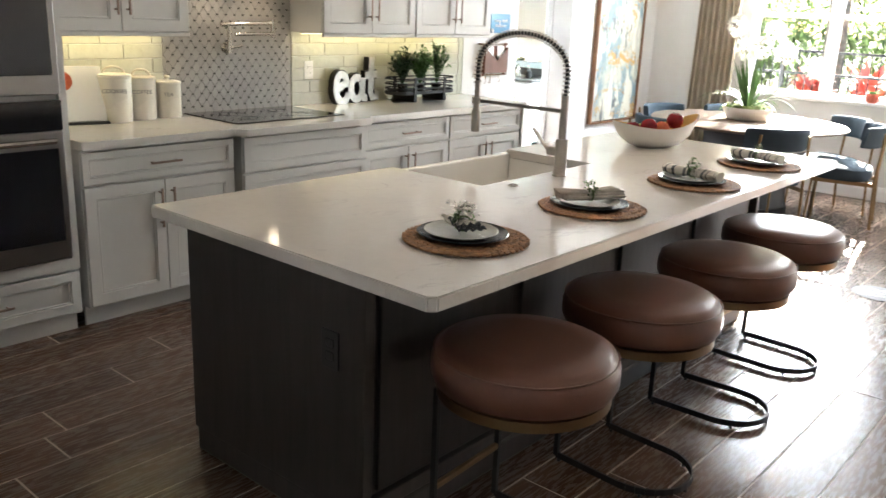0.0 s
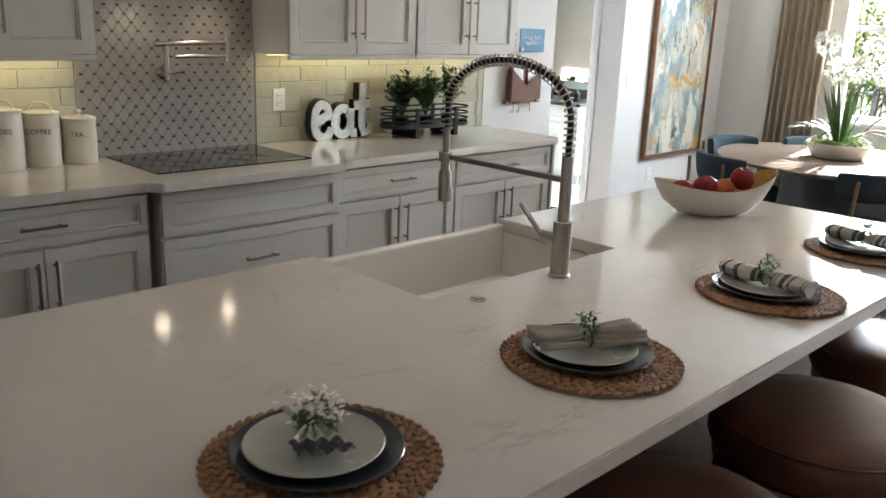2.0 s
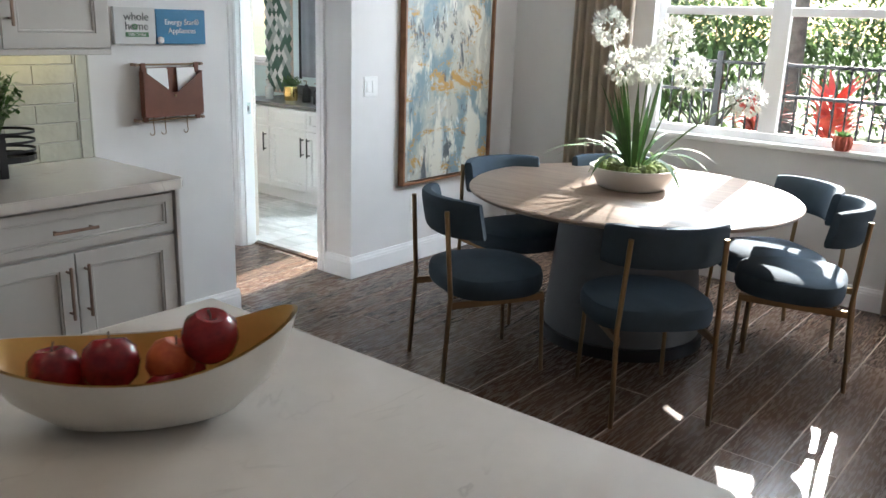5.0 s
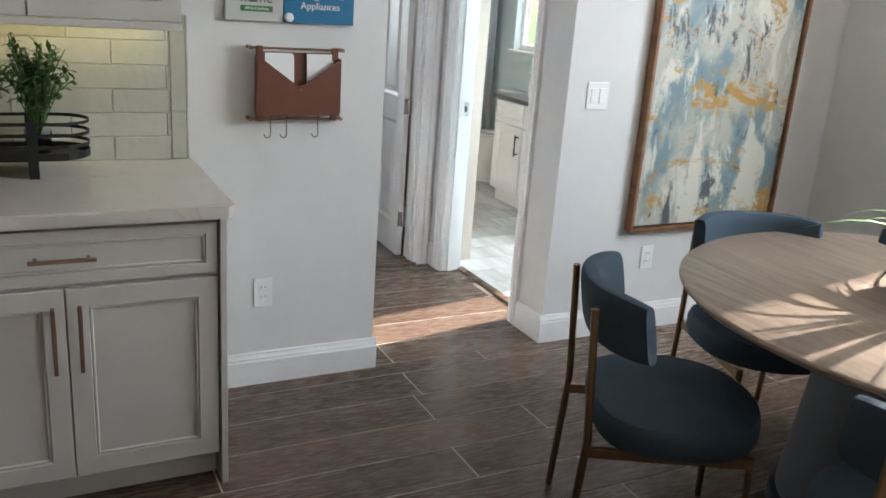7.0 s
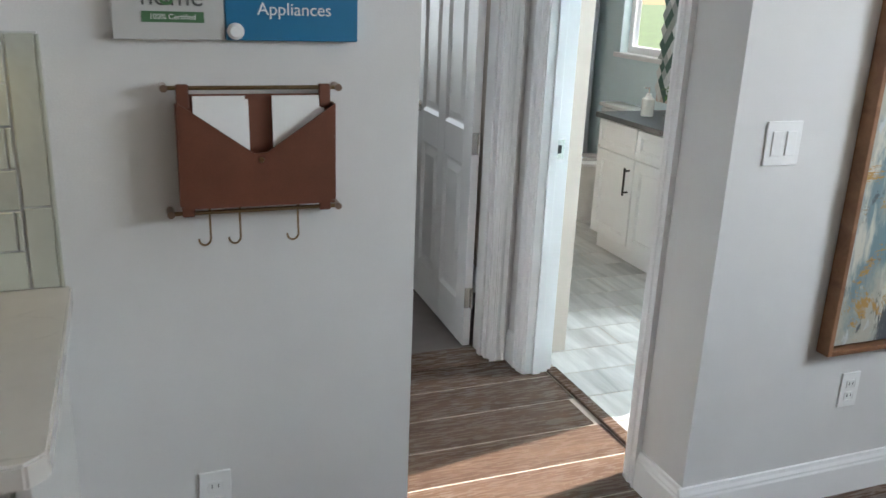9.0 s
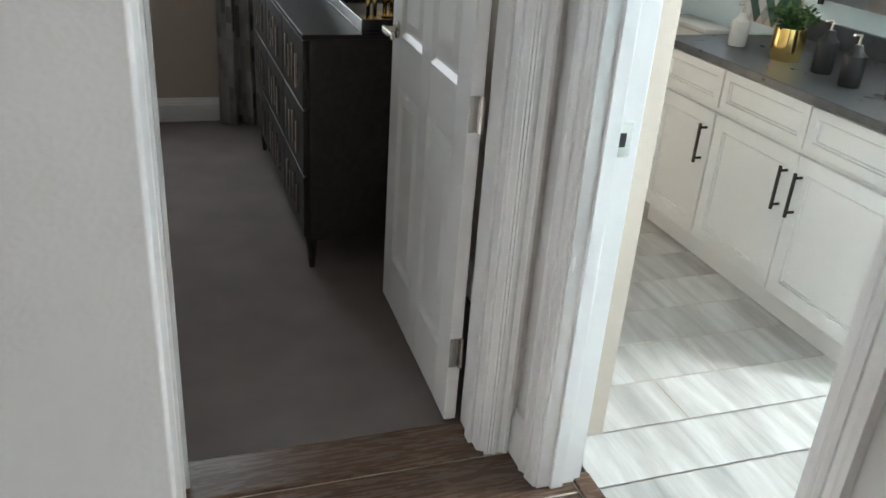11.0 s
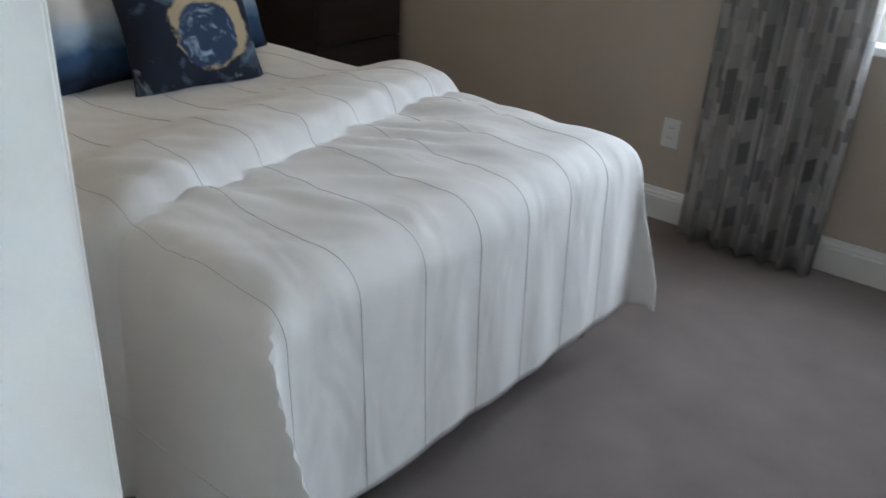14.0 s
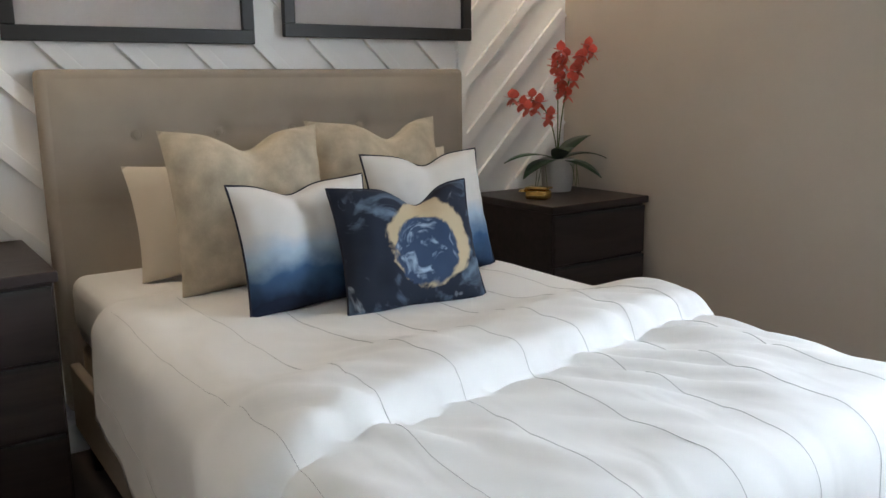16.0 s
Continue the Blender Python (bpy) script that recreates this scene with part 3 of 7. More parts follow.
def base_cabinet(x0, x1, front, layout, label, material=None, handle=None, kick=0.10, top=0.878, back=KIT, depth_label="cabinet"):
    w = x1 - x0
    ob = thing("base_cabinet", (x0, front, 0), label, "cabinet", "base cabinets along the kitchen wall")
    c = material or M["cab"]
    bm = box(0, w, 0.02, back - front - 0.001, kick, top)
    part("body", bm, c, ob)
    part("toe_kick", box(0.0, w, 0.075, 0.09, 0.0, kick), c, ob)
    g = 0.004
    if layout == "doors":
        dh = 0.155
        d = panel_front("drawer", w - 2 * g, dh, ob, (g, 0, top - 0.012 - dh), c, 0.034)
        pull(d, ((w - 2 * g) / 2, 0, dh / 2), 0.17, False, handle)
        z1 = top - 0.012 - dh - 0.014
        half = (w - 2 * g) / 2 - g / 2
        for i in (0, 1):
            d = panel_front("door", half, z1 - kick - 0.01, ob, (g + i * (half + g), 0, kick + 0.01), c)
            pull(d, (half - 0.032 if i == 0 else 0.032, 0, z1 - kick - 0.15), 0.20, True, handle)
    else:
        zs = [(top - 0.012 - 0.19, 0.19), (top - 0.012 - 0.19 - 0.014 - 0.27, 0.27), (kick + 0.01, top - 0.012 - 0.19 - 0.28 - 0.014 - kick - 0.02)]
        for i, (z, h) in enumerate(zs):
            d = panel_front("drawer", w - 2 * g, h, ob, (g, 0, z), c, 0.045)
            if i:
                pull(d, ((w - 2 * g) / 2, 0, h / 2), 0.17, False, handle)
    return ob


base_cabinet(0.34, 1.185, 2.375, "doors", "warm grey painted base cabinet with drawer and two doors")
base_cabinet(1.225, 2.145, 2.345, "drawers", "warm grey painted drawer cabinet under the cooktop")
base_cabinet(2.15, 2.968, 2.375, "doors", "warm grey painted base cabinet with drawer and two doors")
base_cabinet(2.972, 3.81, 2.375, "doors", "warm grey painted base cabinet with drawer and two doors")
filler = thing("filler_panel", (1.186, 2.44, 0), "narrow grey filler panel beside the drawer cabinet", "panel")
part("panel", box(0, 0.038, 0, 0.4, 0.0, 0.878), M["cab_glaze"], filler)
endp = thing("end_panel", (3.812, 2.365, 0), "grey painted end panel of the cabinet run", "panel")
part("panel", box(0, 0.02, 0, KIT - 2.366, 0.0, 0.878, bev=0.002), M["cab"], endp)


def counter_slab(name, outline, z0, z1, label):
    bm = prism(outline, z1 - z0, axis="z")
    bmesh.ops.translate(bm, vec=(0, 0, z0), verts=bm.verts)
    bmesh.ops.bevel(bm, geom=[e for e in bm.edges], offset=0.004, segments=2, affect="EDGES")
    ob = part(name, bm, M["quartz"])
    return tagged(ob, label, "countertop")


counter_slab("countertop", [(0.335, 2.345), (1.17, 2.345), (1.21, 2.288), (2.13, 2.288), (2.17, 2.345), (3.83, 2.345), (3.857, 2.372), (3.857, KIT - 0.001), (0.335, KIT - 0.001)], 0.88, 0.92, "white veined quartz countertop on the base cabinets")

# oven tower
tower = thing("oven_tower", (-0.56, 2.36, 0), "grey tall cabinet around two wall ovens", "cabinet")
part("body", box(0, 0.85, 0.022, KIT - 2.361, 0.10, 2.45), M["cab"], tower)
part("toe_kick", box(0, 0.85, 0.08, 0.1, 0, 0.10), M["cab"], tower)
d_ = panel_front("drawer", 0.84, 0.20, tower, (0.005, 0, 0.115), border=0.045)
pull(d_, (0.42, 0, 0.10), 0.2, False)
part("frame", box(0, 0.035, 0, 0.022, 0.33, 2.45), M["cab"], tower)
part("frame", box(0.815, 0.85, 0, 0.022, 0.33, 2.45), M["cab"], tower)
part("frame", box(0.035, 0.815, 0, 0.022, 0.33, 0.385), M["cab"], tower)
for half in (0, 1):
    panel_front("door", 0.42, 0.6, tower, (0.003 + half * 0.424, 0, 1.83))


def wall_oven(z0, h, label, panel):
    ob = thing("wall_oven", (-0.52, 2.34, z0), label, "oven", "double wall ovens")
    part("body", box(0, 0.77, 0.018, 0.45, 0, h), M["black"], ob)
    d = part("door", box(0, 0.77, -0.012, 0.018, 0.0, h - panel, bev=0.005), M["steel"], ob, "stainless steel door")
    part("window", box(0.03, 0.74, -0.016, -0.010, 0.085, h - panel - 0.075, bev=0.003), M["black_glass"], d, "black glass")
    bm = tube([(0.06, -0.062, h - panel - 0.035), (0.71, -0.062, h - panel - 0.035)], 0.013, 12)
    for x in (0.1, 0.67):
        bx(bm, x - 0.01, x + 0.01, -0.062, -0.012, h - panel - 0.045, h - panel - 0.025, bev=0.003)
    part("handle", bm, M["nickel"], d, "steel bar handle", smooth=True)
    part("control_panel", box(0, 0.77, -0.010, 0.018, h - panel + 0.004, h, bev=0.003), M["black_glass"], ob, "black glass control panel")
    bm = lathe([(0, 0), (0.016, 0), (0.016, 0.002), (0, 0.002)], 20)
    bmesh.ops.rotate(bm, matrix=Matrix.Rotation(radians(90), 3, "X"), verts=bm.verts)
    badge = part("badge", bm, M["steel"], d)
    badge.location = (0.385, -0.0125, 0.04)
    return ob


wall_oven(0.40, 0.72, "stainless steel wall oven with black glass door", 0.135)
wall_oven(1.145, 0.60, "stainless steel upper wall oven with black glass door", 0.11)

# cooktop
ck = thing("cooktop", (1.275, 2.47, 0.9205), "black glass cooktop set in the quartz counter", "cooktop")
part("glass", box(0, 0.79, 0, 0.52, 0, 0.006, bev=0.002), M["black_glass"], ck)
part("control_mark", box(0.66, 0.76, 0.012, 0.022, 0.0062, 0.0066), M["sign_grey"], ck)
for cx, cy, r in ((0.2, 0.36, 0.09), (0.2, 0.15, 0.075), (0.55, 0.37, 0.075), (0.55, 0.16, 0.1)):
    bm = bmesh.new()
    for rr in (r, r * 0.7):
        tube([(cx + rr * math.cos(a * math.pi / 20), cy + rr * math.sin(a * math.pi / 20), 0.0062) for a in range(40)], 0.0006, 4, bm, closed=True)
    part("burner_ring", bm, M["letter"], ck)


def wall_cabinet(x0, x1, z0, label):
    w, front = x1 - x0, 2.69
    ob = thing("wall_cabinet", (x0, front, z0), label, "cabinet", "wall cabinets over the counter")
    h = 2.45 - z0
    part("body", box(0, w, 0.02, KIT - front - 0.001, 0, h), M["cab"], ob)
    part("light_rail", box(0, w, 0.0, 0.02, -0.022, 0.0, bev=0.003), M["cab"], ob)
    half = w / 2 - 0.005
    for i in (0, 1):
        d = panel_front("door", half, h - 0.006, ob, (0.003 + i * (half + 0.004), 0, 0.003))
        pull(d, (half - 0.03 if i == 0 else 0.03, 0, 0.20), 0.24, True)
    return ob


wall_cabinet(0.37, 1.145, 1.40, "warm grey painted wall cabinet with two doors")
wall_cabinet(2.09, 2.93, 1.40, "warm grey painted wall cabinet with two doors")
wall_cabinet(2.935, 3.775, 1.40, "warm grey painted wall cabinet with two doors")
crown = tagged(part("crown_trim", box(-0.52, 3.79, 2.67, KIT - 0.002, 2.452, 2.54, bev=0.01), M["cab"]), "grey painted crown over the cabinets", "trim", kind="structure")

# light strips under the wall cabinets
for x0, x1 in ((0.39, 1.13), (2.12, 3.76)):
    st = thing("light_strip", (x0, 2.93, 1.386), "warm light strip under the wall cabinets", "lamp", "under-cabinet lights")
    part("channel", box(0, x1 - x0, 0, 0.02, 0.004, 0.013), M["nickel"], st)
    part("diffuser", box(0, x1 - x0, 0.003, 0.017, 0.0, 0.004), glow("warm_strip", (1, 0.78, 0.40), 0.6), st, "glowing warm diffuser")
    area_lamp("strip_light", ((x0 + x1) / 2, 2.93, 1.382), ((x0 + x1) / 2, 2.99, 0.9), x1 - x0, 0.03, 0.12 * (x1 - x0), (1, 0.80, 0.40))

# pot filler
pf = thing("pot_filler", (1.585, KIT - 0.012, 1.30), "folded satin nickel pot filler on the patterned tile", "faucet")
bm = lathe([(0, 0), (0.032, 0), (0.032, 0.008), (0.02, 0.014), (0.02, 0.06), (0, 0.06)], 20)
bmesh.ops.rotate(bm, matrix=Matrix.Rotation(radians(90), 3, "X"), verts=bm.verts)
part("flange", bm, M["nickel"], pf, smooth=True)
part("post", tube([(0, -0.05, -0.03), (0, -0.05, 0.13)], 0.014, 12), M["nickel"], pf, smooth=True)
part("lever", tube([(0, -0.06, 0.0), (0.07, -0.08, 0.015)], 0.007, 8), M["nickel"], pf, smooth=True)
part("arm", tube([(-0.06, -0.05, 0.135), (0.3, -0.075, 0.15)], 0.013, 12), M["nickel"], pf, smooth=True)
part("arm", tube([(0.3, -0.09, 0.085), (0.03, -0.07, 0.08)], 0.011, 12), M["nickel"], pf, smooth=True)
part("joint", tube([(0.3, -0.08, 0.06), (0.3, -0.08, 0.17)], 0.014, 12), M["nickel"], pf, smooth=True)

# counter things
def canister(x, y, r, h, word, knob, label):
    ob = thing("canister", (x, y, 0.92), label, "canister", "canister set", rz=-28)
    part("body", lathe([(0, 0), (r * 0.97, 0), (r, 0.006), (r, h), (r * 1.03, h + 0.003), (r * 1.03, h + 0.01), (0, h + 0.01)], 40), M["cream"], ob, smooth=True)
    lid = part("lid", lathe([(r * 1.02, h + 0.011), (r * 1.02, h + 0.018), (r * 0.75, h + 0.024), (0, h + 0.026)], 40), M["cream"], ob, smooth=True)
    if knob:
        part("knob", lathe([(0, h + 0.026), (0.012, h + 0.026), (0.009, h + 0.034), (0.017, h + 0.042), (0.012, h + 0.052), (0, h + 0.053)], 20), M["cream"], lid, smooth=True)
    else:
        part("handle", tube([(r * 0.62 * math.cos(a * math.pi / 10), 0, h + 0.022 + 0.035 * math.sin(a * math.pi / 10)) for a in range(11)], 0.007, 8), M["cream"], lid, smooth=True)
    text_obj("lettering", word, 0.03, pose(0, -r - 0.0005, h * 0.72, 90, 0, 0), M["letter"], ob)
    return ob


canister(0.815, 2.92, 0.088, 0.232, "COOKIES", False, "tall cream enamel canister with grey lettering and looped lid")
canister(0.985, 2.94, 0.076, 0.212, "COFFEE", False, "cream enamel coffee canister with looped lid")
canister(1.145, 2.94, 0.072, 0.182, "TEA", True, "short cream enamel tea canister with knobbed lid")
bk = thing("cookbook", (0.60, 2.90, 0.92), "open white cookbook on a dark stand", "book", rz=-12)
bmk = box(-0.14, 0.14, -0.012, 0.012, 0.012, 0.30, bev=0.003)
bmesh.ops.rotate(bmk, matrix=Matrix.Rotation(radians(-14), 3, "X"), verts=bmk.verts)
part("page_block", bmk, M["paper"], bk)
bmk = box(-0.15, 0.15, -0.03, 0.08, 0.0, 0.012, bev=0.002)
part("stand", bmk, M["dark"], bk)
bmk = lathe([(0, 0), (0.05, 0), (0.05, 0.001), (0, 0.001)], 24)
bmesh.ops.rotate(bmk, matrix=Matrix.Rotation(radians(90 - 14), 3, "X"), verts=bmk.verts)
part("picture", bmk, M["peach"], bk, "round orange food picture").location = (-0.06, 0.037, 0.22)

# eat sign of three corrugated metal letters
def corrugated():
    m = mat("corrugated_tin", (0.62, 0.62, 0.60), 0.35, 0.7, vary=0.25, scale=20, fine=80, bump=0)
    n, l = m.node_tree.nodes, m.node_tree.links
    wv, tc, bp = n.new("ShaderNodeTexWave"), n.new("ShaderNodeTexCoord"), n.new("ShaderNodeBump")
    wv.bands_direction = "Y"
    wv.inputs["Scale"].default_value = 22
    bp.inputs["Distance"].default_value, bp.inputs["Strength"].default_value = 0.02, 1.0
    l.new(tc.outputs["Object"], wv.inputs["Vector"])
    l.new(wv.outputs["Fac"], bp.inputs["Height"])
    l.new(bp.outputs[0], n["Principled BSDF"].inputs["Normal"])
    return m


es = thing("eat_sign", (2.395, 2.93, 0.92), "corrugated tin sign reading eat, standing on the counter", "sign", rz=3)
tin = corrugated()
arc = lambda cx, cz, rx, rz, a0, a1, n=18: [(cx + rx * math.cos(radians(a0 + (a1 - a0) * i / n)), cz + rz * math.sin(radians(a0 + (a1 - a0) * i / n))) for i in range(n + 1)]


def letter(strokes, half, name):
    """A letter from thick strokes: corrugated face, dark edge."""
    for mm, grow, y0, y1, nm in ((M["black_metal"], 0.007, 0.006, 0.05, "edge"), (tin, 0.0, 0.0, 0.008, "face")):
        bm = bmesh.new()
        for pts in strokes:
            w = half + grow
            L, R = [], []
            for i, p in enumerate(pts):
                a, b = pts[max(i - 1, 0)], pts[min(i + 1, len(pts) - 1)]
                dx, dz = b[0] - a[0], b[1] - a[1]
                q = math.hypot(dx, dz) or 1
                L.append((p[0] - dz / q * w, p[1] + dx / q * w))
                R.append((p[0] + dz / q * w, p[1] - dx / q * w))
            for i in range(len(pts) - 1):
                prism([L[i], R[i], R[i + 1], L[i + 1]], y1 - y0, bm)
        bmesh.ops.translate(bm, vec=(0, y0, 0), verts=bm.verts)
        bmesh.ops.remove_doubles(bm, verts=bm.verts, dist=0.0004)
        ob = part(name if nm == "face" else name + "_edge", bm, mm, es)
        ob.matrix_local = pose(0, 0, 0)


letter([[(0.025, 0.095), (0.10, 0.135)] + arc(0.075, 0.135, 0.048, 0.065, 0, 180) + arc(0.085, 0.10, 0.062, 0.085, 175, 340)], 0.025, "letter_e")
letter([arc(0.225, 0.10, 0.058, 0.075, 60, 400), [(0.285, 0.17), (0.282, 0.06), (0.30, 0.028), (0.33, 0.03)]], 0.025, "letter_a")
letter([[(0.375, 0.31), (0.368, 0.07), (0.385, 0.028), (0.425, 0.034), (0.435, 0.075)], [(0.31, 0.185), (0.43, 0.192)]], 0.025, "letter_t")


def leafy(bm, base, height, spread, count, size, seed):
    """A bush of twigs with many small leaves."""
    rnd = random.Random(seed)
    for k in range(count):
        a, f = rnd.uniform(0, 6.283), rnd.random() ** 0.6
        top = Vector((base[0] + spread * f * math.cos(a), base[1] + spread * 0.7 * f * math.sin(a), base[2] + height * rnd.uniform(0.55, 1.0) * (1.05 - 0.35 * f)))
        b = Vector(base)
        mid = b.lerp(top, 0.55) + Vector((0, 0, height * 0.12))
        tube([b, mid, top], 0.0016, 4, bm)
        for j in range(13):
            g = 0.35 + 0.65 * j / 12
            p = (b.lerp(mid, g / 0.55) if g < 0.55 else mid.lerp(top, (g - 0.55) / 0.45))
            d = Vector((rnd.uniform(-1, 1), rnd.uniform(-1, 1), rnd.uniform(-0.2, 0.9)))
            blade(bm, p, d, size * rnd.uniform(0.7, 1.3), size * 0.55, 0.4, 2)
    return bm


pb = thing("planter", (3.185, 2.865, 0.92), "black metal strap planter basket on feet", "planter")
rack = bmesh.new()
def stadium(rx, ry, n=10):
    return [(rx + ry * math.cos(a), ry * math.sin(a)) for a in [(-0.5 + i / n) * math.pi for i in range(n + 1)]] + [(-rx + ry * math.cos(a), ry * math.sin(a)) for a in [(0.5 + i / n) * math.pi for i in range(n + 1)]]
def strap_ring(bm, path, z0, z1, t=0.003):
    n = len(path)
    for i in range(n):
        (ax_, ay_), (bx_, by_) = path[i], path[(i + 1) % n]
        d = Vector((bx_ - ax_, by_ - ay_, 0))
        if d.length < 1e-6:
            continue
        o = Vector((d.y, -d.x, 0)).normalized() * t
        vs = [bm.verts.new(v) for z in (z0, z1) for v in ((ax_, ay_, z), (bx_, by_, z), (bx_ + o.x, by_ + o.y, z), (ax_ + o.x, ay_ + o.y, z))]
        for q in ((0, 1, 2, 3), (7, 6, 5, 4), (0, 4, 5, 1), (1, 5, 6, 2), (2, 6, 7, 3), (3, 7, 4, 0)):
            bm.faces.new([vs[k] for k in q])
for k, z in enumerate((0.055, 0.09, 0.125, 0.16)):
    bm = bmesh.new()
    strap_ring(bm, stadium(0.225, 0.10), z, z + (0.022 if k == 0 else 0.010))
    part("strap", bm, M["black_metal"], pb)
part("tray", prism(stadium(0.223, 0.097), 0.006, axis="z"), M["black_metal"], pb).location = (0, 0, 0.052)
for sx in (-0.16, 0.16):
    for sy in (-0.104, 0.104):
        part("upright", box(sx - 0.014, sx + 0.014, sy - 0.003, sy + 0.003, 0.0, 0.172), M["black_metal"], pb)
    part("foot", box(sx - 0.014, sx + 0.014, -0.101, 0.101, 0.0, 0.05), M["black_metal"], pb)
for i, (px, mt, h, cnt, sz) in enumerate(((-0.19, "leaf_dark", 0.31, 52, 0.040), (0.0, "leaf", 0.31, 84, 0.032), (0.18, "leaf", 0.35, 46, 0.032))):
    pl = thing("herb_plant", (3.185 + px, 2.865, 0.978), "leafy green herb plant in a glass cup in the planter", "plant", "herb plants in the planter")
    part("cup", lathe([(0, 0), (0.034, 0), (0.040, 0.075), (0.037, 0.075), (0.032, 0.004), (0, 0.004)], 20), glass_mat("cup_glass", (0.8, 0.9, 0.95), 0.08), pl, smooth=True)
    part("soil", lathe([(0, 0.006), (0.031, 0.006), (0.035, 0.055), (0, 0.058)], 16), M["soil"], pl)
    part("foliage", leafy(bmesh.new(), (0, 0, 0.05), h, 0.135, cnt, sz, 40 + i), M[mt], pl)

# outlet and switch plates
def wall_plate(x, z, w, h, kind, face=KIT, label="white plastic duplex outlet on the wall"):
    ob = thing("outlet" if kind == "outlet" else "light_switch", (x, face, z), label, kind)
    part("plate", box(-w / 2, w / 2, -0.006, 0, -h / 2, h / 2, bev=0.002), M["white"], ob)
    if kind == "outlet":
        for dz in (-0.02, 0.02):
            s = part("socket", box(-0.017, 0.017, -0.008, -0.005, dz - 0.014, dz + 0.014, bev=0.003), M["white"], ob)
            # shade inside the slots, put on as raised dark bars
            part("slots", bx(bx(bmesh.new(), -0.008, -0.006, -0.0086, -0.0078, dz - 0.002, dz + 0.007), 0.006, 0.008, -0.0086, -0.0078, dz - 0.002, dz + 0.007), M["dark"], s)
    else:
        n = 2 if w > 0.1 else 1
        for i in range(n):
            cx = (i - (n - 1) / 2) * 0.046
            bm = box(cx - 0.0165, cx + 0.0165, -0.010, -0.005, -0.033, 0.033, bev=0.002)
            part("rocker", bm, M["white"], ob)
    return ob


wall_plate(2.236, 1.15, 0.075, 0.118, "outlet", KIT - 0.01, "white plastic outlet set in the tile backsplash")
wall_plate(4.114, 0.385, 0.072, 0.118, "outlet")
wall_plate(6.016, 0.376, 0.072, 0.116, "outlet")
wall_plate(5.60, 1.157, 0.115, 0.118, "switch", label="white double rocker light switch")

# sign boards
sg = thing("certification_board", (3.972, KIT - 0.02, 1.404), "pale grey certification board with green label", "sign")
part("board", box(0, 0.203, 0, 0.02, 0, 0.16, bev=0.002), M["sign_grey"], sg)
part("green_label", box(0.052, 0.165, -0.0015, 0, 0.032, 0.052), M["sign_green"], sg)
text_obj("lettering", "100% Certified", 0.014, pose(0.108, -0.002, 0.042, 90), M["white"], sg)
text_obj("lettering", "home", 0.050, pose(0.108, -0.001, 0.078, 90), M["letter"], sg)
text_obj("lettering", "whole", 0.050, pose(0.108, -0.001, 0.118, 90), M["letter"], sg)
part("round_mark", lathe([(0.007, 0), (0.013, 0), (0.013, 0.002), (0.007, 0.002), (0.007, 0)], 24), M["sign_green"], sg).matrix_local = pose(0.098, -0.0015, 0.076, 90)
sb = thing("appliance_sign", (4.177, KIT - 0.022, 1.404), "blue sign board lettered Energy Star Appliances", "sign")
part("board", box(0, 0.262, 0, 0.022, 0, 0.155, bev=0.002), M["sign_blue"], sb)
text_obj("lettering", "Energy Star\u00ae", 0.034, pose(0.134, -0.001, 0.098, 90), M["white"], sb)
text_obj("lettering", "Appliances", 0.034, pose(0.134, -0.001, 0.06, 90), M["white"], sb)
part("magnet", lathe([(0, 0), (0.016, 0), (0.016, 0.006), (0.011, 0.011), (0, 0.012)], 24), M["white"], sb, "round white magnet", True).matrix_local = pose(0.018, -0.001, 0.018, 90)

# leather mail holder
mh = thing("mail_holder", (4.054, KIT, 1.03), "brown leather mail holder with hooks on brass rods", "organizer")
for z in (0.285, 0.035):
    part("rod", tube([(-0.005, -0.035, z), (0.345, -0.035, z)], 0.0042, 10), M["brass"], mh, smooth=True)
    for x in (0.0, 0.34):
        part("rod_end", tube([(x, 0, z), (x, -0.044, z)], 0.0075, 10), M["pull"], mh, smooth=True)
part("back", box(0.022, 0.325, -0.03, -0.026, 0.05, 0.272), M["tan"], mh)
fl = prism([(0.018, 0.062), (0.028, 0.05), (0.318, 0.05), (0.33, 0.062), (0.328, 0.255), (0.19, 0.16), (0.165, 0.158), (0.022, 0.26)], 0.004)
bmesh.ops.translate(fl, vec=(0, -0.062, 0), verts=fl.verts)
part("pocket", fl, M["tan"], mh, "folded brown leather pocket")
part("pocket_side", box(0.018, 0.022, -0.06, -0.026, 0.055, 0.255), M["tan"], mh)
part("pocket_side", box(0.326, 0.33, -0.06, -0.026, 0.055, 0.255), M["tan"], mh)
part("pocket_bottom", box(0.02, 0.328, -0.06, -0.026, 0.049, 0.053), M["tan"], mh)
for x in (0.034, 0.312):
    part("strap", box(x - 0.012, x + 0.012, -0.042, -0.028, 0.245, 0.292, bev=0.003), M["tan"], mh)
    part("strap", box(x - 0.012, x + 0.012, -0.042, -0.028, 0.028, 0.06, bev=0.003), M["tan"], mh)
part("snap", lathe([(0, 0), (0.006, 0), (0.005, 0.003), (0, 0.003)], 16), M["brass"], mh).matrix_local = pose(0.178, -0.062, 0.145, 90)
for x, r in ((0.052, -3), (0.205, 4)):
    en = thing("envelope", (4.054 + x, KIT - 0.05, 1.15), "white paper envelopes in the leather holder", "envelope", "envelopes")
    en.rotation_euler = (radians(-4), 0, 0)
    part("sheet", box(0, 0.10, 0, 0.004, 0.0, 0.15), M["paper"], en)
    part("sheet", box(0.006, 0.107, 0.006, 0.010, -0.01, 0.143), M["paper"], en)
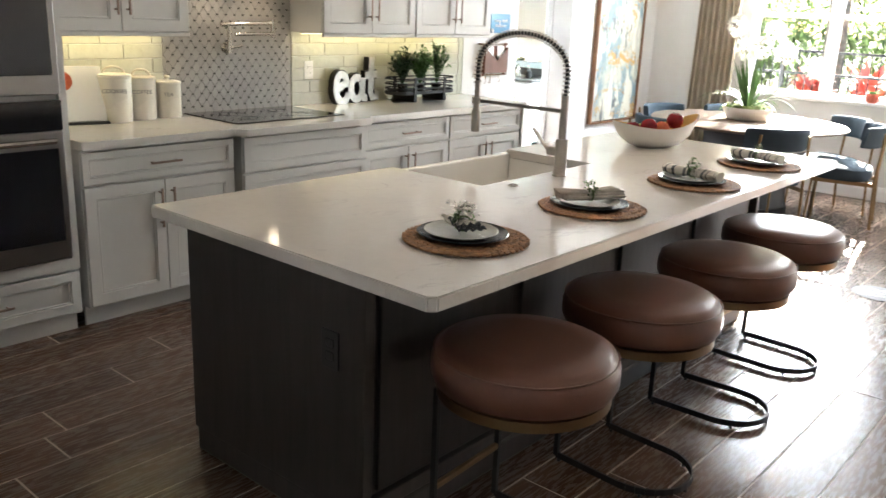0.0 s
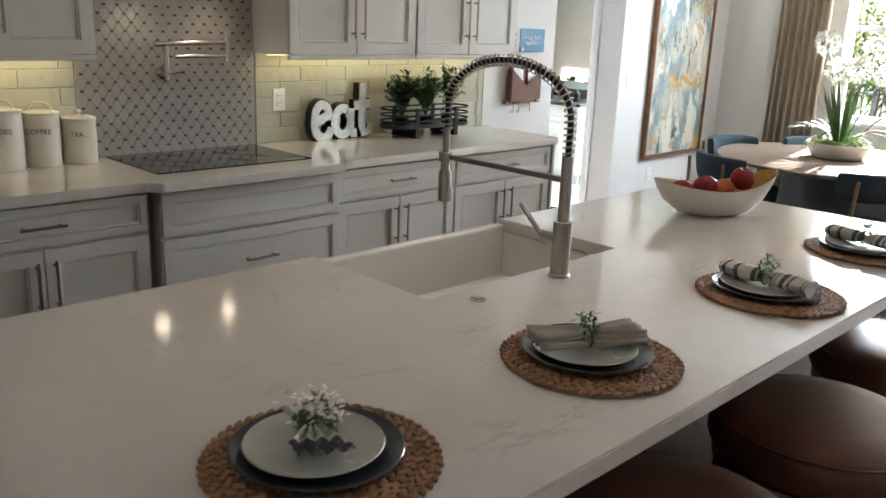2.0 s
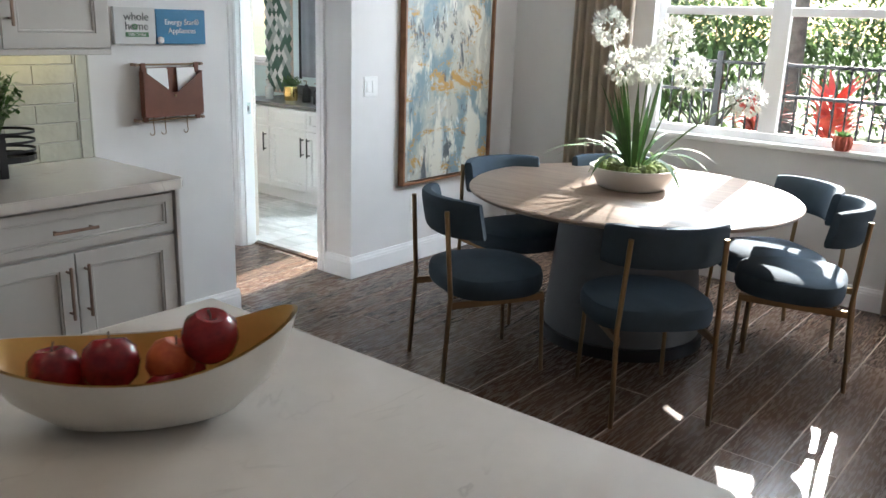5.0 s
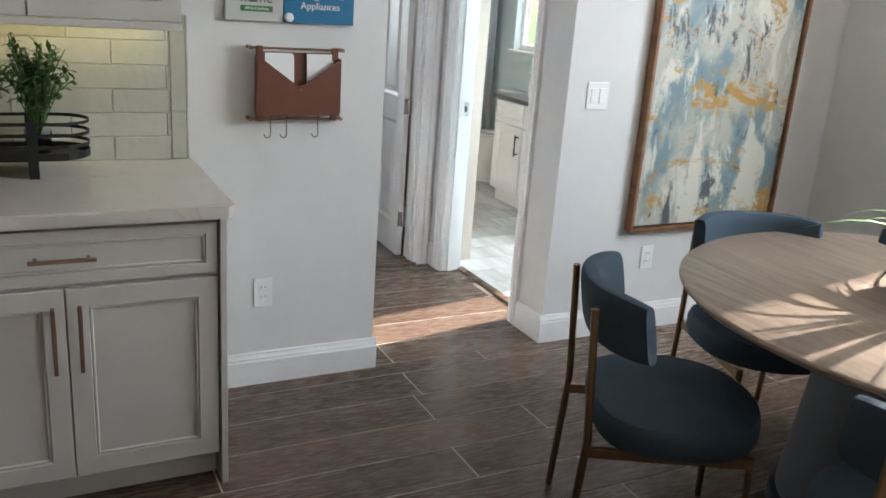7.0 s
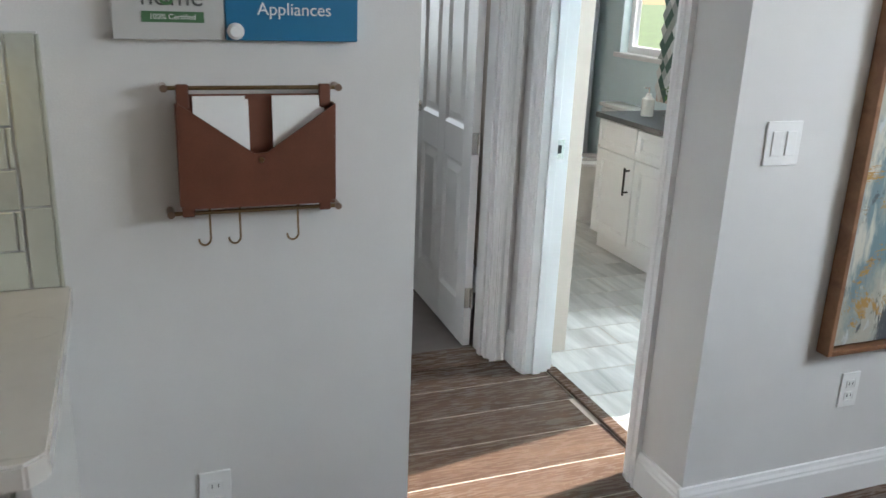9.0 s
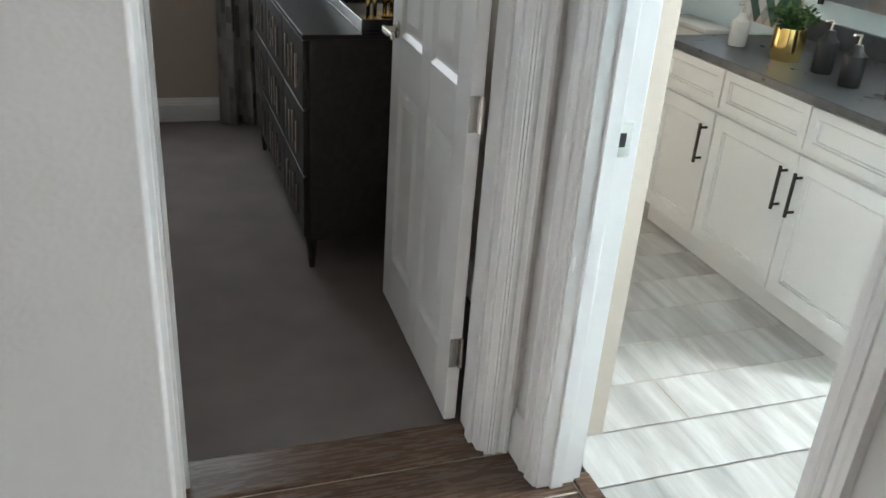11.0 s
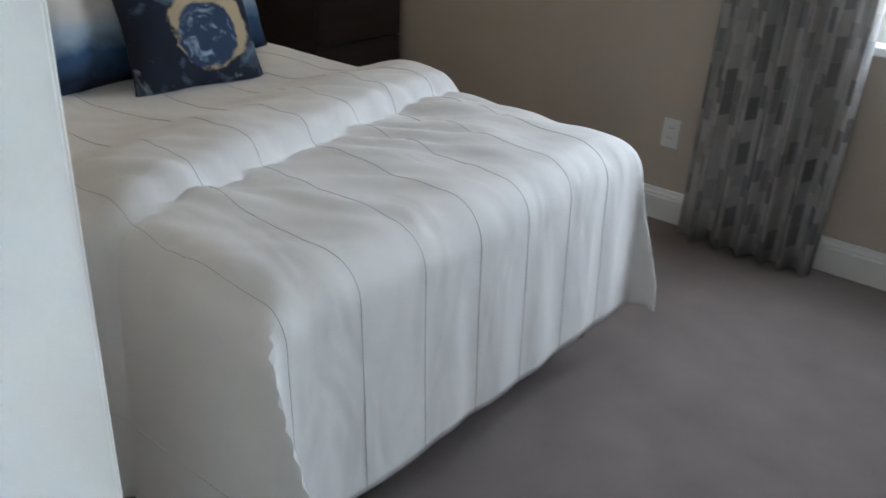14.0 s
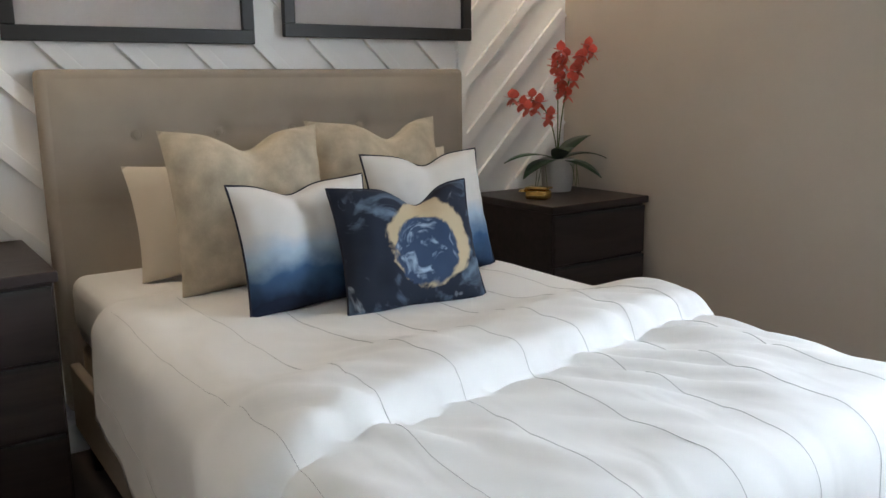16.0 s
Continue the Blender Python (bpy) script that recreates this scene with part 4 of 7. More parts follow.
for x in (0.075, 0.135, 0.255):
    pts = [(x, -0.041, 0.042), (x, -0.034, 0.046), (x, -0.030, 0.03), (x, -0.034, -0.01)] + [(x - 0.012 + 0.012 * math.cos(a), -0.036, -0.02 + 0.014 * math.sin(a)) for a in [-math.pi * i / 8 for i in range(9)]]
    part("hook", tube(pts, 0.0022, 6), M["brass"], mh, "wire s-hook")

# ---- island ----
isl = thing("island", (-0.06, -0.188, 0), "espresso wood island base with panelled ends", "island")
part("body", box(0.14, 1.13, 0.40, 1.20, 0.10, 0.878), M["island"], isl)
part("body", box(1.972, 2.965, 0.40, 1.20, 0.10, 0.878), M["island"], isl)
part("body", box(1.13, 1.972, 0.40, 0.765, 0.10, 0.878), M["island"], isl)
part("sink_base", box(1.13, 1.972, 0.765, 1.20, 0.10, 0.64), M["island"], isl)
part("plinth", box(0.11, 2.993, 0.37, 1.23, 0.0, 0.10, bev=0.012), M["island"], isl)
part("end_panel", box(0.10, 0.14, 0.36, 1.225, 0.10, 0.878, bev=0.003), M["island"], isl)
part("end_panel", box(2.965, 3.005, 0.36, 1.225, 0.10, 0.878, bev=0.003), M["island"], isl)
for i in range(4):
    part("front_panel", box(0.19 + i * 0.695, 0.83 + i * 0.695, 0.385, 0.40, 0.16, 0.84, bev=0.004), M["island"], isl)
part("base_rail", box(0.14, 2.965, 0.372, 0.40, 0.10, 0.15, bev=0.004), M["island"], isl)
part("top_rail", box(0.14, 2.965, 0.372, 0.40, 0.84, 0.878, bev=0.004), M["island"], isl)
op = wall_plate(0, 0, 0.072, 0.118, "outlet", 0, "black outlet on the island end")
op.matrix_world = pose(0.04, 0.312, 0.62, 0, 0, -90)
for ch in op.children:
    ch.data = ch.data.copy()
    ch.data.materials.clear()
    ch.data.materials.append(M["black"])
IX, IY0, IY1 = 3.115, 0.033, 1.273
SX0, SX1, SY0 = 1.135, 1.944, 0.785
counter_slab("island_countertop", [(0.02, IY0), (IX - 0.02, IY0), (IX, IY0 + 0.02), (IX, IY1), (SX1, IY1), (SX1, SY0), (SX0, SY0), (SX0, IY1), (0, IY1), (0, IY0 + 0.02)], 0.88, 0.92, "white veined quartz island top with sink cutout").location = (-0.06, -0.188, 0)
sk = thing("farmhouse_sink", (SX0 - 0.06, SY0 - 0.188, 0), "white apron-front sink set in the island", "sink")
part("apron", box(0.0, SX1 - SX0, 0.46, 0.495, 0.65, 0.905, bev=0.008), M["ceramic"], sk)
part("wall", box(-0.01, SX1 - SX0 + 0.01, -0.02, 0.005, 0.68, 0.879), M["ceramic"], sk)
part("wall", box(-0.018, 0.004, -0.02, 0.46, 0.68, 0.879), M["ceramic"], sk)
part("wall", box(SX1 - SX0 - 0.004, SX1 - SX0 + 0.018, -0.02, 0.46, 0.68, 0.879), M["ceramic"], sk)
part("basin_floor", box(-0.01, SX1 - SX0 + 0.01, -0.01, 0.47, 0.70, 0.722), M["ceramic"], sk)
part("drain", lathe([(0, 0.724), (0.045, 0.724), (0.045, 0.727), (0.03, 0.726), (0, 0.723)], 24), M["steel"], sk, "steel drain").location = (0.40, 0.23, 0)

fc = thing("faucet", (1.505, 0.520, 0.92), "brushed nickel spring pull-down faucet on the island", "faucet")
part("base", lathe([(0, 0), (0.031, 0), (0.031, 0.004), (0.026, 0.008), (0.0255, 0.155), (0.0, 0.158)], 28), M["faucet"], fc, smooth=True)
part("riser", tube([(0, 0, 0.15), (0, 0, 0.335)], 0.0165, 16), M["faucet"], fc, smooth=True)
lv = tube([(0, 0.0, 0.10), (-0.0, 0.062, 0.10)], 0.020, 14)
part("valve", lv, M["faucet"], fc, smooth=True)
lev = box(-0.008, 0.008, -0.004, 0.004, 0, 0.115, bev=0.003)
part("lever", lev, M["faucet"], fc).matrix_local = pose(-0.01, 0.058, 0.10, -32, -20, 0)
arch = [(0, 0, 0.335), (0, 0, 0.42)] + [(0, 0.233 - 0.233 * math.cos(a), 0.43 + 0.145 * math.sin(a)) for a in [math.pi * i / 20 for i in range(1, 20)]] + [(0, 0.466, 0.42), (0, 0.466, 0.345)]
part("hose", tube(arch, 0.0085, 10), M["black"], fc, "black hose", True)
def along(pts, s):
    pts = [Vector(p) for p in pts]
    for a, b in zip(pts, pts[1:]):
        d = (b - a).length
        if s <= d:
            return a + (b - a) * s / d, (b - a).normalized()
        s -= d
    return pts[-1], (pts[-1] - pts[-2]).normalized()
total = sum((Vector(b) - Vector(a)).length for a, b in zip(arch, arch[1:]))
coil, turns = [], 46
for i in range(turns * 10):
    f = i / (turns * 10 - 1)
    s = total * f
    p, d = along(arch, s)
    u = Vector((1, 0, 0))
    v = d.cross(u).normalized()
    a = 2 * math.pi * i / 10
    coil.append(p + (u * math.cos(a) + v * math.sin(a)) * 0.0165)
part("spring", tube(coil, 0.0027, 5), M["faucet"], fc, "coiled steel spring", True)
part("spray_head", lathe([(0, 0), (0.018, 0), (0.0205, 0.004), (0.0205, 0.09), (0.015, 0.10), (0.013, 0.135), (0, 0.135)], 24), M["faucet"], fc, smooth=True).location = (0, 0.466, 0.13)
part("neck", tube([(0, 0.466, 0.262), (0, 0.466, 0.36)], 0.0115, 12), M["faucet"], fc, smooth=True)
part("dock_arm", box(-0.006, 0.006, 0.0, 0.452, 0.262, 0.278, bev=0.003), M["faucet"], fc)
part("dock_ring", lathe([(0.014, 0.256), (0.022, 0.256), (0.022, 0.284), (0.014, 0.284), (0.014, 0.256)], 20), M["faucet"], fc, smooth=True).location = (0, 0.466, 0)
ab = thing("air_switch", (1.171, 0.515, 0.92), "round nickel air switch button in the countertop", "button")
part("collar", lathe([(0, 0), (0.021, 0), (0.021, 0.004), (0.015, 0.006), (0.014, 0.004), (0, 0.004)], 24), M["nickel"], ab, smooth=True)
part("cap", lathe([(0, 0.004), (0.012, 0.004), (0.012, 0.008), (0, 0.009)], 20), M["nickel"], ab, smooth=True)


# ---- bar stools ----
def bar_stool(place, rz):
    ob = thing("bar_stool", place, "brown leather round bar stool on a black metal loop base", "stool", "bar stools at the island", rz=rz)
    prof = [(0, 0.545), (0.235, 0.545), (0.262, 0.556), (0.273, 0.58), (0.273, 0.625), (0.262, 0.652), (0.235, 0.668), (0.16, 0.676), (0, 0.678)]
    seat = part("seat", lathe(prof, 48), M["leather"], ob, "brown leather cushion", True)
    part("piping", tube([(0.266 * math.cos(a * math.pi / 24), 0.266 * math.sin(a * math.pi / 24), 0.649) for a in range(48)], 0.003, 6, closed=True), M["leather"], seat)
    part("seat_ring", lathe([(0.2, 0.515), (0.255, 0.515), (0.255, 0.545), (0.2, 0.545)], 48), M["brass"], ob, "aged brass ring under the seat", True)
    for s in (-1, 1):
        part("post", box(s * 0.17 - 0.009, s * 0.17 + 0.009, 0.175, 0.193, 0.02, 0.525, bev=0.002), M["black_metal"], ob)
    loop = [(-0.17, 0.184)] + [(0.17 * math.cos(a), -0.08 + 0.17 * math.sin(a)) for a in [math.pi + math.pi * i / 16 for i in range(17)]] + [(0.17, 0.184)]
    for z, nm in ((0.022, "floor_loop"),):
        bm = bmesh.new()
        n = len(loop)
        for i in range(n - 1):
            a, b = Vector((*loop[i], 0)), Vector((*loop[i + 1], 0))
            d = (b - a).normalized()
            o = Vector((-d.y, d.x, 0)) * 0.004
            vs = [bm.verts.new(v) for zz in (z - 0.012, z + 0.012) for v in (a - o + Vector((0, 0, zz)), b - o + Vector((0, 0, zz)), b + o + Vector((0, 0, zz)), a + o + Vector((0, 0, zz)))]
            for q in ((0, 1, 2, 3), (7, 6, 5, 4), (0, 4, 5, 1), (1, 5, 6, 2), (2, 6, 7, 3), (3, 7, 4, 0)):
                bm.faces.new([vs[k] for k in q])
        part(nm, bm, M["black_metal"], ob)
    for gx, gy in ((-0.15, -0.16), (0.15, -0.16), (0, -0.25), (-0.17, 0.17), (0.17, 0.17)):
        part("glide", lathe([(0, 0), (0.007, 0), (0.006, 0.011), (0, 0.011)], 10), M["black"], ob).location = (gx, gy, 0)
    part("footrest", box(-0.17, 0.17, 0.176, 0.192, 0.19, 0.21, bev=0.003), M["brass"], ob, "brass footrest bar")
    return ob


stool = bar_stool((0.40, -0.12, 0), 3)
for x, y, r in ((1.08, -0.13, -4), (1.78, -0.14, 2), (2.49, -0.115, -3)):
    copy_thing(stool, pose(x, y, 0, 0, 0, r))


# ---- place settings ----
def placemat(place, rz):
    ob = thing("placemat", place, "round braided water hyacinth placemat on the island", "placemat", "placemats", rz=rz)
    bm = bmesh.new()
    rnd = random.Random(7)
    for k, r in enumerate((0.178, 0.158, 0.138, 0.118, 0.098)):
        n = int(r * 2 * math.pi / 0.021)
        for i in range(n):
            for s in (-1, 1):
                a = 2 * math.pi * (i + (0.25 if s > 0 else 0)) / n + k * 0.3
                b2 = bmesh.new()
                bmesh.ops.create_icosphere(b2, subdivisions=1, radius=1)
                bmesh.ops.scale(b2, vec=(0.0155, 0.0068, 0.0062), verts=b2.verts)
                j = rnd.uniform(-0.15, 0.15)
                m_ = Matrix.Translation((math.cos(a) * (r + s * 0.0045), math.sin(a) * (r + s * 0.0045), 0.0062 + rnd.uniform(0, 0.0012))) @ Matrix.Rotation(a + math.pi / 2 + s * 0.5 + j, 4, "Z")
                bmesh.ops.transform(b2, matrix=m_, verts=b2.verts)
                join(bm, b2)
    part("braid", bm, M["rattan"], ob, smooth=True)
    part("centre", lathe([(0, 0.001), (0.1, 0.001), (0.1, 0.008), (0, 0.008)], 32), M["rattan"], ob)
    return ob


def plate(name, place, r, h, material, label):
    ob = thing(name, place, label, "plate", name + " set")
    part("plate_body", lathe([(0, 0), (r * 0.72, 0), (r * 0.8, 0.003), (r * 0.97, h), (r, h + 0.001), (r * 0.985, h + 0.003), (r * 0.9, h * 0.6 + 0.003), (r * 0.76, 0.006), (0, 0.005)], 48), material, ob, smooth=True)
    return ob


def stripe_cloth():
    m = mat("striped_napkin", (0.66, 0.64, 0.58), 0.9, vary=0.06, fine=400, bump=0.1)
    n, l = m.node_tree.nodes, m.node_tree.links
    b = n["Principled BSDF"]
    src = b.inputs["Base Color"].links[0].from_socket
    tc, sep, wv, ramp, mx = n.new("ShaderNodeTexCoord"), n.new("ShaderNodeSeparateXYZ"), n.new("ShaderNodeTexNoise"), n.new("ShaderNodeValToRGB"), n.new("ShaderNodeMix")
    wv.noise_dimensions = "1D"
    wv.inputs["Scale"].default_value, wv.inputs["Detail"].default_value = 60, 1
    l.new(tc.outputs["Object"], sep.inputs[0])
    l.new(sep.outputs["X"], wv.inputs["W"])
    ramp.color_ramp.interpolation = "CONSTANT"
    ramp.color_ramp.elements[0].position, ramp.color_ramp.elements[1].position = 0.0, 0.53
    l.new(wv.outputs["Fac"], ramp.inputs[0])
    mx.data_type = "RGBA"
    l.new(ramp.outputs[0], mx.inputs["Factor"])
    l.new(src, mx.inputs["A"])
    mx.inputs["B"].default_value = (0.11, 0.115, 0.125, 1)
    l.new(mx.outputs["Result"], b.inputs["Base Color"])
    return m


NAP = stripe_cloth()
NAP_PLAIN = mat("grey_napkin", (0.45, 0.42, 0.38), 0.9, vary=0.22, scale=30, fine=400, bump=0.1)


def napkin(place, rz, style, seed):
    """A cloth drawn through a ring of greenery: pleated fans either side."""
    rnd = random.Random(seed)
    lab = {"roll": "striped napkin rolled through a green sprig ring", "fan": "grey napkin gathered in a green sprig ring", "knot": "striped napkin tuft in a white flower ring"}[style]
    ob = thing("napkin", place, lab, "napkin", "napkins on the plates", rz=rz)
    bm = bmesh.new()
    if style == "roll":
        n, L = 28, 0.25
        rows = []
        for i in range(n + 1):
            x = -L / 2 + L * i / n
            sq = 1 - 0.45 * math.exp(-(x / 0.022) ** 2)
            ring = []
            for k in range(18):
                a = 2 * math.pi * k / 18
                r = sq * (1 + 0.1 * math.sin(3 * a + i * 0.25) + 0.05 * rnd.uniform(-1, 1))
                ring.append(bm.verts.new((x, 0.033 * r * math.cos(a), 0.022 + 0.021 * r * math.sin(a))))
            rows.append(ring)
        for p, q in zip(rows, rows[1:]):
            for k in range(18):
                bm.faces.new((p[k], p[(k + 1) % 18], q[(k + 1) % 18], q[k]))
        bm.faces.new(rows[0])
        bm.faces.new(rows[-1][::-1])
    else:
        for pl_ in range(5):
            L = 0.12 if style == "fan" else 0.06
            rows = []
            for i in range(13):
                x = -L + 2 * L * i / 12
                wd = 0.012 + 0.030 * min(1, abs(x) / L) ** 0.8
                zc = 0.012 + pl_ * 0.005 + (0.006 * abs(x) / L)
                rows.append([bm.verts.new((x, wd * (2 * k / 12 - 1) + 0.004 * (pl_ - 2), zc + 0.0055 * math.sin(k * 1.9 + pl_ * 1.3 + i * 0.1))) for k in range(13)])
            for p, q in zip(rows, rows[1:]):
                for k in range(12):
                    bm.faces.new((p[k], p[k + 1], q[k + 1], q[k]))
    part("cloth", bm, NAP_PLAIN if style == "fan" else NAP, ob, smooth=True)
    if style != "roll":
        ob.children[0].modifiers.new("thick", "SOLIDIFY").thickness = 0.003
    bm = tube([(0, 0.024 * math.cos(a), 0.024 + 0.022 * math.sin(a)) for a in [2 * math.pi * i / 16 for i in range(16)]], 0.003, 6, closed=True)
    part("ring", bm, M["stem"], ob)
    bm = bmesh.new()
    for k in range(150):
        a = rnd.uniform(0, math.pi * 2)
        p = (rnd.gauss(0, 0.009), 0.02 * math.cos(a) * rnd.uniform(0.8, 1.7), 0.04 + 0.024 * math.sin(a) * rnd.uniform(0.8, 1.7))
        blade(bm, p, (rnd.uniform(-1, 1), rnd.uniform(-1, 1), rnd.uniform(-0.3, 1)), 0.016, 0.006, 0.3, 2)
    part("sprig", bm, M["leaf"], ob, "dark green sprig")
    if style == "knot":
        bm = bmesh.new()
        for k in range(120):
            p = (rnd.gauss(0, 0.02), rnd.gauss(0, 0.02), rnd.uniform(0.05, 0.085))
            blade(bm, p, (rnd.uniform(-1, 1), rnd.uniform(-1, 1), rnd.uniform(0, 1)), 0.013, 0.008, 0.2, 2)
        part("blossom", bm, M["petal"], ob, "small white blossoms")
    return ob


mat0 = None
for i, (x, y, rz, style, nr) in enumerate(((0.403, 0.126, 0, "knot", 60), (1.075, 0.10, 20, "fan", -28), (1.822, 0.06, 45, "roll", 84), (2.526, 0.056, 70, "roll", 78))):
    if mat0 is None:
        mat0 = placemat((x, y, 0.92), rz)
    else:
        copy_thing(mat0, pose(x, y, 0.92, 0, 0, rz))
    px, py = x, y + 0.012
    plate("dinner_plate", (px, py, 0.930), 0.138, 0.014, M["plate_blue"], "dark blue stoneware dinner plate on a placemat")
    plate("salad_plate", (px - 0.004, py + 0.004, 0.938), 0.112, 0.012, M["plate_grey"], "speckled grey stoneware salad plate")
    napkin((px, py, 0.9455), nr, style, 20 + i)

# fruit bowl
fb = thing("fruit_bowl", (2.62, 0.66, 0.92), "white boat-shaped ceramic bowl with yellow inside", "bowl", rz=-36)
def boat(inner):
    bm = bmesh.new()
    rings, n = [], 48
    prof = [(0.0, 0.0), (0.34, 0.0), (0.58, 0.014), (0.82, 0.052), (0.94, 0.086), (1.0, 0.108)]
    for r, z in prof:
        ring = []
        for k in range(n):
            a = 2 * math.pi * k / n
            rise = 1 + 0.30 * math.cos(a) ** 2 * (z / 0.108) + (0.34 * (math.cos(a) > 0) * math.cos(a) ** 2) * (z / 0.108)
            rx, ry = 0.243 * r, 0.112 * r
            if inner:
                rx, ry = max(rx - 0.007, 0), max(ry - 0.007, 0)
            ring.append(bm.verts.new((rx * math.cos(a), ry * math.sin(a), z * rise + (0.006 if inner and z < 0.1 else 0))))
        rings.append(ring)
    for p, q in zip(rings[1:], rings[2:]):
        for k in range(n):
            bm.faces.new((p[k], p[(k + 1) % n], q[(k + 1) % n], q[k]))
    bm.faces.new(rings[1])
    return bm, rings[-1]
bo, _ = boat(False)
part("bowl_outside", bo, M["ceramic_matt"], fb, "white outer shell", True)
bi, _ = boat(True)
part("bowl_inside", bi, mat("yellow_glaze", (0.66, 0.40, 0.11), 0.3, vary=0.1, bump=0), fb, "yellow glazed inside", True)
apple_prof = [(0, 0.012), (0.012, 0.004), (0.024, 0.0), (0.036, 0.012), (0.041, 0.034), (0.036, 0.056), (0.022, 0.068), (0.010, 0.067), (0, 0.058)]
for i, (x, y, z, s, kind) in enumerate(((-0.125, -0.005, 0.062, 1.0, "apple"), (-0.045, -0.03, 0.075, 1.08, "apple"), (0.03, 0.0, 0.068, 0.95, "peach"), (0.10, -0.005, 0.105, 1.1, "apple"), (-0.065, 0.045, 0.04, 0.95, "apple"), (0.07, 0.03, 0.035, 0.95, "apple"), (0.04, -0.04, 0.03, 0.9, "apple"))):
    pos = fb.matrix_world @ Vector((x, y, z))
    ap = thing(kind, tuple(pos), "shiny dark red apple in the bowl" if kind == "apple" else "orange-red peach in the bowl", kind, "fruit in the bowl", rz=i * 70)
    ap.rotation_euler = (radians(12 * (i % 3 - 1)), radians(18 * ((i + 1) % 3 - 1)), i)
    part("flesh", lathe([(r * s, h * s) for r, h in apple_prof], 28), M[kind], ap, smooth=True)
    part("stalk", tube([(0, 0, 0.055 * s), (0.002, 0, 0.068 * s), (0.007, 0.001, 0.078 * s)], 0.0014, 6), M["bark"], ap)


# ---- dining ----
TX, TY = 5.773, 1.371
tb = thing("dining_table", (TX, TY, 0), "round grey-brown oak table on a drum pedestal", "table")
part("tabletop", lathe([(0, 0.728), (0.77, 0.728), (0.805, 0.736), (0.815, 0.745), (0.815, 0.752), (0.805, 0.760), (0, 0.760)], 96), M["tabletop"], tb, smooth=True)
part("pedestal", lathe([(0, 0.06), (0.40, 0.06), (0.345, 0.60), (0.36, 0.728), (0, 0.728)], 64), mat("slate_pedestal", (0.10, 0.105, 0.115), 0.6, vary=0.15), tb, "slate grey drum pedestal", True)
part("plinth", lathe([(0, 0), (0.42, 0), (0.42, 0.06), (0, 0.06)], 64), M["black_metal"], tb, smooth=True)


def dining_chair(place, rz):
    """Faces +x; the seat's centre stands over its place."""
    ob = thing("dining_chair", place, "blue velvet dining chair with curved back on brass legs", "chair", "chairs round the dining table", rz=rz)
    n = 56
    outline = []
    for k in range(n):
        a = 2 * math.pi * k / n
        c, s = math.cos(a), math.sin(a)
        e = 0.62 if c < 0 else 0.9
        outline.append((0.245 * math.copysign(abs(c) ** e, c), 0.262 * math.copysign(abs(s) ** e, s)))
    bm = bmesh.new()
    rings = []
    for sc, z in ((0.86, 0.375), (0.97, 0.383), (1.0, 0.405), (1.0, 0.445), (0.97, 0.468), (0.88, 0.482), (0.6, 0.490), (0.3, 0.493)):
        rings.append([bm.verts.new((x * sc, y * sc, z)) for x, y in outline])
    for p, q in zip(rings, rings[1:]):
        for k in range(n):
            bm.faces.new((p[k], p[(k + 1) % n], q[(k + 1) % n], q[k]))
    bm.faces.new(rings[0][::-1])
    bm.faces.new(rings[-1])
    seat = part("seat", bm, M["blue"], ob, "blue velvet cushion", True)
    bm = bmesh.new()
    m_ = 24
    cols = []
    for i in range(m_ + 1):
        u = -1 + 2 * i / m_
        y = 0.245 * u
        x = -0.27 + 0.115 * abs(u) ** 2.4
        ang = math.atan2(0.115 * 2.4 * abs(u) ** 1.4 * math.copysign(1, u), 0.265)
        nx, ny = math.cos(ang), -math.sin(ang)
        t = 0.030 * (1 - 0.25 * abs(u) ** 6)
        hh = 0.088 * (1 - 0.10 * abs(u) ** 8)
        ring = []
        for k in range(16):
            a = 2 * math.pi * k / 16
            cx, cz = math.copysign(abs(math.cos(a)) ** 0.5, math.cos(a)), math.copysign(abs(math.sin(a)) ** 0.5, math.sin(a))
            ring.append(bm.verts.new((x + nx * t * cx - 0.03 * (cz * 0.5), y + ny * t * cx, 0.735 + hh * cz)))
        cols.append(ring)
    for p, q in zip(cols, cols[1:]):
        for k in range(16):
            bm.faces.new((p[k], p[(k + 1) % 16], q[(k + 1) % 16], q[k]))
    bm.faces.new(cols[0])
    bm.faces.new(cols[-1][::-1])
    part("backrest", bm, M["blue"], ob, "curved blue velvet backrest", True)
    for s in (-1, 1):
        part("back_leg", tube([(-0.30, s * 0.205, 0), (-0.275, s * 0.205, 0.40), (-0.298, s * 0.19, 0.78)], 0.011, 10), M["brass"], ob, "slim brass leg", True)
        part("front_leg", tube([(0.20, s * 0.20, 0), (0.185, s * 0.19, 0.38)], 0.010, 10), M["brass"], ob, "slim brass leg", True)
        part("side_rail", box(-0.28, 0.19, s * 0.197 - 0.008, s * 0.197 + 0.008, 0.345, 0.376, bev=0.002), M["brass"], ob)
    part("cross_rail", box(-0.03, -0.015, -0.20, 0.20, 0.345, 0.376, bev=0.002), M["brass"], ob)
    return ob


chair0 = None
for bx_, by_, ang in ((4.728, 1.81, -28), (4.915, 0.745, 46), (5.98, 0.31, 101), (6.44, 0.62, 141), (5.80, 2.26, -108), (6.42, 1.80, 213)):
    px, py = bx_ + 0.29 * math.cos(radians(ang)), by_ + 0.29 * math.sin(radians(ang))
    if chair0 is None:
        chair0 = dining_chair((px, py, 0), ang)
    else:
        copy_thing(chair0, pose(px, py, 0, 0, 0, ang))

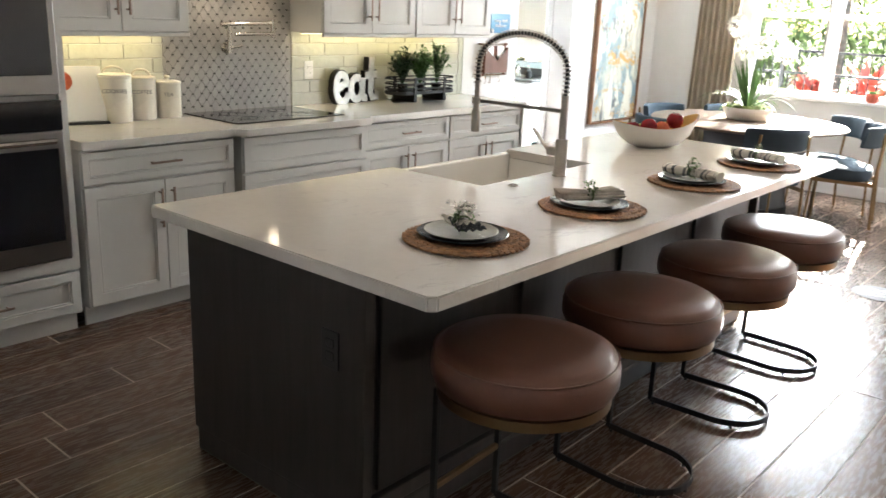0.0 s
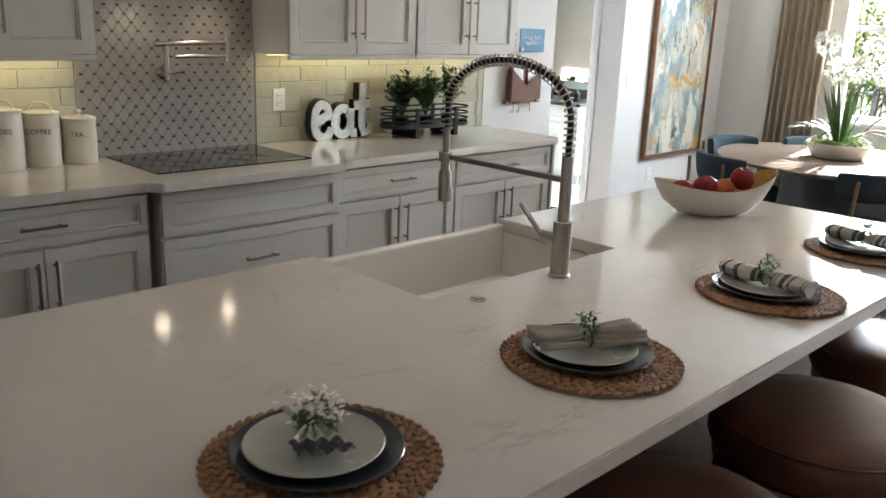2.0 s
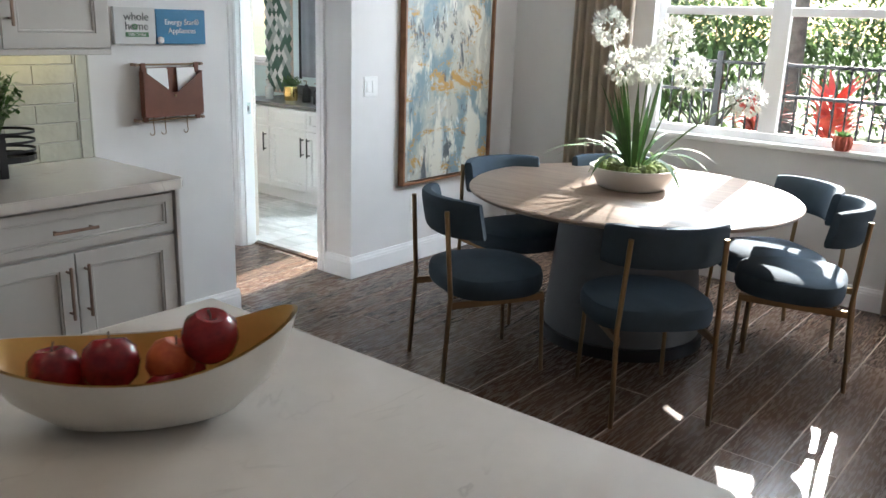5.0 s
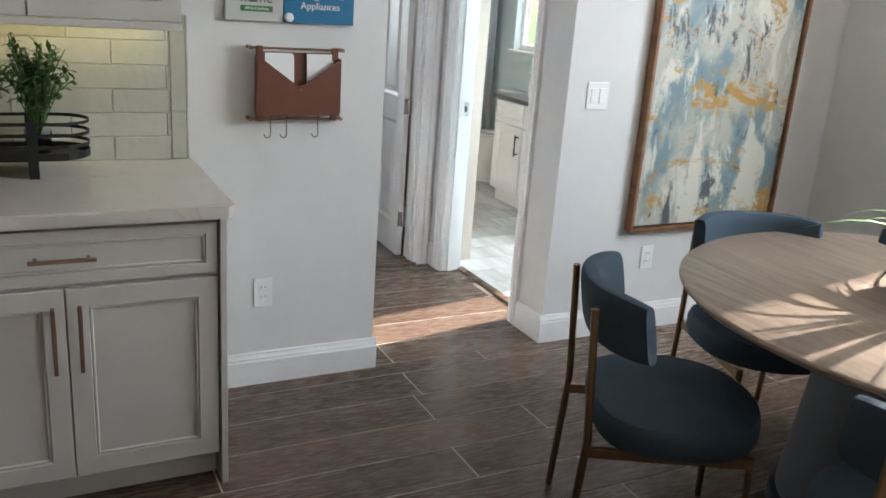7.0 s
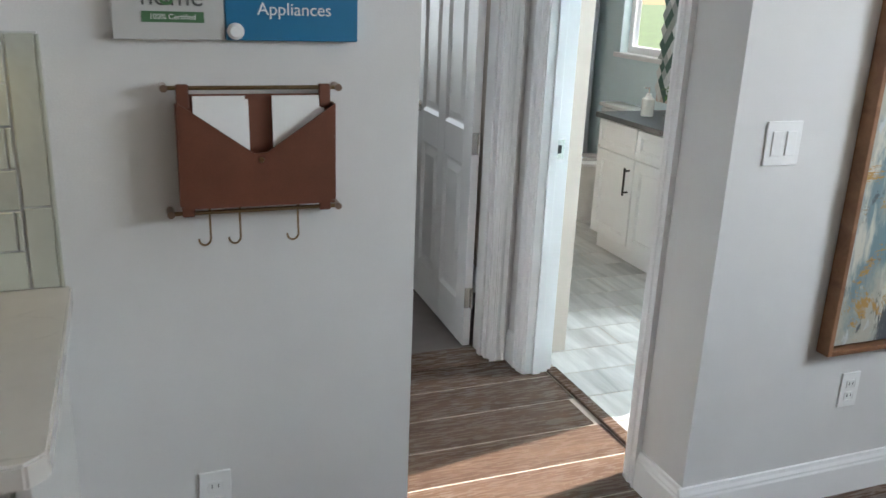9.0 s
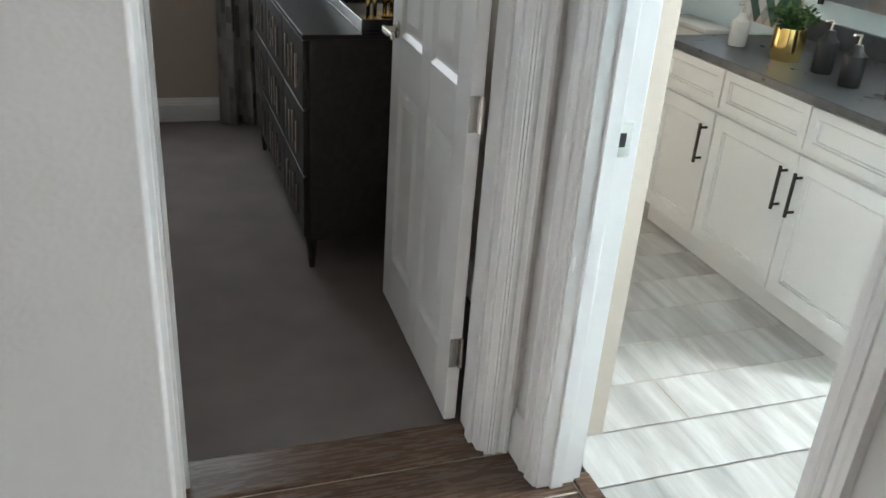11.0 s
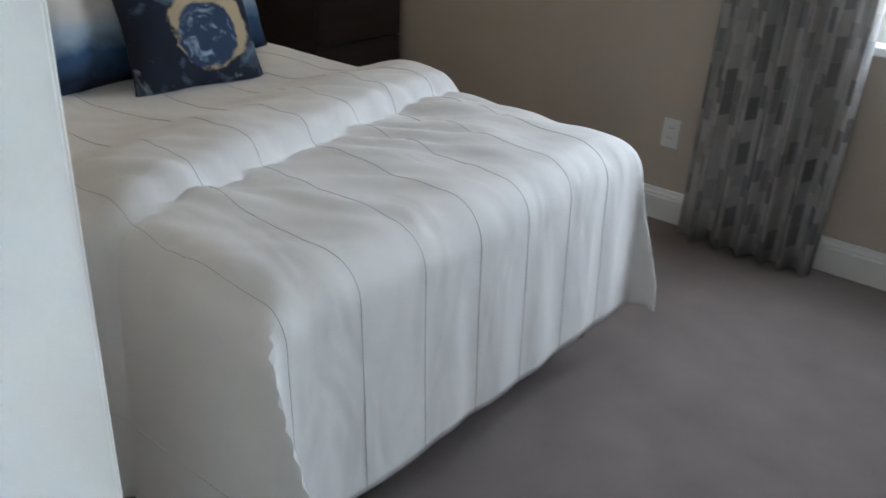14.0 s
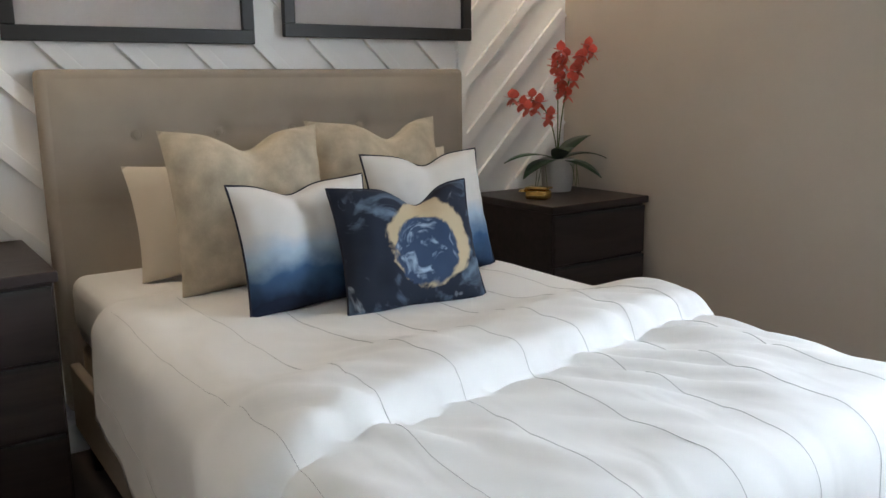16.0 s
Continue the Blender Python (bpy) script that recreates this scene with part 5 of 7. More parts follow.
# flower bowl
PX, PY = 5.83, 1.40
fbw = thing("flower_bowl", (PX, PY, 0.76), "low white ceramic bowl filled with moss", "bowl")
part("bowl", lathe([(0, 0), (0.15, 0), (0.175, 0.012), (0.212, 0.085), (0.218, 0.108), (0.208, 0.108), (0.2, 0.08), (0, 0.075)], 56), M["ceramic_matt"], fbw, smooth=True)
bm = bmesh.new()
rnd = random.Random(3)
for k in range(70):
    a, r = rnd.uniform(0, 6.283), 0.185 * rnd.random() ** 0.5
    b2 = bmesh.new()
    bmesh.ops.create_icosphere(b2, subdivisions=2, radius=rnd.uniform(0.018, 0.034))
    for v in b2.verts:
        v.co *= 1 + 0.35 * noise.noise(v.co * 90 + Vector((k, 0, 0)))
    bmesh.ops.translate(b2, vec=(r * math.cos(a), r * math.sin(a), 0.095), verts=b2.verts)
    join(bm, b2)
part("moss", bm, M["moss"], fbw, "green moss clumps")
ag = thing("agapanthus", (PX, PY, 0.85), "white agapanthus with long strap leaves in the bowl", "plant")
side = Vector((0.63, -0.77, 0))
fore = Vector((0.77, 0.63, 0))
for i, (lat, dep, h) in enumerate(((-0.17, 0.05, 0.69), (-0.10, -0.05, 0.51), (0.15, 0.02, 0.66), (0.24, -0.04, 0.49), (0.55, 0.05, 0.37), (0.03, -0.03, 0.52))):
    top = side * lat + fore * dep + Vector((0, 0, h))
    b = side * lat * 0.15
    mid = b.lerp(top, 0.5) - side * lat * 0.18 + Vector((0, 0, 0.03))
    pts = [b * (1 - f) ** 2 + mid * 2 * f * (1 - f) + top * f * f for f in [k / 8 for k in range(9)]]
    st = part("stem", tube(pts, 0.0045, 6), M["stem"], ag)
    bm = bmesh.new()
    for k in range(150):
        d = Vector((rnd.gauss(0, 1), rnd.gauss(0, 1), rnd.gauss(0.25, 1))).normalized()
        p = top + d * rnd.uniform(0.055, 0.085)
        for q in range(5):
            blade(bm, p, d + Vector((rnd.uniform(-1, 1), rnd.uniform(-1, 1), rnd.uniform(-1, 1))) * 0.9, 0.032, 0.011, 0.15, 2)
    part("flower_head", bm, M["petal"], ag, "ball of small white flowers")
bm = bmesh.new()
for k in range(34):
    a = rnd.uniform(0, 6.283)
    up = rnd.uniform(0.9, 2.6)
    blade(bm, (0.04 * math.cos(a), 0.04 * math.sin(a), 0.0), (math.cos(a) * 0.8, math.sin(a) * 0.8, up), rnd.uniform(0.34, 0.56), 0.026, rnd.uniform(0.9, 2.6) if up < 1.9 else 0.3, 8)
part("leaves", bm, M["leaf"], ag, "long green strap leaves")


# painting
def canvas():
    m = bpy.data.materials.new("abstract_canvas")
    m.use_nodes = True
    n, l = m.node_tree.nodes, m.node_tree.links
    b = n["Principled BSDF"]
    b.inputs["Roughness"].default_value = 0.45
    tc = n.new("ShaderNodeTexCoord")

    def nz(scale, detail, stretch, dist=0.0, rough=0.6):
        mp, t = n.new("ShaderNodeMapping"), n.new("ShaderNodeTexNoise")
        mp.inputs["Scale"].default_value = stretch
        l.new(tc.outputs["Object"], mp.inputs[0])
        l.new(mp.outputs[0], t.inputs["Vector"])
        t.inputs["Scale"].default_value, t.inputs["Detail"].default_value, t.inputs["Distortion"].default_value, t.inputs["Roughness"].default_value = scale, detail, dist, rough
        return t.outputs["Fac"]

    def mask(f, lo, hi):
        r = n.new("ShaderNodeMapRange")
        r.inputs[1].default_value, r.inputs[2].default_value = lo, hi
        l.new(f, r.inputs[0])
        return r.outputs[0]

    def mix(f, a, c):
        x = n.new("ShaderNodeMix")
        x.data_type = "RGBA"
        l.new(f, x.inputs["Factor"])
        if isinstance(a, tuple):
            x.inputs["A"].default_value = (*a, 1)
        else:
            l.new(a, x.inputs["A"])
        x.inputs["B"].default_value = (*c, 1)
        return x.outputs["Result"]

    col = mix(mask(nz(2.6, 6, (1, 1, 0.7), 0.3), 0.46, 0.54), (0.42, 0.41, 0.35), (0.17, 0.25, 0.28))
    col = mix(mask(nz(3.0, 8, (1.5, 1, 0.6), 0.3), 0.52, 0.57), col, (0.60, 0.58, 0.50))
    col = mix(mask(nz(4.0, 8, (1.8, 1, 0.7), 0.3, 0.75), 0.56, 0.60), col, (0.08, 0.09, 0.10))
    col = mix(mask(nz(2.3, 10, (0.8, 1, 1.8), 0.4, 0.8), 0.545, 0.575), col, (0.42, 0.24, 0.06))
    col = mix(mask(nz(14, 6, (1.5, 1, 0.6), 0.5, 0.7), 0.60, 0.66), col, (0.50, 0.54, 0.55))
    col = mix(mask(nz(9, 6, (1.0, 1, 2.2), 0.5, 0.7), 0.63, 0.68), col, (0.24, 0.13, 0.04))
    l.new(col, b.inputs["Base Color"])
    bp = n.new("ShaderNodeBump")
    bp.inputs["Strength"].default_value, bp.inputs["Distance"].default_value = 0.5, 0.004
    l.new(nz(30, 6, (1, 1, 0.5), 0.5), bp.inputs["Height"])
    l.new(bp.outputs[0], b.inputs["Normal"])
    return m


pt = thing("painting", (5.853, KIT, 0.525), "tall abstract painting in blue, cream and gold, walnut frame", "painting")
W_, H_ = 0.925, 1.50
part("canvas", box(0.025, W_ - 0.025, -0.034, -0.004, 0.025, H_ - 0.025, bev=0.003), canvas(), pt, "abstract canvas with brushed texture")
for a in ((0, 0.016, 0, H_), (W_ - 0.016, W_, 0, H_), (0.016, W_ - 0.016, 0, 0.016), (0.016, W_ - 0.016, H_ - 0.016, H_)):
    part("frame_bar", box(a[0], a[1], -0.05, -0.002, a[2], a[3], bev=0.002), M["walnut"], pt, "walnut frame bar")


def curtain_mesh(length, height, folds, depth, seed, gather=0.0):
    """A hanging cloth along x with soft folds."""
    rnd = random.Random(seed)
    bm = bmesh.new()
    nx, nz_ = folds * 10, 14
    ph = [rnd.uniform(-0.5, 0.5) for _ in range(folds + 2)]
    rows = []
    for j in range(nz_ + 1):
        f = j / nz_
        row = []
        for i in range(nx + 1):
            u = i / nx
            k = u * folds
            w = math.sin(2 * math.pi * k + ph[int(k)] * 0.8 * (1 - f)) + 0.25 * math.sin(4 * math.pi * k + 1.3 * (1 - f))
            x = length * u + 0.012 * (1 - f) * math.sin(7 * u + seed + 3 * f)
            row.append(bm.verts.new((x, depth * w * (0.75 + 0.3 * (1 - f)), height * f)))
        rows.append(row)
    for p, q in zip(rows, rows[1:]):
        for i in range(nx):
            bm.faces.new((p[i], p[i + 1], q[i + 1], q[i]))
    return bm


def curtain(place, rz, length, height, folds, depth, material, label, seed, group):
    ob = thing("curtain", place, label, "curtain", group, rz=rz)
    c = part("cloth", curtain_mesh(length, height, folds, depth, seed), material, ob, smooth=True)
    c.modifiers.new("thick", "SOLIDIFY").thickness = 0.0025
    return ob


def sheer_cloth(m, amount):
    """Lets daylight glow through a thin cloth."""
    n, l = m.node_tree.nodes, m.node_tree.links
    b = n["Principled BSDF"]
    tr, mx = n.new("ShaderNodeBsdfTranslucent"), n.new("ShaderNodeMixShader")
    l.new(b.inputs["Base Color"].links[0].from_socket, tr.inputs["Color"])
    mx.inputs[0].default_value = amount
    out = n["Material Output"]
    l.new(b.outputs[0], mx.inputs[1])
    l.new(tr.outputs[0], mx.inputs[2])
    l.new(mx.outputs[0], out.inputs["Surface"])


sheer_cloth(M["curtain"], 0.5)
sheer_cloth(M["leaf_out"], 0.5)
curtain((7.02, 2.06, 0.015), 90, 0.44, 2.52, 7, 0.026, M["curtain"], "champagne floor-length curtain beside the dining window", 1, "dining curtains")
curtain((7.02, -0.24, 0.015), 90, 0.62, 2.52, 8, 0.026, M["curtain"], "champagne floor-length curtain beside the dining window", 5, "dining curtains")
rod = thing("curtain_rod", (7.01, -0.3, 2.56), "dark metal curtain rod over the dining window", "rod")
part("bar", tube([(0, 0, 0), (0, 2.7, 0)], 0.012, 10), M["black_metal"], rod)
for y in (0.1, 2.6):
    part("bracket", tube([(0, y, 0), (0.088, y, 0)], 0.008, 8), M["black_metal"], rod)

sp = thing("succulent_pot", (7.10, 0.735, 0.902), "small ribbed coral pot with a yellow-green succulent", "plant")
bm = bmesh.new()
rings = []
for r, z in ((0.036, 0), (0.05, 0.02), (0.055, 0.05), (0.05, 0.08), (0.045, 0.085)):
    rings.append([bm.verts.new((r * (1 + 0.06 * math.cos(k * math.pi / 2)) * math.cos(2 * math.pi * k / 48), r * (1 + 0.06 * math.cos(k * math.pi / 2)) * math.sin(2 * math.pi * k / 48), z)) for k in range(48)])
for p, q in zip(rings, rings[1:]):
    for k in range(48):
        bm.faces.new((p[k], p[(k + 1) % 48], q[(k + 1) % 48], q[k]))
bm.faces.new(rings[0])
part("pot", bm, mat("coral_glaze", (0.55, 0.12, 0.07), 0.3, vary=0.15, bump=0), sp, smooth=True)
part("soil", lathe([(0, 0.075), (0.046, 0.075), (0, 0.078)], 20), M["soil"], sp)
bm = bmesh.new()
for k in range(70):
    a = rnd.uniform(0, 6.283)
    blade(bm, (0.02 * math.cos(a), 0.02 * math.sin(a), 0.07), (math.cos(a), math.sin(a), rnd.uniform(0.4, 2)), rnd.uniform(0.03, 0.06), 0.016, 0.2, 2)
part("rosette", bm, M["leaf_light"], sp)

dc = thing("floor_decal", (4.02, -0.26, 0.0045), "grey round floor sticker asking to keep distance", "sticker")
part("disc", lathe([(0, 0), (0.155, 0), (0.155, 0.0006), (0, 0.0006)], 48), mat("decal_vinyl", (0.20, 0.21, 0.23), 0.4, vary=0.05, bump=0), dc)
for i, line in enumerate(("Please", "Keep 6'", "Distance")):
    text_obj("lettering", line, 0.062, pose(0.065 - i * 0.062, 0.0, 0.0012, 0, 0, -90 + 10), M["white"], dc, 0.0002)

# unseen ceiling lights, added to brighten the island and the great room
lens_glow = glow("fill_light_lens", (1, 0.86, 0.66), 2.4)
for i, (x, y) in enumerate(((0.75, 0.75), (1.6, 0.95), (2.5, 0.75), (0.6, -1.6), (2.2, -1.6))):
    dl = thing("downlight", (x, y, CEIL), "small ceiling light added out of view as fill, lit", "lamp", "ceiling downlights")
    part("trim_ring", lathe([(0.045, -0.004), (0.062, -0.004), (0.062, 0.0), (0.045, 0.0), (0.045, -0.004)], 24), M["white"], dl)
    part("lens", lathe([(0, -0.003), (0.045, -0.003), (0, -0.0031)], 24), lens_glow, dl, "glowing lens")
    lp = new("downlight_beam", bpy.data.lights.new("downlight_beam", "SPOT"))
    lp.data.energy, lp.data.spot_size, lp.data.spot_blend, lp.data.color, lp.data.shadow_soft_size = 1.4, radians(80), 0.8, (1, 0.80, 0.58), 0.05
    lp.location = (x, y, CEIL - 0.02)
cd = thing("chandelier", (TX, TY, 2.0), "dark metal ring chandelier with warm bulbs over the table", "lamp")
part("ring", tube([(0.36 * math.cos(a * math.pi / 20), 0.36 * math.sin(a * math.pi / 20), 0.0) for a in range(40)], 0.012, 8, closed=True), M["black_metal"], cd, smooth=True)
part("stem", tube([(0, 0, 0.35), (0, 0, CEIL - 2.0)], 0.009, 8), M["black_metal"], cd)
part("canopy", lathe([(0, CEIL - 2.03), (0.06, CEIL - 2.03), (0.06, CEIL - 2.0), (0, CEIL - 2.0)], 20), M["black_metal"], cd)
bulb = glow("bulb_glow", (1, 0.72, 0.4), 5)
for i in range(6):
    a = 2 * math.pi * i / 6 + 0.2
    c_, s_ = 0.36 * math.cos(a), 0.36 * math.sin(a)
    part("hanger", tube([(c_, s_, 0), (0, 0, 0.36)], 0.004, 6), M["black_metal"], cd)
    part("candle", tube([(c_, s_, 0.01), (c_, s_, 0.08)], 0.012, 10), M["brass"], cd)
    part("bulb", lathe([(0, 0.08), (0.012, 0.085), (0.02, 0.11), (0.012, 0.14), (0, 0.16)], 14), bulb, cd, "glowing warm bulb", True).location = (c_, s_, 0)

# ---- outdoors ----
structure("patio", box(EAST + 0.16, 10.2, -7, 6, -0.16, -0.05), M["concrete"], "pale concrete patio outside the window", "patio")
fn = thing("fence", (10.0, -6.0, -0.05), "black metal pool fence with slim pickets", "fence")
for z in (0.12, 1.02, 1.30):
    part("rail", box(-0.015, 0.015, 0, 13, z - 0.015, z + 0.015), M["black_metal"], fn)
pm = None
for i in range(118):
    if pm is None:
        pm = part("picket", box(-0.008, 0.008, -0.008, 0.008, 0.0, 1.32), M["black_metal"], fn)
        pm.location = (0, 0.05, 0)
    else:
        q = new("picket", pm.data)
        q.parent = fn
        q.location = (0, 0.05 + i * 0.11, 0)
for i in range(7):
    part("post", box(-0.03, 0.03, -0.03, 0.03, 0.0, 1.4), M["black_metal"], fn).location = (0, i * 2.15, 0)


def bush(place, r, h, count, size, material, label, seed, group, name="bush"):
    ob = thing(name, place, label, "bush", group)
    rd = random.Random(seed)
    bm = bmesh.new()
    lumps = [(Vector((rd.uniform(-0.6, 0.6) * r, rd.uniform(-0.6, 0.6) * r, h * rd.uniform(0.3, 0.8))), r * rd.uniform(0.35, 0.6)) for _ in range(9)]
    for k in range(count):
        c, rr = rd.choice(lumps)
        d = Vector((rd.gauss(0, 1), rd.gauss(0, 1), rd.gauss(0.1, 1))).normalized()
        p = c + d * rr * rd.uniform(0.6, 1.05)
        if p.z < 0.02:
            continue
        blade(bm, p, d + Vector((rd.uniform(-1, 1), rd.uniform(-1, 1), rd.uniform(-0.5, 0.6))), size * rd.uniform(0.7, 1.4), size * 0.42, 0.5, 2)
    part("foliage", bm, material, ob)
    bm = bmesh.new()
    for c, rr in lumps:
        tube([(0, 0, 0), c * 0.5, c], 0.02, 5, bm, taper=lambda f: 1 - 0.7 * f)
    part("branches", bm, M["bark"], ob)
    return ob


for i in range(11):
    bush((15.0 + (i % 3) * 1.4, -8 + i * 2.1, -0.16), 2.0, 2.5 + (i * 37 % 5) * 0.15, 4200, 0.17, M["leaf_out"], "dense green shrub beyond the fence", 100 + i, "shrubs beyond the fence")
for i, (x, y, h) in enumerate(((11.6, 1.05, 1.0), (11.5, 1.9, 1.15), (11.8, 0.2, 1.75), (11.4, -0.6, 1.1), (11.9, 2.8, 1.0), (11.5, 0.75, 1.1))):
    ob = thing("red_cordyline", (x, y, -0.16), "red-leaved cordyline plant behind the fence", "plant", "red cordylines")
    bm = bmesh.new()
    for k in range(110):
        a = rnd.uniform(0, 6.283)
        blade(bm, (0.03 * math.cos(a), 0.03 * math.sin(a), h * rnd.uniform(0.45, 0.85)), (math.cos(a), math.sin(a), rnd.uniform(0.3, 2.4)), rnd.uniform(0.35, 0.55), 0.075, 0.7, 4)
    part("leaves", bm, M["coral"], ob)
    part("stem", tube([(0, 0, 0), (0.02, 0, h * 0.5), (0, 0, h * 0.8)], 0.03, 8), M["bark"], ob)
tr = thing("palm_tree", (13.2, 2.95, -0.16), "palm tree with a pale trunk and drooping fronds", "tree")
part("trunk", tube([(0, 0, 0), (0.05, 0, 1.5), (0.0, 0.05, 4.8), (0.05, 0.1, 8.0)], 0.19, 14, taper=lambda f: 1 - 0.35 * f), M["bark"], tr, smooth=True)
bm = bmesh.new()
for k in range(18):
    a = 2 * math.pi * k / 18 + rnd.uniform(-0.1, 0.1)
    p, d = Vector((0.05, 0.1, 7.95)), Vector((math.cos(a), math.sin(a), rnd.uniform(0.2, 1.0))).normalized()
    for j in range(26):
        q = p + d * 0.1
        tube([p, q], 0.012, 4, bm)
        sd = d.cross(Vector((0, 0, 1))).normalized()
        for s in (-1, 1):
            blade(bm, q, sd * s + d * 0.6 + Vector((0, 0, -0.2)), 0.42 * math.sin(math.pi * (0.1 + 0.85 * j / 26)) + 0.08, 0.035, 0.6, 2)
        p, d = q, (d + Vector((0, 0, -0.075))).normalized()
part("fronds", bm, M["leaf_light"], tr)


# ---- bedroom ----
dr_ = thing("bedroom_door", (5.324, 4.384, 0), "white six-panel door standing open into the bedroom", "door", kind="structure", rz=88.5)
DW, DH = 0.762, 2.02
part("core", box(0.001, DW - 0.001, 0.011, 0.024, 0.012, DH), M["trim"], dr_)
cols = [(0, 0.105), (0.335, 0.427), (DW - 0.105, DW)]
rails = [(0.012, 0.20), (0.80, 0.95), (1.60, 1.70), (1.90, DH)]
for a, b in cols:
    part("stile", box(a, b, 0, 0.035, 0.012, DH, bev=0.003), M["trim"], dr_)
for a, b in rails:
    for u0, u1 in ((0.105, 0.335), (0.427, DW - 0.105)):
        part("rail", box(u0, u1, 0.0005, 0.0345, a, b, bev=0.003), M["trim"], dr_)
for z0, z1 in ((0.20, 0.80), (0.95, 1.60), (1.70, 1.90)):
    for u0, u1 in ((0.105, 0.335), (0.427, DW - 0.105)):
        bm = bmesh.new()
        for flat, edge in ((0.0025, 0.0112), (0.0325, 0.0238)):
            rings = [[bm.verts.new((u, y, z)) for u, z in ((u0 + k, z0 + k), (u1 - k, z0 + k), (u1 - k, z1 - k), (u0 + k, z1 - k))] for k, y in ((-0.002, flat - 0.002 if flat < 0.01 else flat + 0.002), (0.014, edge), (0.022, edge), (0.052, flat))]
            for p, q in zip(rings, rings[1:]):
                for k in range(4):
                    bm.faces.new((p[k], p[(k + 1) % 4], q[(k + 1) % 4], q[k]))
            bm.faces.new(rings[-1])
        bmesh.ops.recalc_face_normals(bm, faces=bm.faces)
        part("panel", bm, M["trim"], dr_)
for z in (0.235, 0.905, 1.78):
    hg = part("hinge", bx(tube([(-0.006, 0.004, z - 0.045), (-0.006, 0.004, z + 0.045)], 0.0065, 10), -0.003, -0.0005, 0.002, 0.034, z - 0.045, z + 0.045), M["nickel"], dr_, "satin nickel hinge")
hb_ = part("rosette", lathe([(0, 0), (0.027, 0), (0.027, 0.006), (0.018, 0.01), (0, 0.01)], 24), M["nickel"], dr_, smooth=True)
hb_.matrix_local = pose(0.70, 0.035, 0.96, -90)
part("lever", bx(tube([(0.70, 0.035, 0.96), (0.70, 0.078, 0.96)], 0.010, 12), 0.59, 0.712, 0.070, 0.084, 0.949, 0.971, bev=0.004), M["nickel"], dr_, "satin nickel lever")
part("latch_plate", box(DW - 0.0005, DW + 0.001, 0.006, 0.029, 0.93, 0.99), M["nickel"], dr_)

# bed
bed = thing("bed", (1.66, 0, 0), "queen bed with tufted taupe upholstered headboard", "bed")
BY0, BY1, BX1 = 4.96, 6.30, 2.30
hbm = box(0.006, 0.10, 4.94, 6.61, 0.18, 1.335, bev=0.022, seg=4)
pad_bm, gv = bmesh.new(), {}
TUFTS = [(y, z) for z in (1.115, 0.90) for y in (5.235, 5.525, 5.81, 6.095, 6.38)]
for i in range(121):
    for j in range(81):
        y, z = 4.964 + 1.622 * i / 120, 0.21 + 1.10 * j / 80
        rim_ = min(1.0, min(i, 120 - i, j, 80 - j) / 7)
        tuck = sum(math.exp(-((y - a) ** 2 + (z - b) ** 2) / 0.0011) + 0.4 * math.exp(-((y - a) ** 2 + (z - b) ** 2) / 0.008) for a, b in TUFTS)
        tuck += sum(0.16 * math.exp(-(z - b) ** 2 / 0.00008) for b in (1.115, 0.90))
        gv[i, j] = pad_bm.verts.new((0.098 + 0.020 * math.sin(rim_ * math.pi / 2) - 0.015 * min(1.3, tuck) * rim_, y, z))
for i in range(120):
    for j in range(80):
        pad_bm.faces.new((gv[i, j], gv[i + 1, j], gv[i + 1, j + 1], gv[i, j + 1]))
hbo = part("headboard", hbm, M["headboard"], bed, "taupe linen headboard with buttons", True)
part("tufted_pad", pad_bm, M["headboard"], hbo, "tufted linen front pad", True)
for z in (1.115, 0.90):
    for i, y in enumerate((5.235, 5.525, 5.81, 6.095, 6.38)):
        part("button", lathe([(0.022, -0.002), (0.018, 0.003), (0.014, 0.0015), (0.013, 0.006), (0, 0.009)], 16), M["headboard"], hbo).matrix_local = pose(0.1005, y, z, 0, 90, 0)
part("side_rail", box(0.10, 2.28, 4.95, 4.985, 0.13, 0.36, bev=0.008), M["headboard"], bed, "taupe upholstered rail")
part("side_rail", box(0.10, 2.28, 6.245, 6.28, 0.13, 0.36, bev=0.008), M["headboard"], bed, "taupe upholstered rail")
part("foot_rail", box(2.245, 2.28, 4.985, 6.245, 0.13, 0.36, bev=0.008), M["headboard"], bed, "taupe upholstered rail")
for x in (0.2, 2.235):
    for y in (5.0, 6.235):
        part("leg", lathe([(0, 0.004), (0.022, 0.004), (0.032, 0.13), (0, 0.13)], 12), M["black"], bed, "short dark leg").location = (x, y, 0)
part("box_spring", box(0.11, 2.24, 4.99, 6.24, 0.30, 0.43, bev=0.03, seg=3), M["linen"], bed, smooth=True)
part("mattress", box(0.11, 2.23, 4.985, 6.245, 0.43, 0.635, bev=0.045, seg=4), M["duvet"], bed, smooth=True)
part("flat_sheet", box(0.115, 1.5, 4.972, 6.258, 0.47, 0.668, bev=0.05, seg=4), M["duvet"], bed, "white cotton sheet", True)


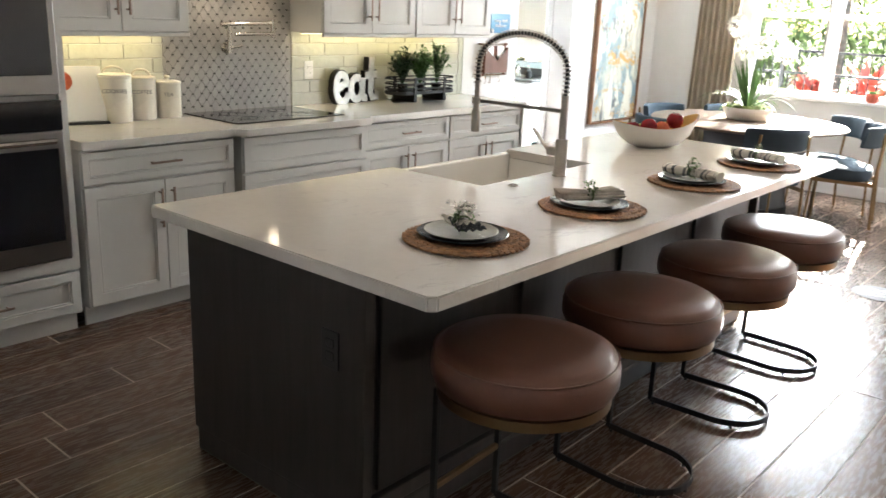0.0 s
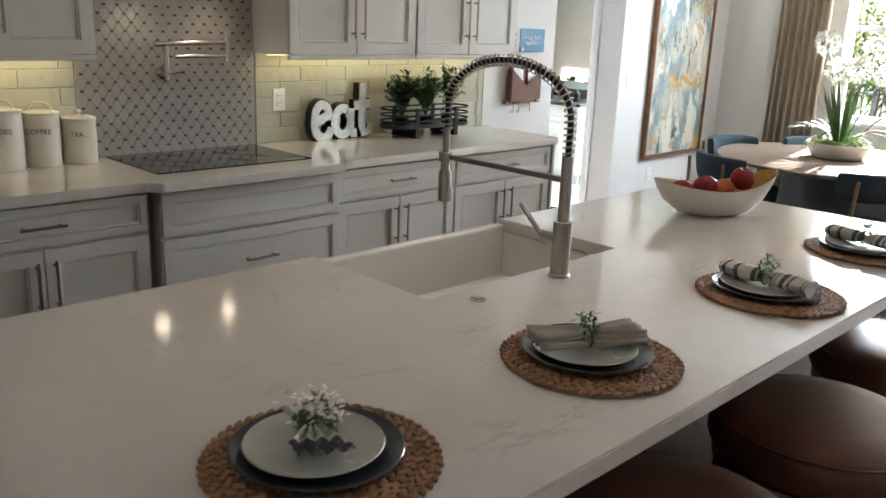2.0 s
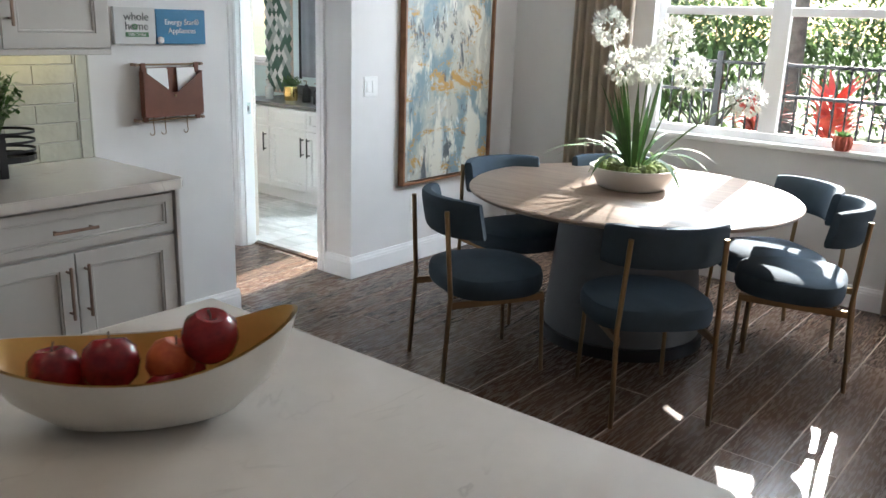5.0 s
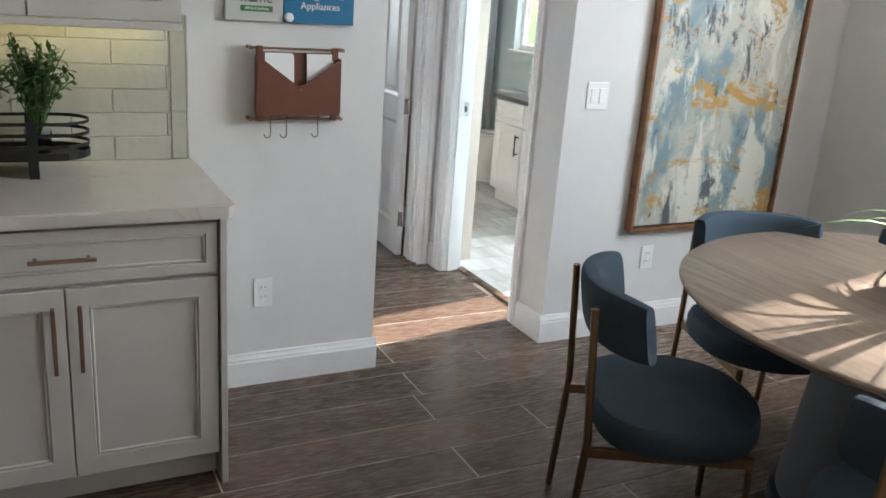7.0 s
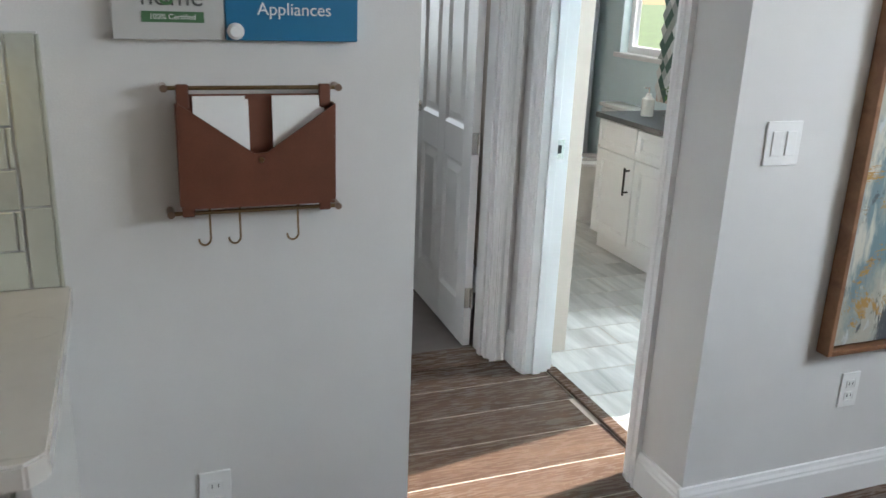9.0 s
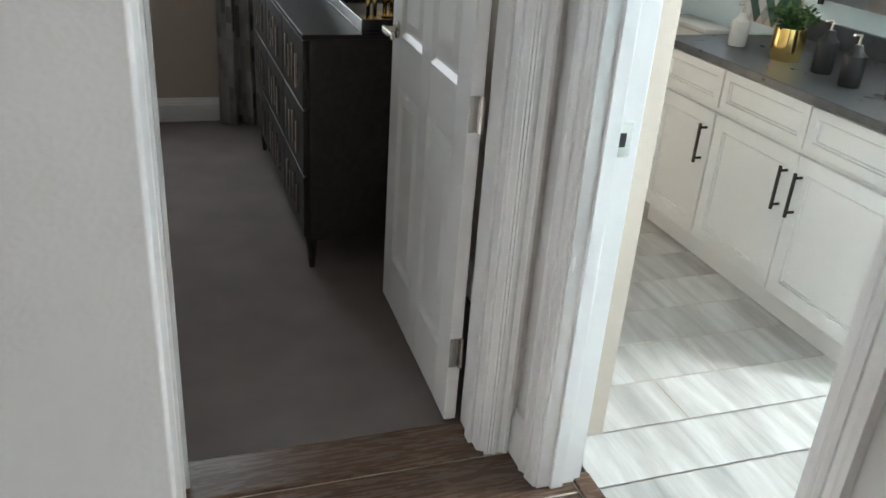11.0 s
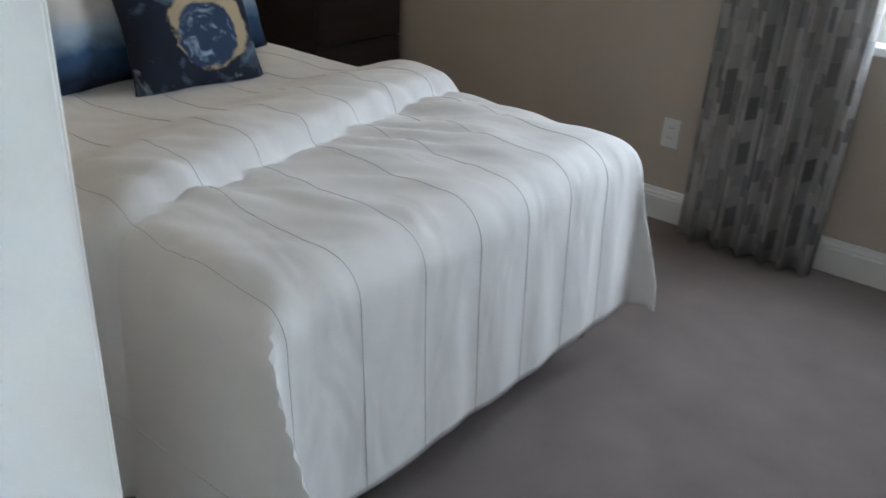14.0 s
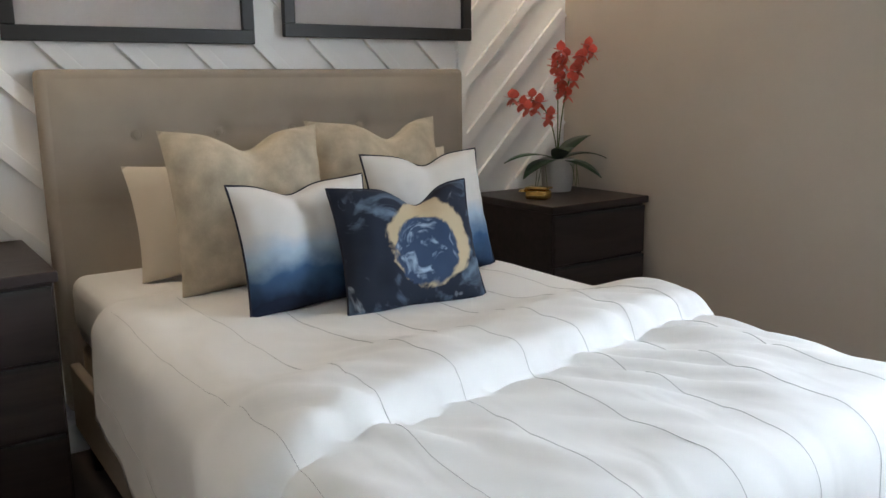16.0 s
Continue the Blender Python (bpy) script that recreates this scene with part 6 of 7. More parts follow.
def drape(x0, x1, y0, y1, top, hang_l, hang_f, hang_r, round_, wrinkle, seed, step=0.018):
    """A cloth laid over the bed: flat on top, rounded over the edges, hanging at the sides and the foot."""
    def over(d, r):
        q = r * math.pi / 2
        if d <= 0:
            return d, 0.0
        if d < q:
            a = d / r
            return r * math.sin(a), -r * (1 - math.cos(a))
        return r + 0.05 * (d - q), -r - 0.99 * (d - q)
    us = np.arange(x0, x1 + hang_f + 1e-6, step)
    bm = bmesh.new()
    grid = {}
    nv = int((y1 - y0) / step)
    for i, u in enumerate(us):
        hl = hang_l(u)
        row = [y0 - hl * (1 - k / 18) for k in range(18)] + [y0 + (y1 - y0) * k / nv for k in range(nv)] + [y1 + hang_r * k / 15 for k in range(16)]
        for j, v in enumerate(row):
            dx, dyl, dyr = u - (x1 - round_), (y0 + round_) - v, v - (y1 - round_)
            x, y, z = u, v, top
            zx = zy = 0
            if dx > 0:
                ox, zx = over(dx, round_)
                x = x1 - round_ + ox
            if dyl > 0:
                oy, zy = over(dyl, round_)
                y = y0 + round_ - oy
            elif dyr > 0:
                oy, zy = over(dyr, round_)
                y = y1 - round_ + oy
            if zx < 0 and zy < 0:
                z = top - (abs(zx) ** 4 + abs(zy) ** 4) ** 0.25
                s = min(-zx, -zy) ** 1.5
                x += (0.95 if dyl > 0 else 0.30) * s
                y += (-0.14 if dyl > 0 else 0.20) * s
            else:
                z = top + zx + zy
            hang = top - z
            p = Vector((x, y, z))
            w1 = noise.noise(Vector((u * 3.2 + seed, v * 5.5, 0.3))) * 0.010 + noise.noise(Vector((u * 8 - v * 4, v * 6 + u * 3, seed))) * 0.008
            fold_ = abs(noise.noise(Vector((u * 2.2 + v * 1.2, (v - u * 0.75) * 10.0, seed + 2)))) * 0.034 * (0.12 + math.exp(-((u - 3.5) / 0.28) ** 2))
            p.z += (w1 + fold_) * wrinkle
            # the turned-back roll: steep towards the foot, sinking softly towards the pillows
            back = 3.56 - 0.15 * (min(max(v, y0), y1) - 5.03) + 0.02 * noise.noise(Vector((v * 3, 2, seed))) - u
            if back > 0:
                roll = 0.062 * math.sqrt(max(0.0, 1 - (1 - min(1, back / 0.055)) ** 2)) * (1 if back < 0.16 else math.exp(-((back - 0.16) / 0.17) ** 2))
                lean = min(1.0, hang / 0.1)
                p.z += roll * (1 - lean)
                p.y += roll * lean * (-1 if dyl > 0 else 1 if dyr > 0 else 0) * (0.45 + 0.55 * max(0, 1 - hang / 0.4))
            if hang > 0.06:
                am = (0.001 if zx < 0 and zy < 0 else 0.0045) * min(1, (hang - 0.06) / 0.25) * wrinkle
                if zx < 0:
                    p.x += am * (math.sin(v * 34 + 2 * noise.noise(Vector((v * 4, 0, seed)))) * 0.7 + noise.noise(Vector((v * 9, hang * 3, 1))))
                if zy < 0:
                    p.y += am * (math.sin(u * 27 + 1.4) * 0.7 + noise.noise(Vector((u * 8, hang * 3, 4))))
            p.z = max(p.z, 0.03)
            grid[i, j] = bm.verts.new(p)
    cols_ = 18 + nv + 16
    for i in range(len(us) - 1):
        for j in range(cols_ - 1):
            bm.faces.new((grid[i, j], grid[i + 1, j], grid[i + 1, j + 1], grid[i, j + 1]))
    lines = {}
    for j in range(cols_):
        lines[j] = [grid[i, j].co.copy() for i in range(len(us))]
    return bm, lines


def hang_left(u):
    """How far the duvet hangs on the near side, by the distance along the bed."""
    f = min(1.0, max(0.0, (u - 2.35) / 1.35))
    return 0.30 + 0.30 * f * f * (3 - 2 * f)


def rumpled(m):
    """Soft creases across a washed cotton cover."""
    n, l = m.node_tree.nodes, m.node_tree.links
    b = n["Principled BSDF"]
    tc, mp, nz, bp = n.new("ShaderNodeTexCoord"), n.new("ShaderNodeMapping"), n.new("ShaderNodeTexNoise"), n.new("ShaderNodeBump")
    mp.inputs["Scale"].default_value, mp.inputs["Rotation"].default_value = (1.0, 2.6, 1.2), (0, 0, radians(28))
    nz.inputs["Scale"].default_value, nz.inputs["Detail"].default_value, nz.inputs["Distortion"].default_value = 2.6, 1.6, 0.8
    bp.inputs["Strength"].default_value, bp.inputs["Distance"].default_value = 0.32, 0.04
    l.new(tc.outputs["Object"], mp.inputs[0])
    l.new(mp.outputs[0], nz.inputs["Vector"])
    l.new(nz.outputs["Fac"], bp.inputs["Height"])
    if b.inputs["Normal"].links:
        l.new(b.inputs["Normal"].links[0].from_socket, bp.inputs["Normal"])
    l.new(bp.outputs[0], b.inputs["Normal"])


rumpled(M["duvet"])
dv = thing("duvet", (0, 0, 0), "white cotton duvet with thin dark stripes, rumpled on the bed", "duvet")
bm, lines = drape(2.30, 4.01, 4.93, 6.24, 0.68, hang_left, 0.47, 0.34, 0.10, 1.0, 3)
sh = part("cover", bm, M["duvet"], dv, smooth=True)
sm = sh.modifiers.new("thick", "SOLIDIFY")
sm.thickness, sm.offset = 0.008, 0.0
nv_ = int((6.24 - 4.93) / 0.018)
for j in [6] + [18 + int(nv_ * f) for f in (0.03, 0.17, 0.31, 0.45, 0.59, 0.73, 0.87)] + [18 + nv_ + 2]:
    up_ = [p + Vector((0.004, -0.004 if j < 18 else 0.0, 0.0054)) for p in lines[j][4:]]
    part("stripe", tube(up_, 0.0006, 4), M["thread"], dv, "thin dark woven stripe")


def pillow_mesh(w, h, t, chop, seed, wr=0.006):
    """A cushion in x (width), z (height), fat along y, corners drawn out, the top edge knocked in."""
    bm = bmesh.new()
    n = 30
    g = {}
    for s in (-1, 1):
        for i in range(n + 1):
            for j in range(n + 1):
                u, v = -1 + 2 * i / n, -1 + 2 * j / n
                edge = i in (0, n) or j in (0, n)
                if edge and s == 1:
                    g[s, i, j] = g[-1, i, j]
                    continue
                fat = ((1 - abs(u) ** 2.6) * (1 - abs(v) ** 2.6)) ** 0.55
                pin = 1 - 0.07 * (1 - abs(u) ** 2) * abs(v) ** 2
                pin2 = 1 - 0.07 * (1 - abs(v) ** 2) * abs(u) ** 2
                x, z = u * w / 2 * pin2, v * h / 2 * pin
                top = max(0.0, (v + 0.25) / 1.25)
                z -= chop * math.exp(-((u - 0.22 * math.sin(seed * 2.1)) / 0.30) ** 2) * top ** 1.6
                fat *= 1 + 0.25 * top * math.exp(-((abs(u) - 0.55) / 0.3) ** 2) - 0.35 * top * math.exp(-(u / 0.18) ** 2)
                y = s * t / 2 * fat
                if not edge:
                    y += s * wr * (noise.noise(Vector((u * 4 + seed, v * 4, s))) + 0.5 * noise.noise(Vector((u * 9, v * 9 + seed, s))))
                g[s, i, j] = bm.verts.new((x, y, z + h / 2))
    for s in (-1, 1):
        for i in range(n):
            for j in range(n):
                bm.faces.new((g[s, i, j], g[s, i + 1, j], g[s, i + 1, j + 1], g[s, i, j + 1]))
    rim = [g[-1, i, 0].co.copy() for i in range(n)] + [g[-1, n, j].co.copy() for j in range(n)] + [g[-1, n - i, n].co.copy() for i in range(n)] + [g[-1, 0, n - j].co.copy() for j in range(n)]
    return bm, rim


def pillow(y0, y1, x, h, t, tilt, turn, material, label, chop, seed, piping=None, z=0.672):
    w = y1 - y0
    ob = thing("pillow", (x, (y0 + y1) / 2, z), label, "pillow", "pillows on the bed")
    ob.rotation_euler = (radians(-tilt), 0, radians(90 + turn))
    bm, rim = pillow_mesh(w, h, t, chop, seed)
    part("cushion", bm, material, ob, smooth=True)
    if piping:
        part("piping", tube(rim, 0.0032, 6, closed=True), piping, ob, "navy piping", True)
    return ob


def ramp_cloth(name, stops, axis_scale=2.5):
    """Cloth dyed in a vertical fade with uneven edges."""
    m = mat(name, (0.5, 0.5, 0.5), 0.9, vary=0.05, fine=500, bump=0.15, spec=0.2)
    n, l = m.node_tree.nodes, m.node_tree.links
    b = n["Principled BSDF"]
    tc, sep, nz = n.new("ShaderNodeTexCoord"), n.new("ShaderNodeSeparateXYZ"), n.new("ShaderNodeTexNoise")
    nz.inputs["Scale"].default_value, nz.inputs["Detail"].default_value = 9, 6
    l.new(tc.outputs["Object"], sep.inputs[0])
    l.new(tc.outputs["Object"], nz.inputs["Vector"])
    a, c = n.new("ShaderNodeMath"), n.new("ShaderNodeMath")
    a.operation, a.inputs[1].default_value = "MULTIPLY", axis_scale
    c.operation, c.inputs[1].default_value = "MULTIPLY_ADD", 0.30
    l.new(sep.outputs["Z"], a.inputs[0])
    l.new(nz.outputs["Fac"], c.inputs[0])
    l.new(a.outputs[0], c.inputs[2])
    r = n.new("ShaderNodeValToRGB")
    els = r.color_ramp.elements
    els[0].position, els[0].color = stops[0][0], (*stops[0][1], 1)
    els[1].position, els[1].color = stops[-1][0], (*stops[-1][1], 1)
    for p, col in stops[1:-1]:
        e = els.new(p)
        e.color = (*col, 1)
    l.new(c.outputs[0], r.inputs[0])
    l.new(r.outputs[0], b.inputs["Base Color"])
    return m


def moon_cloth():
    m = mat("moon_cloth", (0.03, 0.035, 0.05), 0.85, vary=0.1, fine=500, bump=0.15, spec=0.2)
    n, l = m.node_tree.nodes, m.node_tree.links
    b = n["Principled BSDF"]
    tc = n.new("ShaderNodeTexCoord")

    def nz(scale, detail):
        t = n.new("ShaderNodeTexNoise")
        t.inputs["Scale"].default_value, t.inputs["Detail"].default_value, t.inputs["Distortion"].default_value = scale, detail, 1.5
        l.new(tc.outputs["Object"], t.inputs["Vector"])
        return t.outputs["Fac"]

    def op(kind, a, v=None, c=None):
        q = n.new("ShaderNodeMath")
        q.operation = kind
        l.new(a, q.inputs[0])
        if v is not None:
            q.inputs[1].default_value = v
        if c is not None:
            l.new(c, q.inputs[2])
        return q.outputs[0]

    def mr(f, lo, hi):
        r = n.new("ShaderNodeMapRange")
        r.inputs[1].default_value, r.inputs[2].default_value = lo, hi
        l.new(f, r.inputs[0])
        return r.outputs[0]

    def mix(f, a, c):
        x = n.new("ShaderNodeMix")
        x.data_type = "RGBA"
        l.new(f, x.inputs["Factor"])
        if isinstance(a, tuple):
            x.inputs["A"].default_value = (*a, 1)
        else:
            l.new(a, x.inputs["A"])
        x.inputs["B"].default_value = (*c, 1)
        return x.outputs["Result"]

    def dist(cx, cz):
        sub, flat, ln = n.new("ShaderNodeVectorMath"), n.new("ShaderNodeVectorMath"), n.new("ShaderNodeVectorMath")
        sub.operation, flat.operation, ln.operation = "SUBTRACT", "MULTIPLY", "LENGTH"
        l.new(tc.outputs["Object"], sub.inputs[0])
        sub.inputs[1].default_value = (cx, 0, cz)
        l.new(sub.outputs[0], flat.inputs[0])
        flat.inputs[1].default_value = (1, 0, 1)
        l.new(flat.outputs[0], ln.inputs[0])
        return ln.outputs["Value"]

    rough_d = op("MULTIPLY_ADD", nz(14, 6), 0.05, dist(0.02, 0.155))
    rough_r = op("MULTIPLY_ADD", nz(11, 6), 0.07, dist(0.035, 0.18))
    col = mix(mr(nz(7, 7), 0.52, 0.66), (0.018, 0.024, 0.042), (0.12, 0.17, 0.24))
    col = mix(mr(nz(5, 5), 0.60, 0.68), col, (0.40, 0.45, 0.52))
    col = mix(mr(rough_r, 0.160, 0.150), col, (0.47, 0.38, 0.25))
    col = mix(mr(rough_d, 0.123, 0.115), col, (0.035, 0.06, 0.12))
    blue = n.new("ShaderNodeMath")
    blue.operation = "MULTIPLY"
    l.new(mr(rough_d, 0.120, 0.105), blue.inputs[0])
    l.new(mr(nz(16, 7), 0.53, 0.68), blue.inputs[1])
    col = mix(blue.outputs[0], col, (0.36, 0.46, 0.60))
    l.new(col, b.inputs["Base Color"])
    return m


ombre = ramp_cloth("ombre_cloth", [(0.22, (0.012, 0.018, 0.04)), (0.40, (0.045, 0.10, 0.20)), (0.56, (0.36, 0.46, 0.58)), (0.70, (0.62, 0.61, 0.60)), (1.0, (0.66, 0.64, 0.62))])
navy = mat("navy_piping", (0.012, 0.014, 0.03), 0.8, bump=0.05)
cream_cloth = mat("cream_cotton", (0.64, 0.57, 0.47), 0.9, vary=0.06, fine=500, bump=0.12, spec=0.2)
pillow(5.13, 5.64, 2.08, 0.38, 0.15, 20, 2, cream_cloth, "cream cotton sleeping pillow against the headboard", 0.02, 1)
pillow(5.85, 6.36, 2.08, 0.38, 0.15, 20, -2, cream_cloth, "cream cotton sleeping pillow against the headboard", 0.02, 2)
pillow(5.16, 5.67, 2.38, 0.49, 0.18, 13, 3, M["linen"], "large beige linen pillow with a dented top", 0.055, 3)
pillow(5.69, 6.20, 2.24, 0.50, 0.18, 15, -3, M["linen"], "large beige linen pillow with a dented top", 0.06, 4)
pillow(5.235, 5.66, 2.70, 0.36, 0.14, 17, 5, ombre, "white to navy ombre pillow with navy piping", 0.03, 5, navy, z=0.672)
pillow(5.71, 6.13, 2.58, 0.40, 0.14, 18, -4, ombre, "white to navy ombre pillow with navy piping", 0.035, 6, navy, z=0.678)
pillow(5.445, 5.865, 2.875, 0.355, 0.14, 21, -6, moon_cloth(), "navy pillow painted with a gold-rimmed blue moon", 0.055, 7, navy, z=0.668)


# nightstands
def nightstand(place, w, d, label):
    """Back to -x; front faces +x."""
    ob = thing("nightstand", place, label, "nightstand", "nightstands by the bed")
    part("top", box(0, d, 0, w, 0.755, 0.785, bev=0.004), M["nightwood"], ob)
    part("body", box(0.008, d - 0.022, 0.012, w - 0.012, 0.10, 0.755, bev=0.002), M["nightwood"], ob)
    for i in range(3):
        z = 0.115 + i * 0.213
        dd = part("drawer", box(d - 0.022, d - 0.004, 0.018, w - 0.018, z, z + 0.203, bev=0.004), M["nightwood"], ob)
        # the groove's shade is a dark strip on the drawer face
        part("finger_groove", box(d - 0.012, d - 0.0035, 0.02, w - 0.02, z + 0.192, z + 0.2035), M["dark"], dd)
    part("base", box(0.02, d - 0.05, 0.02, w - 0.02, 0.004, 0.10), M["nightwood"], ob)
    return ob


nightstand((1.675, 6.685, 0), 0.555, 0.575, "dark wood nightstand with drawers, holding an orchid")
nightstand((1.675, 4.385, 0), 0.475, 0.62, "dark wood nightstand with drawers")

oc = thing("orchid", (1.86, 7.06, 0.785), "coral moth orchid in a grey ceramic pot", "plant")
part("pot", lathe([(0, 0), (0.062, 0), (0.070, 0.03), (0.076, 0.15), (0.070, 0.15), (0.064, 0.03), (0, 0.02)], 36), mat("grey_pot", (0.40, 0.38, 0.36), 0.5, vary=0.1, bump=0.05), oc, "grey ceramic pot", True)
part("bark_fill", lathe([(0, 0.135), (0.07, 0.132), (0, 0.14)], 24), M["soil"], oc)
bm = bmesh.new()
rd = random.Random(9)
for a, up, ln in ((250, 0.65, 0.27), (330, 1.0, 0.26), (60, 0.7, 0.24), (95, 1.3, 0.27), (280, 0.35, 0.26), (20, 0.3, 0.24)):
    blade(bm, (0, 0, 0.14), (math.cos(radians(a)), math.sin(radians(a)), up), ln, 0.095, 1.1, 8)
lf = part("leaves", bm, M["leaf_dark"], oc, "broad dark green leaves", True)
lf.modifiers.new("thick", "SOLIDIFY").thickness = 0.003
for k, (mid, tip) in enumerate((((0.0, -0.04, 0.48), (0.06, -0.31, 0.40)), ((0.02, 0.02, 0.62), (0.06, 0.13, 0.62)), ((0.0, 0.0, 0.55), (0.08, -0.08, 0.60)))):
    a, b_, c = Vector((0, 0, 0.14)), Vector(mid), Vector(tip)
    pts = [a * (1 - f) ** 2 + b_ * 2 * f * (1 - f) + c * f * f for f in [i / 14 for i in range(15)]]
    sp_ = part("spray", tube(pts, 0.003, 6), M["stem"], oc)
    bm = bmesh.new()
    for i in range(10):
        p = pts[min(14, 6 + i)] + Vector((rd.uniform(0.0, 0.04), rd.uniform(-0.03, 0.03), rd.uniform(-0.035, 0.03)))
        face = Vector((1, rd.uniform(-0.9, 0.1), rd.uniform(-0.2, 0.3))).normalized()
        sx = face.cross(Vector((0, 0, 1))).normalized()
        sz = sx.cross(face)
        for q in range(5):
            an = 2 * math.pi * q / 5 + 0.3
            blade(bm, p, sx * math.cos(an) + sz * math.sin(an) + face * 0.2, 0.042, 0.042, 0.1, 4)
    part("blossoms", bm, M["coral"], sp_, "coral pink blossoms")
bm = bmesh.new()
for k in range(9):
    a = rd.uniform(0, 6.283)
    pts = [(0.06 * math.cos(a), 0.06 * math.sin(a), 0.14), (0.09 * math.cos(a), 0.09 * math.sin(a), 0.12), (0.10 * math.cos(a + 0.2), 0.10 * math.sin(a + 0.2), 0.02)]
    tube(pts, 0.0015, 5, bm)
part("roots", bm, M["stem"], oc)
gb = thing("gold_box", (2.03, 6.80, 0.785), "small gold trinket box with a sculpted lid", "box", rz=25)
part("body", box(-0.05, 0.05, -0.033, 0.033, 0, 0.042, bev=0.012, seg=3), M["gold"], gb, smooth=True)
part("lid", box(-0.052, 0.052, -0.035, 0.035, 0.044, 0.054, bev=0.006, seg=2), M["gold"], gb, smooth=True)
for k in range(4):
    part("petal", lathe([(0, 0), (0.018, 0.004), (0.012, 0.012), (0, 0.014)], 14), M["gold"], gb, smooth=True).location = (-0.06 + 0.012 * (k % 2), -0.03 + 0.02 * k, 0.03)

# framed prints
for y0, y1, z0 in ((4.86, 5.70, 1.425), (5.82, 6.69, 1.455)):
    fr = thing("framed_print", (HBX + 0.022, y0, z0), "black framed print with a wide pale mat over the bed", "picture", "framed prints")
    w, h = y1 - y0, 0.62
    for a in ((0, w, 0, 0.05), (0, w, h - 0.05, h), (0, 0.045, 0.05, h - 0.05), (w - 0.045, w, 0.05, h - 0.05)):
        part("frame_bar", box(0, 0.03, a[0], a[1], a[2], a[3], bev=0.003), M["black"], fr, "black wood bar")
    part("mat_board", box(0.004, 0.012, 0.04, w - 0.04, 0.045, h - 0.045), mat("mat_board", (0.55, 0.52, 0.52), 0.6, vary=0.06, bump=0), fr)
    part("print", box(0.0125, 0.0135, 0.16, w - 0.16, 0.18, h - 0.14), mat("print_ink", (0.30, 0.31, 0.34), 0.7, vary=0.5, scale=8, bump=0), fr)
    g = part("glazing", box(0.018, 0.020, 0.045, w - 0.045, 0.05, h - 0.05), M["glass"], fr)

# diagonal battens on the headboard wall
bat = thing("wall_battens", (0, 0, 0), "white diagonal wooden battens on the accent wall", "panelling", kind="structure")
def batten(ya, za, yb, zb):
    d = Vector((0, yb - ya, zb - za))
    ln = d.length
    ob = part("batten", box(0, 0.02, 0, ln, -0.0225, 0.0225, bev=0.002), M["trim"], bat)
    ob.matrix_local = Matrix.Translation((HBX, ya, za)) @ Matrix.Rotation(math.atan2(zb - za, yb - ya), 4, "X")
SPL = 6.66
for k in range(-6, 26):
    c = 0.25 * k
    ya, yb = max(4.40, SPL - 3.2), SPL
    seg = []
    zb_, za_ = c, c + (SPL - 4.40)
    y_lo, z_at_lo = 4.40, za_
    y_hi, z_at_hi = SPL, zb_
    if z_at_lo > 2.7:
        y_lo, z_at_lo = 4.40 + (z_at_lo - 2.7), 2.7
    if z_at_hi < 0.16:
        y_hi, z_at_hi = SPL - (0.16 - z_at_hi), 0.16
    if y_hi - y_lo > 0.08:
        batten(y_lo, z_at_lo, y_hi, z_at_hi)
    y_lo, z_at_lo, y_hi, z_at_hi = SPL, c, BEDN - 0.02, c + (BEDN - 0.02 - SPL)
    if z_at_hi > 2.7:
        y_hi, z_at_hi = y_hi - (z_at_hi - 2.7), 2.7
    if z_at_lo < 0.16:
        y_lo, z_at_lo = y_lo + (0.16 - z_at_lo), 0.16
    if y_hi - y_lo > 0.08:
        batten(y_lo, z_at_lo, y_hi, z_at_hi)
part("batten", box(HBX, HBX + 0.022, SPL - 0.022, SPL + 0.022, 0.14, 2.72, bev=0.002), M["trim"], bat)


def patch_cloth():
    m = mat("patch_curtain", (0.4, 0.4, 0.4), 0.85, vary=0.05, fine=400, bump=0.08, spec=0.2)
    n, l = m.node_tree.nodes, m.node_tree.links
    b = n["Principled BSDF"]
    tc, mp, br, nz, mx = n.new("ShaderNodeTexCoord"), n.new("ShaderNodeMapping"), n.new("ShaderNodeTexBrick"), n.new("ShaderNodeTexNoise"), n.new("ShaderNodeMix")
    mp.inputs["Rotation"].default_value = (radians(90), 0, radians(90))
    l.new(tc.outputs["Object"], mp.inputs[0])
    sep, com = n.new("ShaderNodeSeparateXYZ"), n.new("ShaderNodeCombineXYZ")
    l.new(tc.outputs["Object"], sep.inputs[0])
    l.new(sep.outputs["Z"], com.inputs["X"])
    l.new(sep.outputs["X"], com.inputs["Y"])
    l.new(com.outputs[0], br.inputs["Vector"])
    br.inputs["Color1"].default_value, br.inputs["Color2"].default_value, br.inputs["Mortar"].default_value = (0.55, 0.54, 0.53, 1), (0.13, 0.14, 0.15, 1), (0.48, 0.47, 0.46, 1)
    br.inputs["Scale"].default_value, br.inputs["Mortar Size"].default_value, br.inputs["Bias"].default_value = 1.0, 0.001, -0.25
    br.inputs["Brick Width"].default_value, br.inputs["Row Height"].default_value = 0.085, 0.024
    l.new(br.outputs["Color"], b.inputs["Base Color"])
    return m


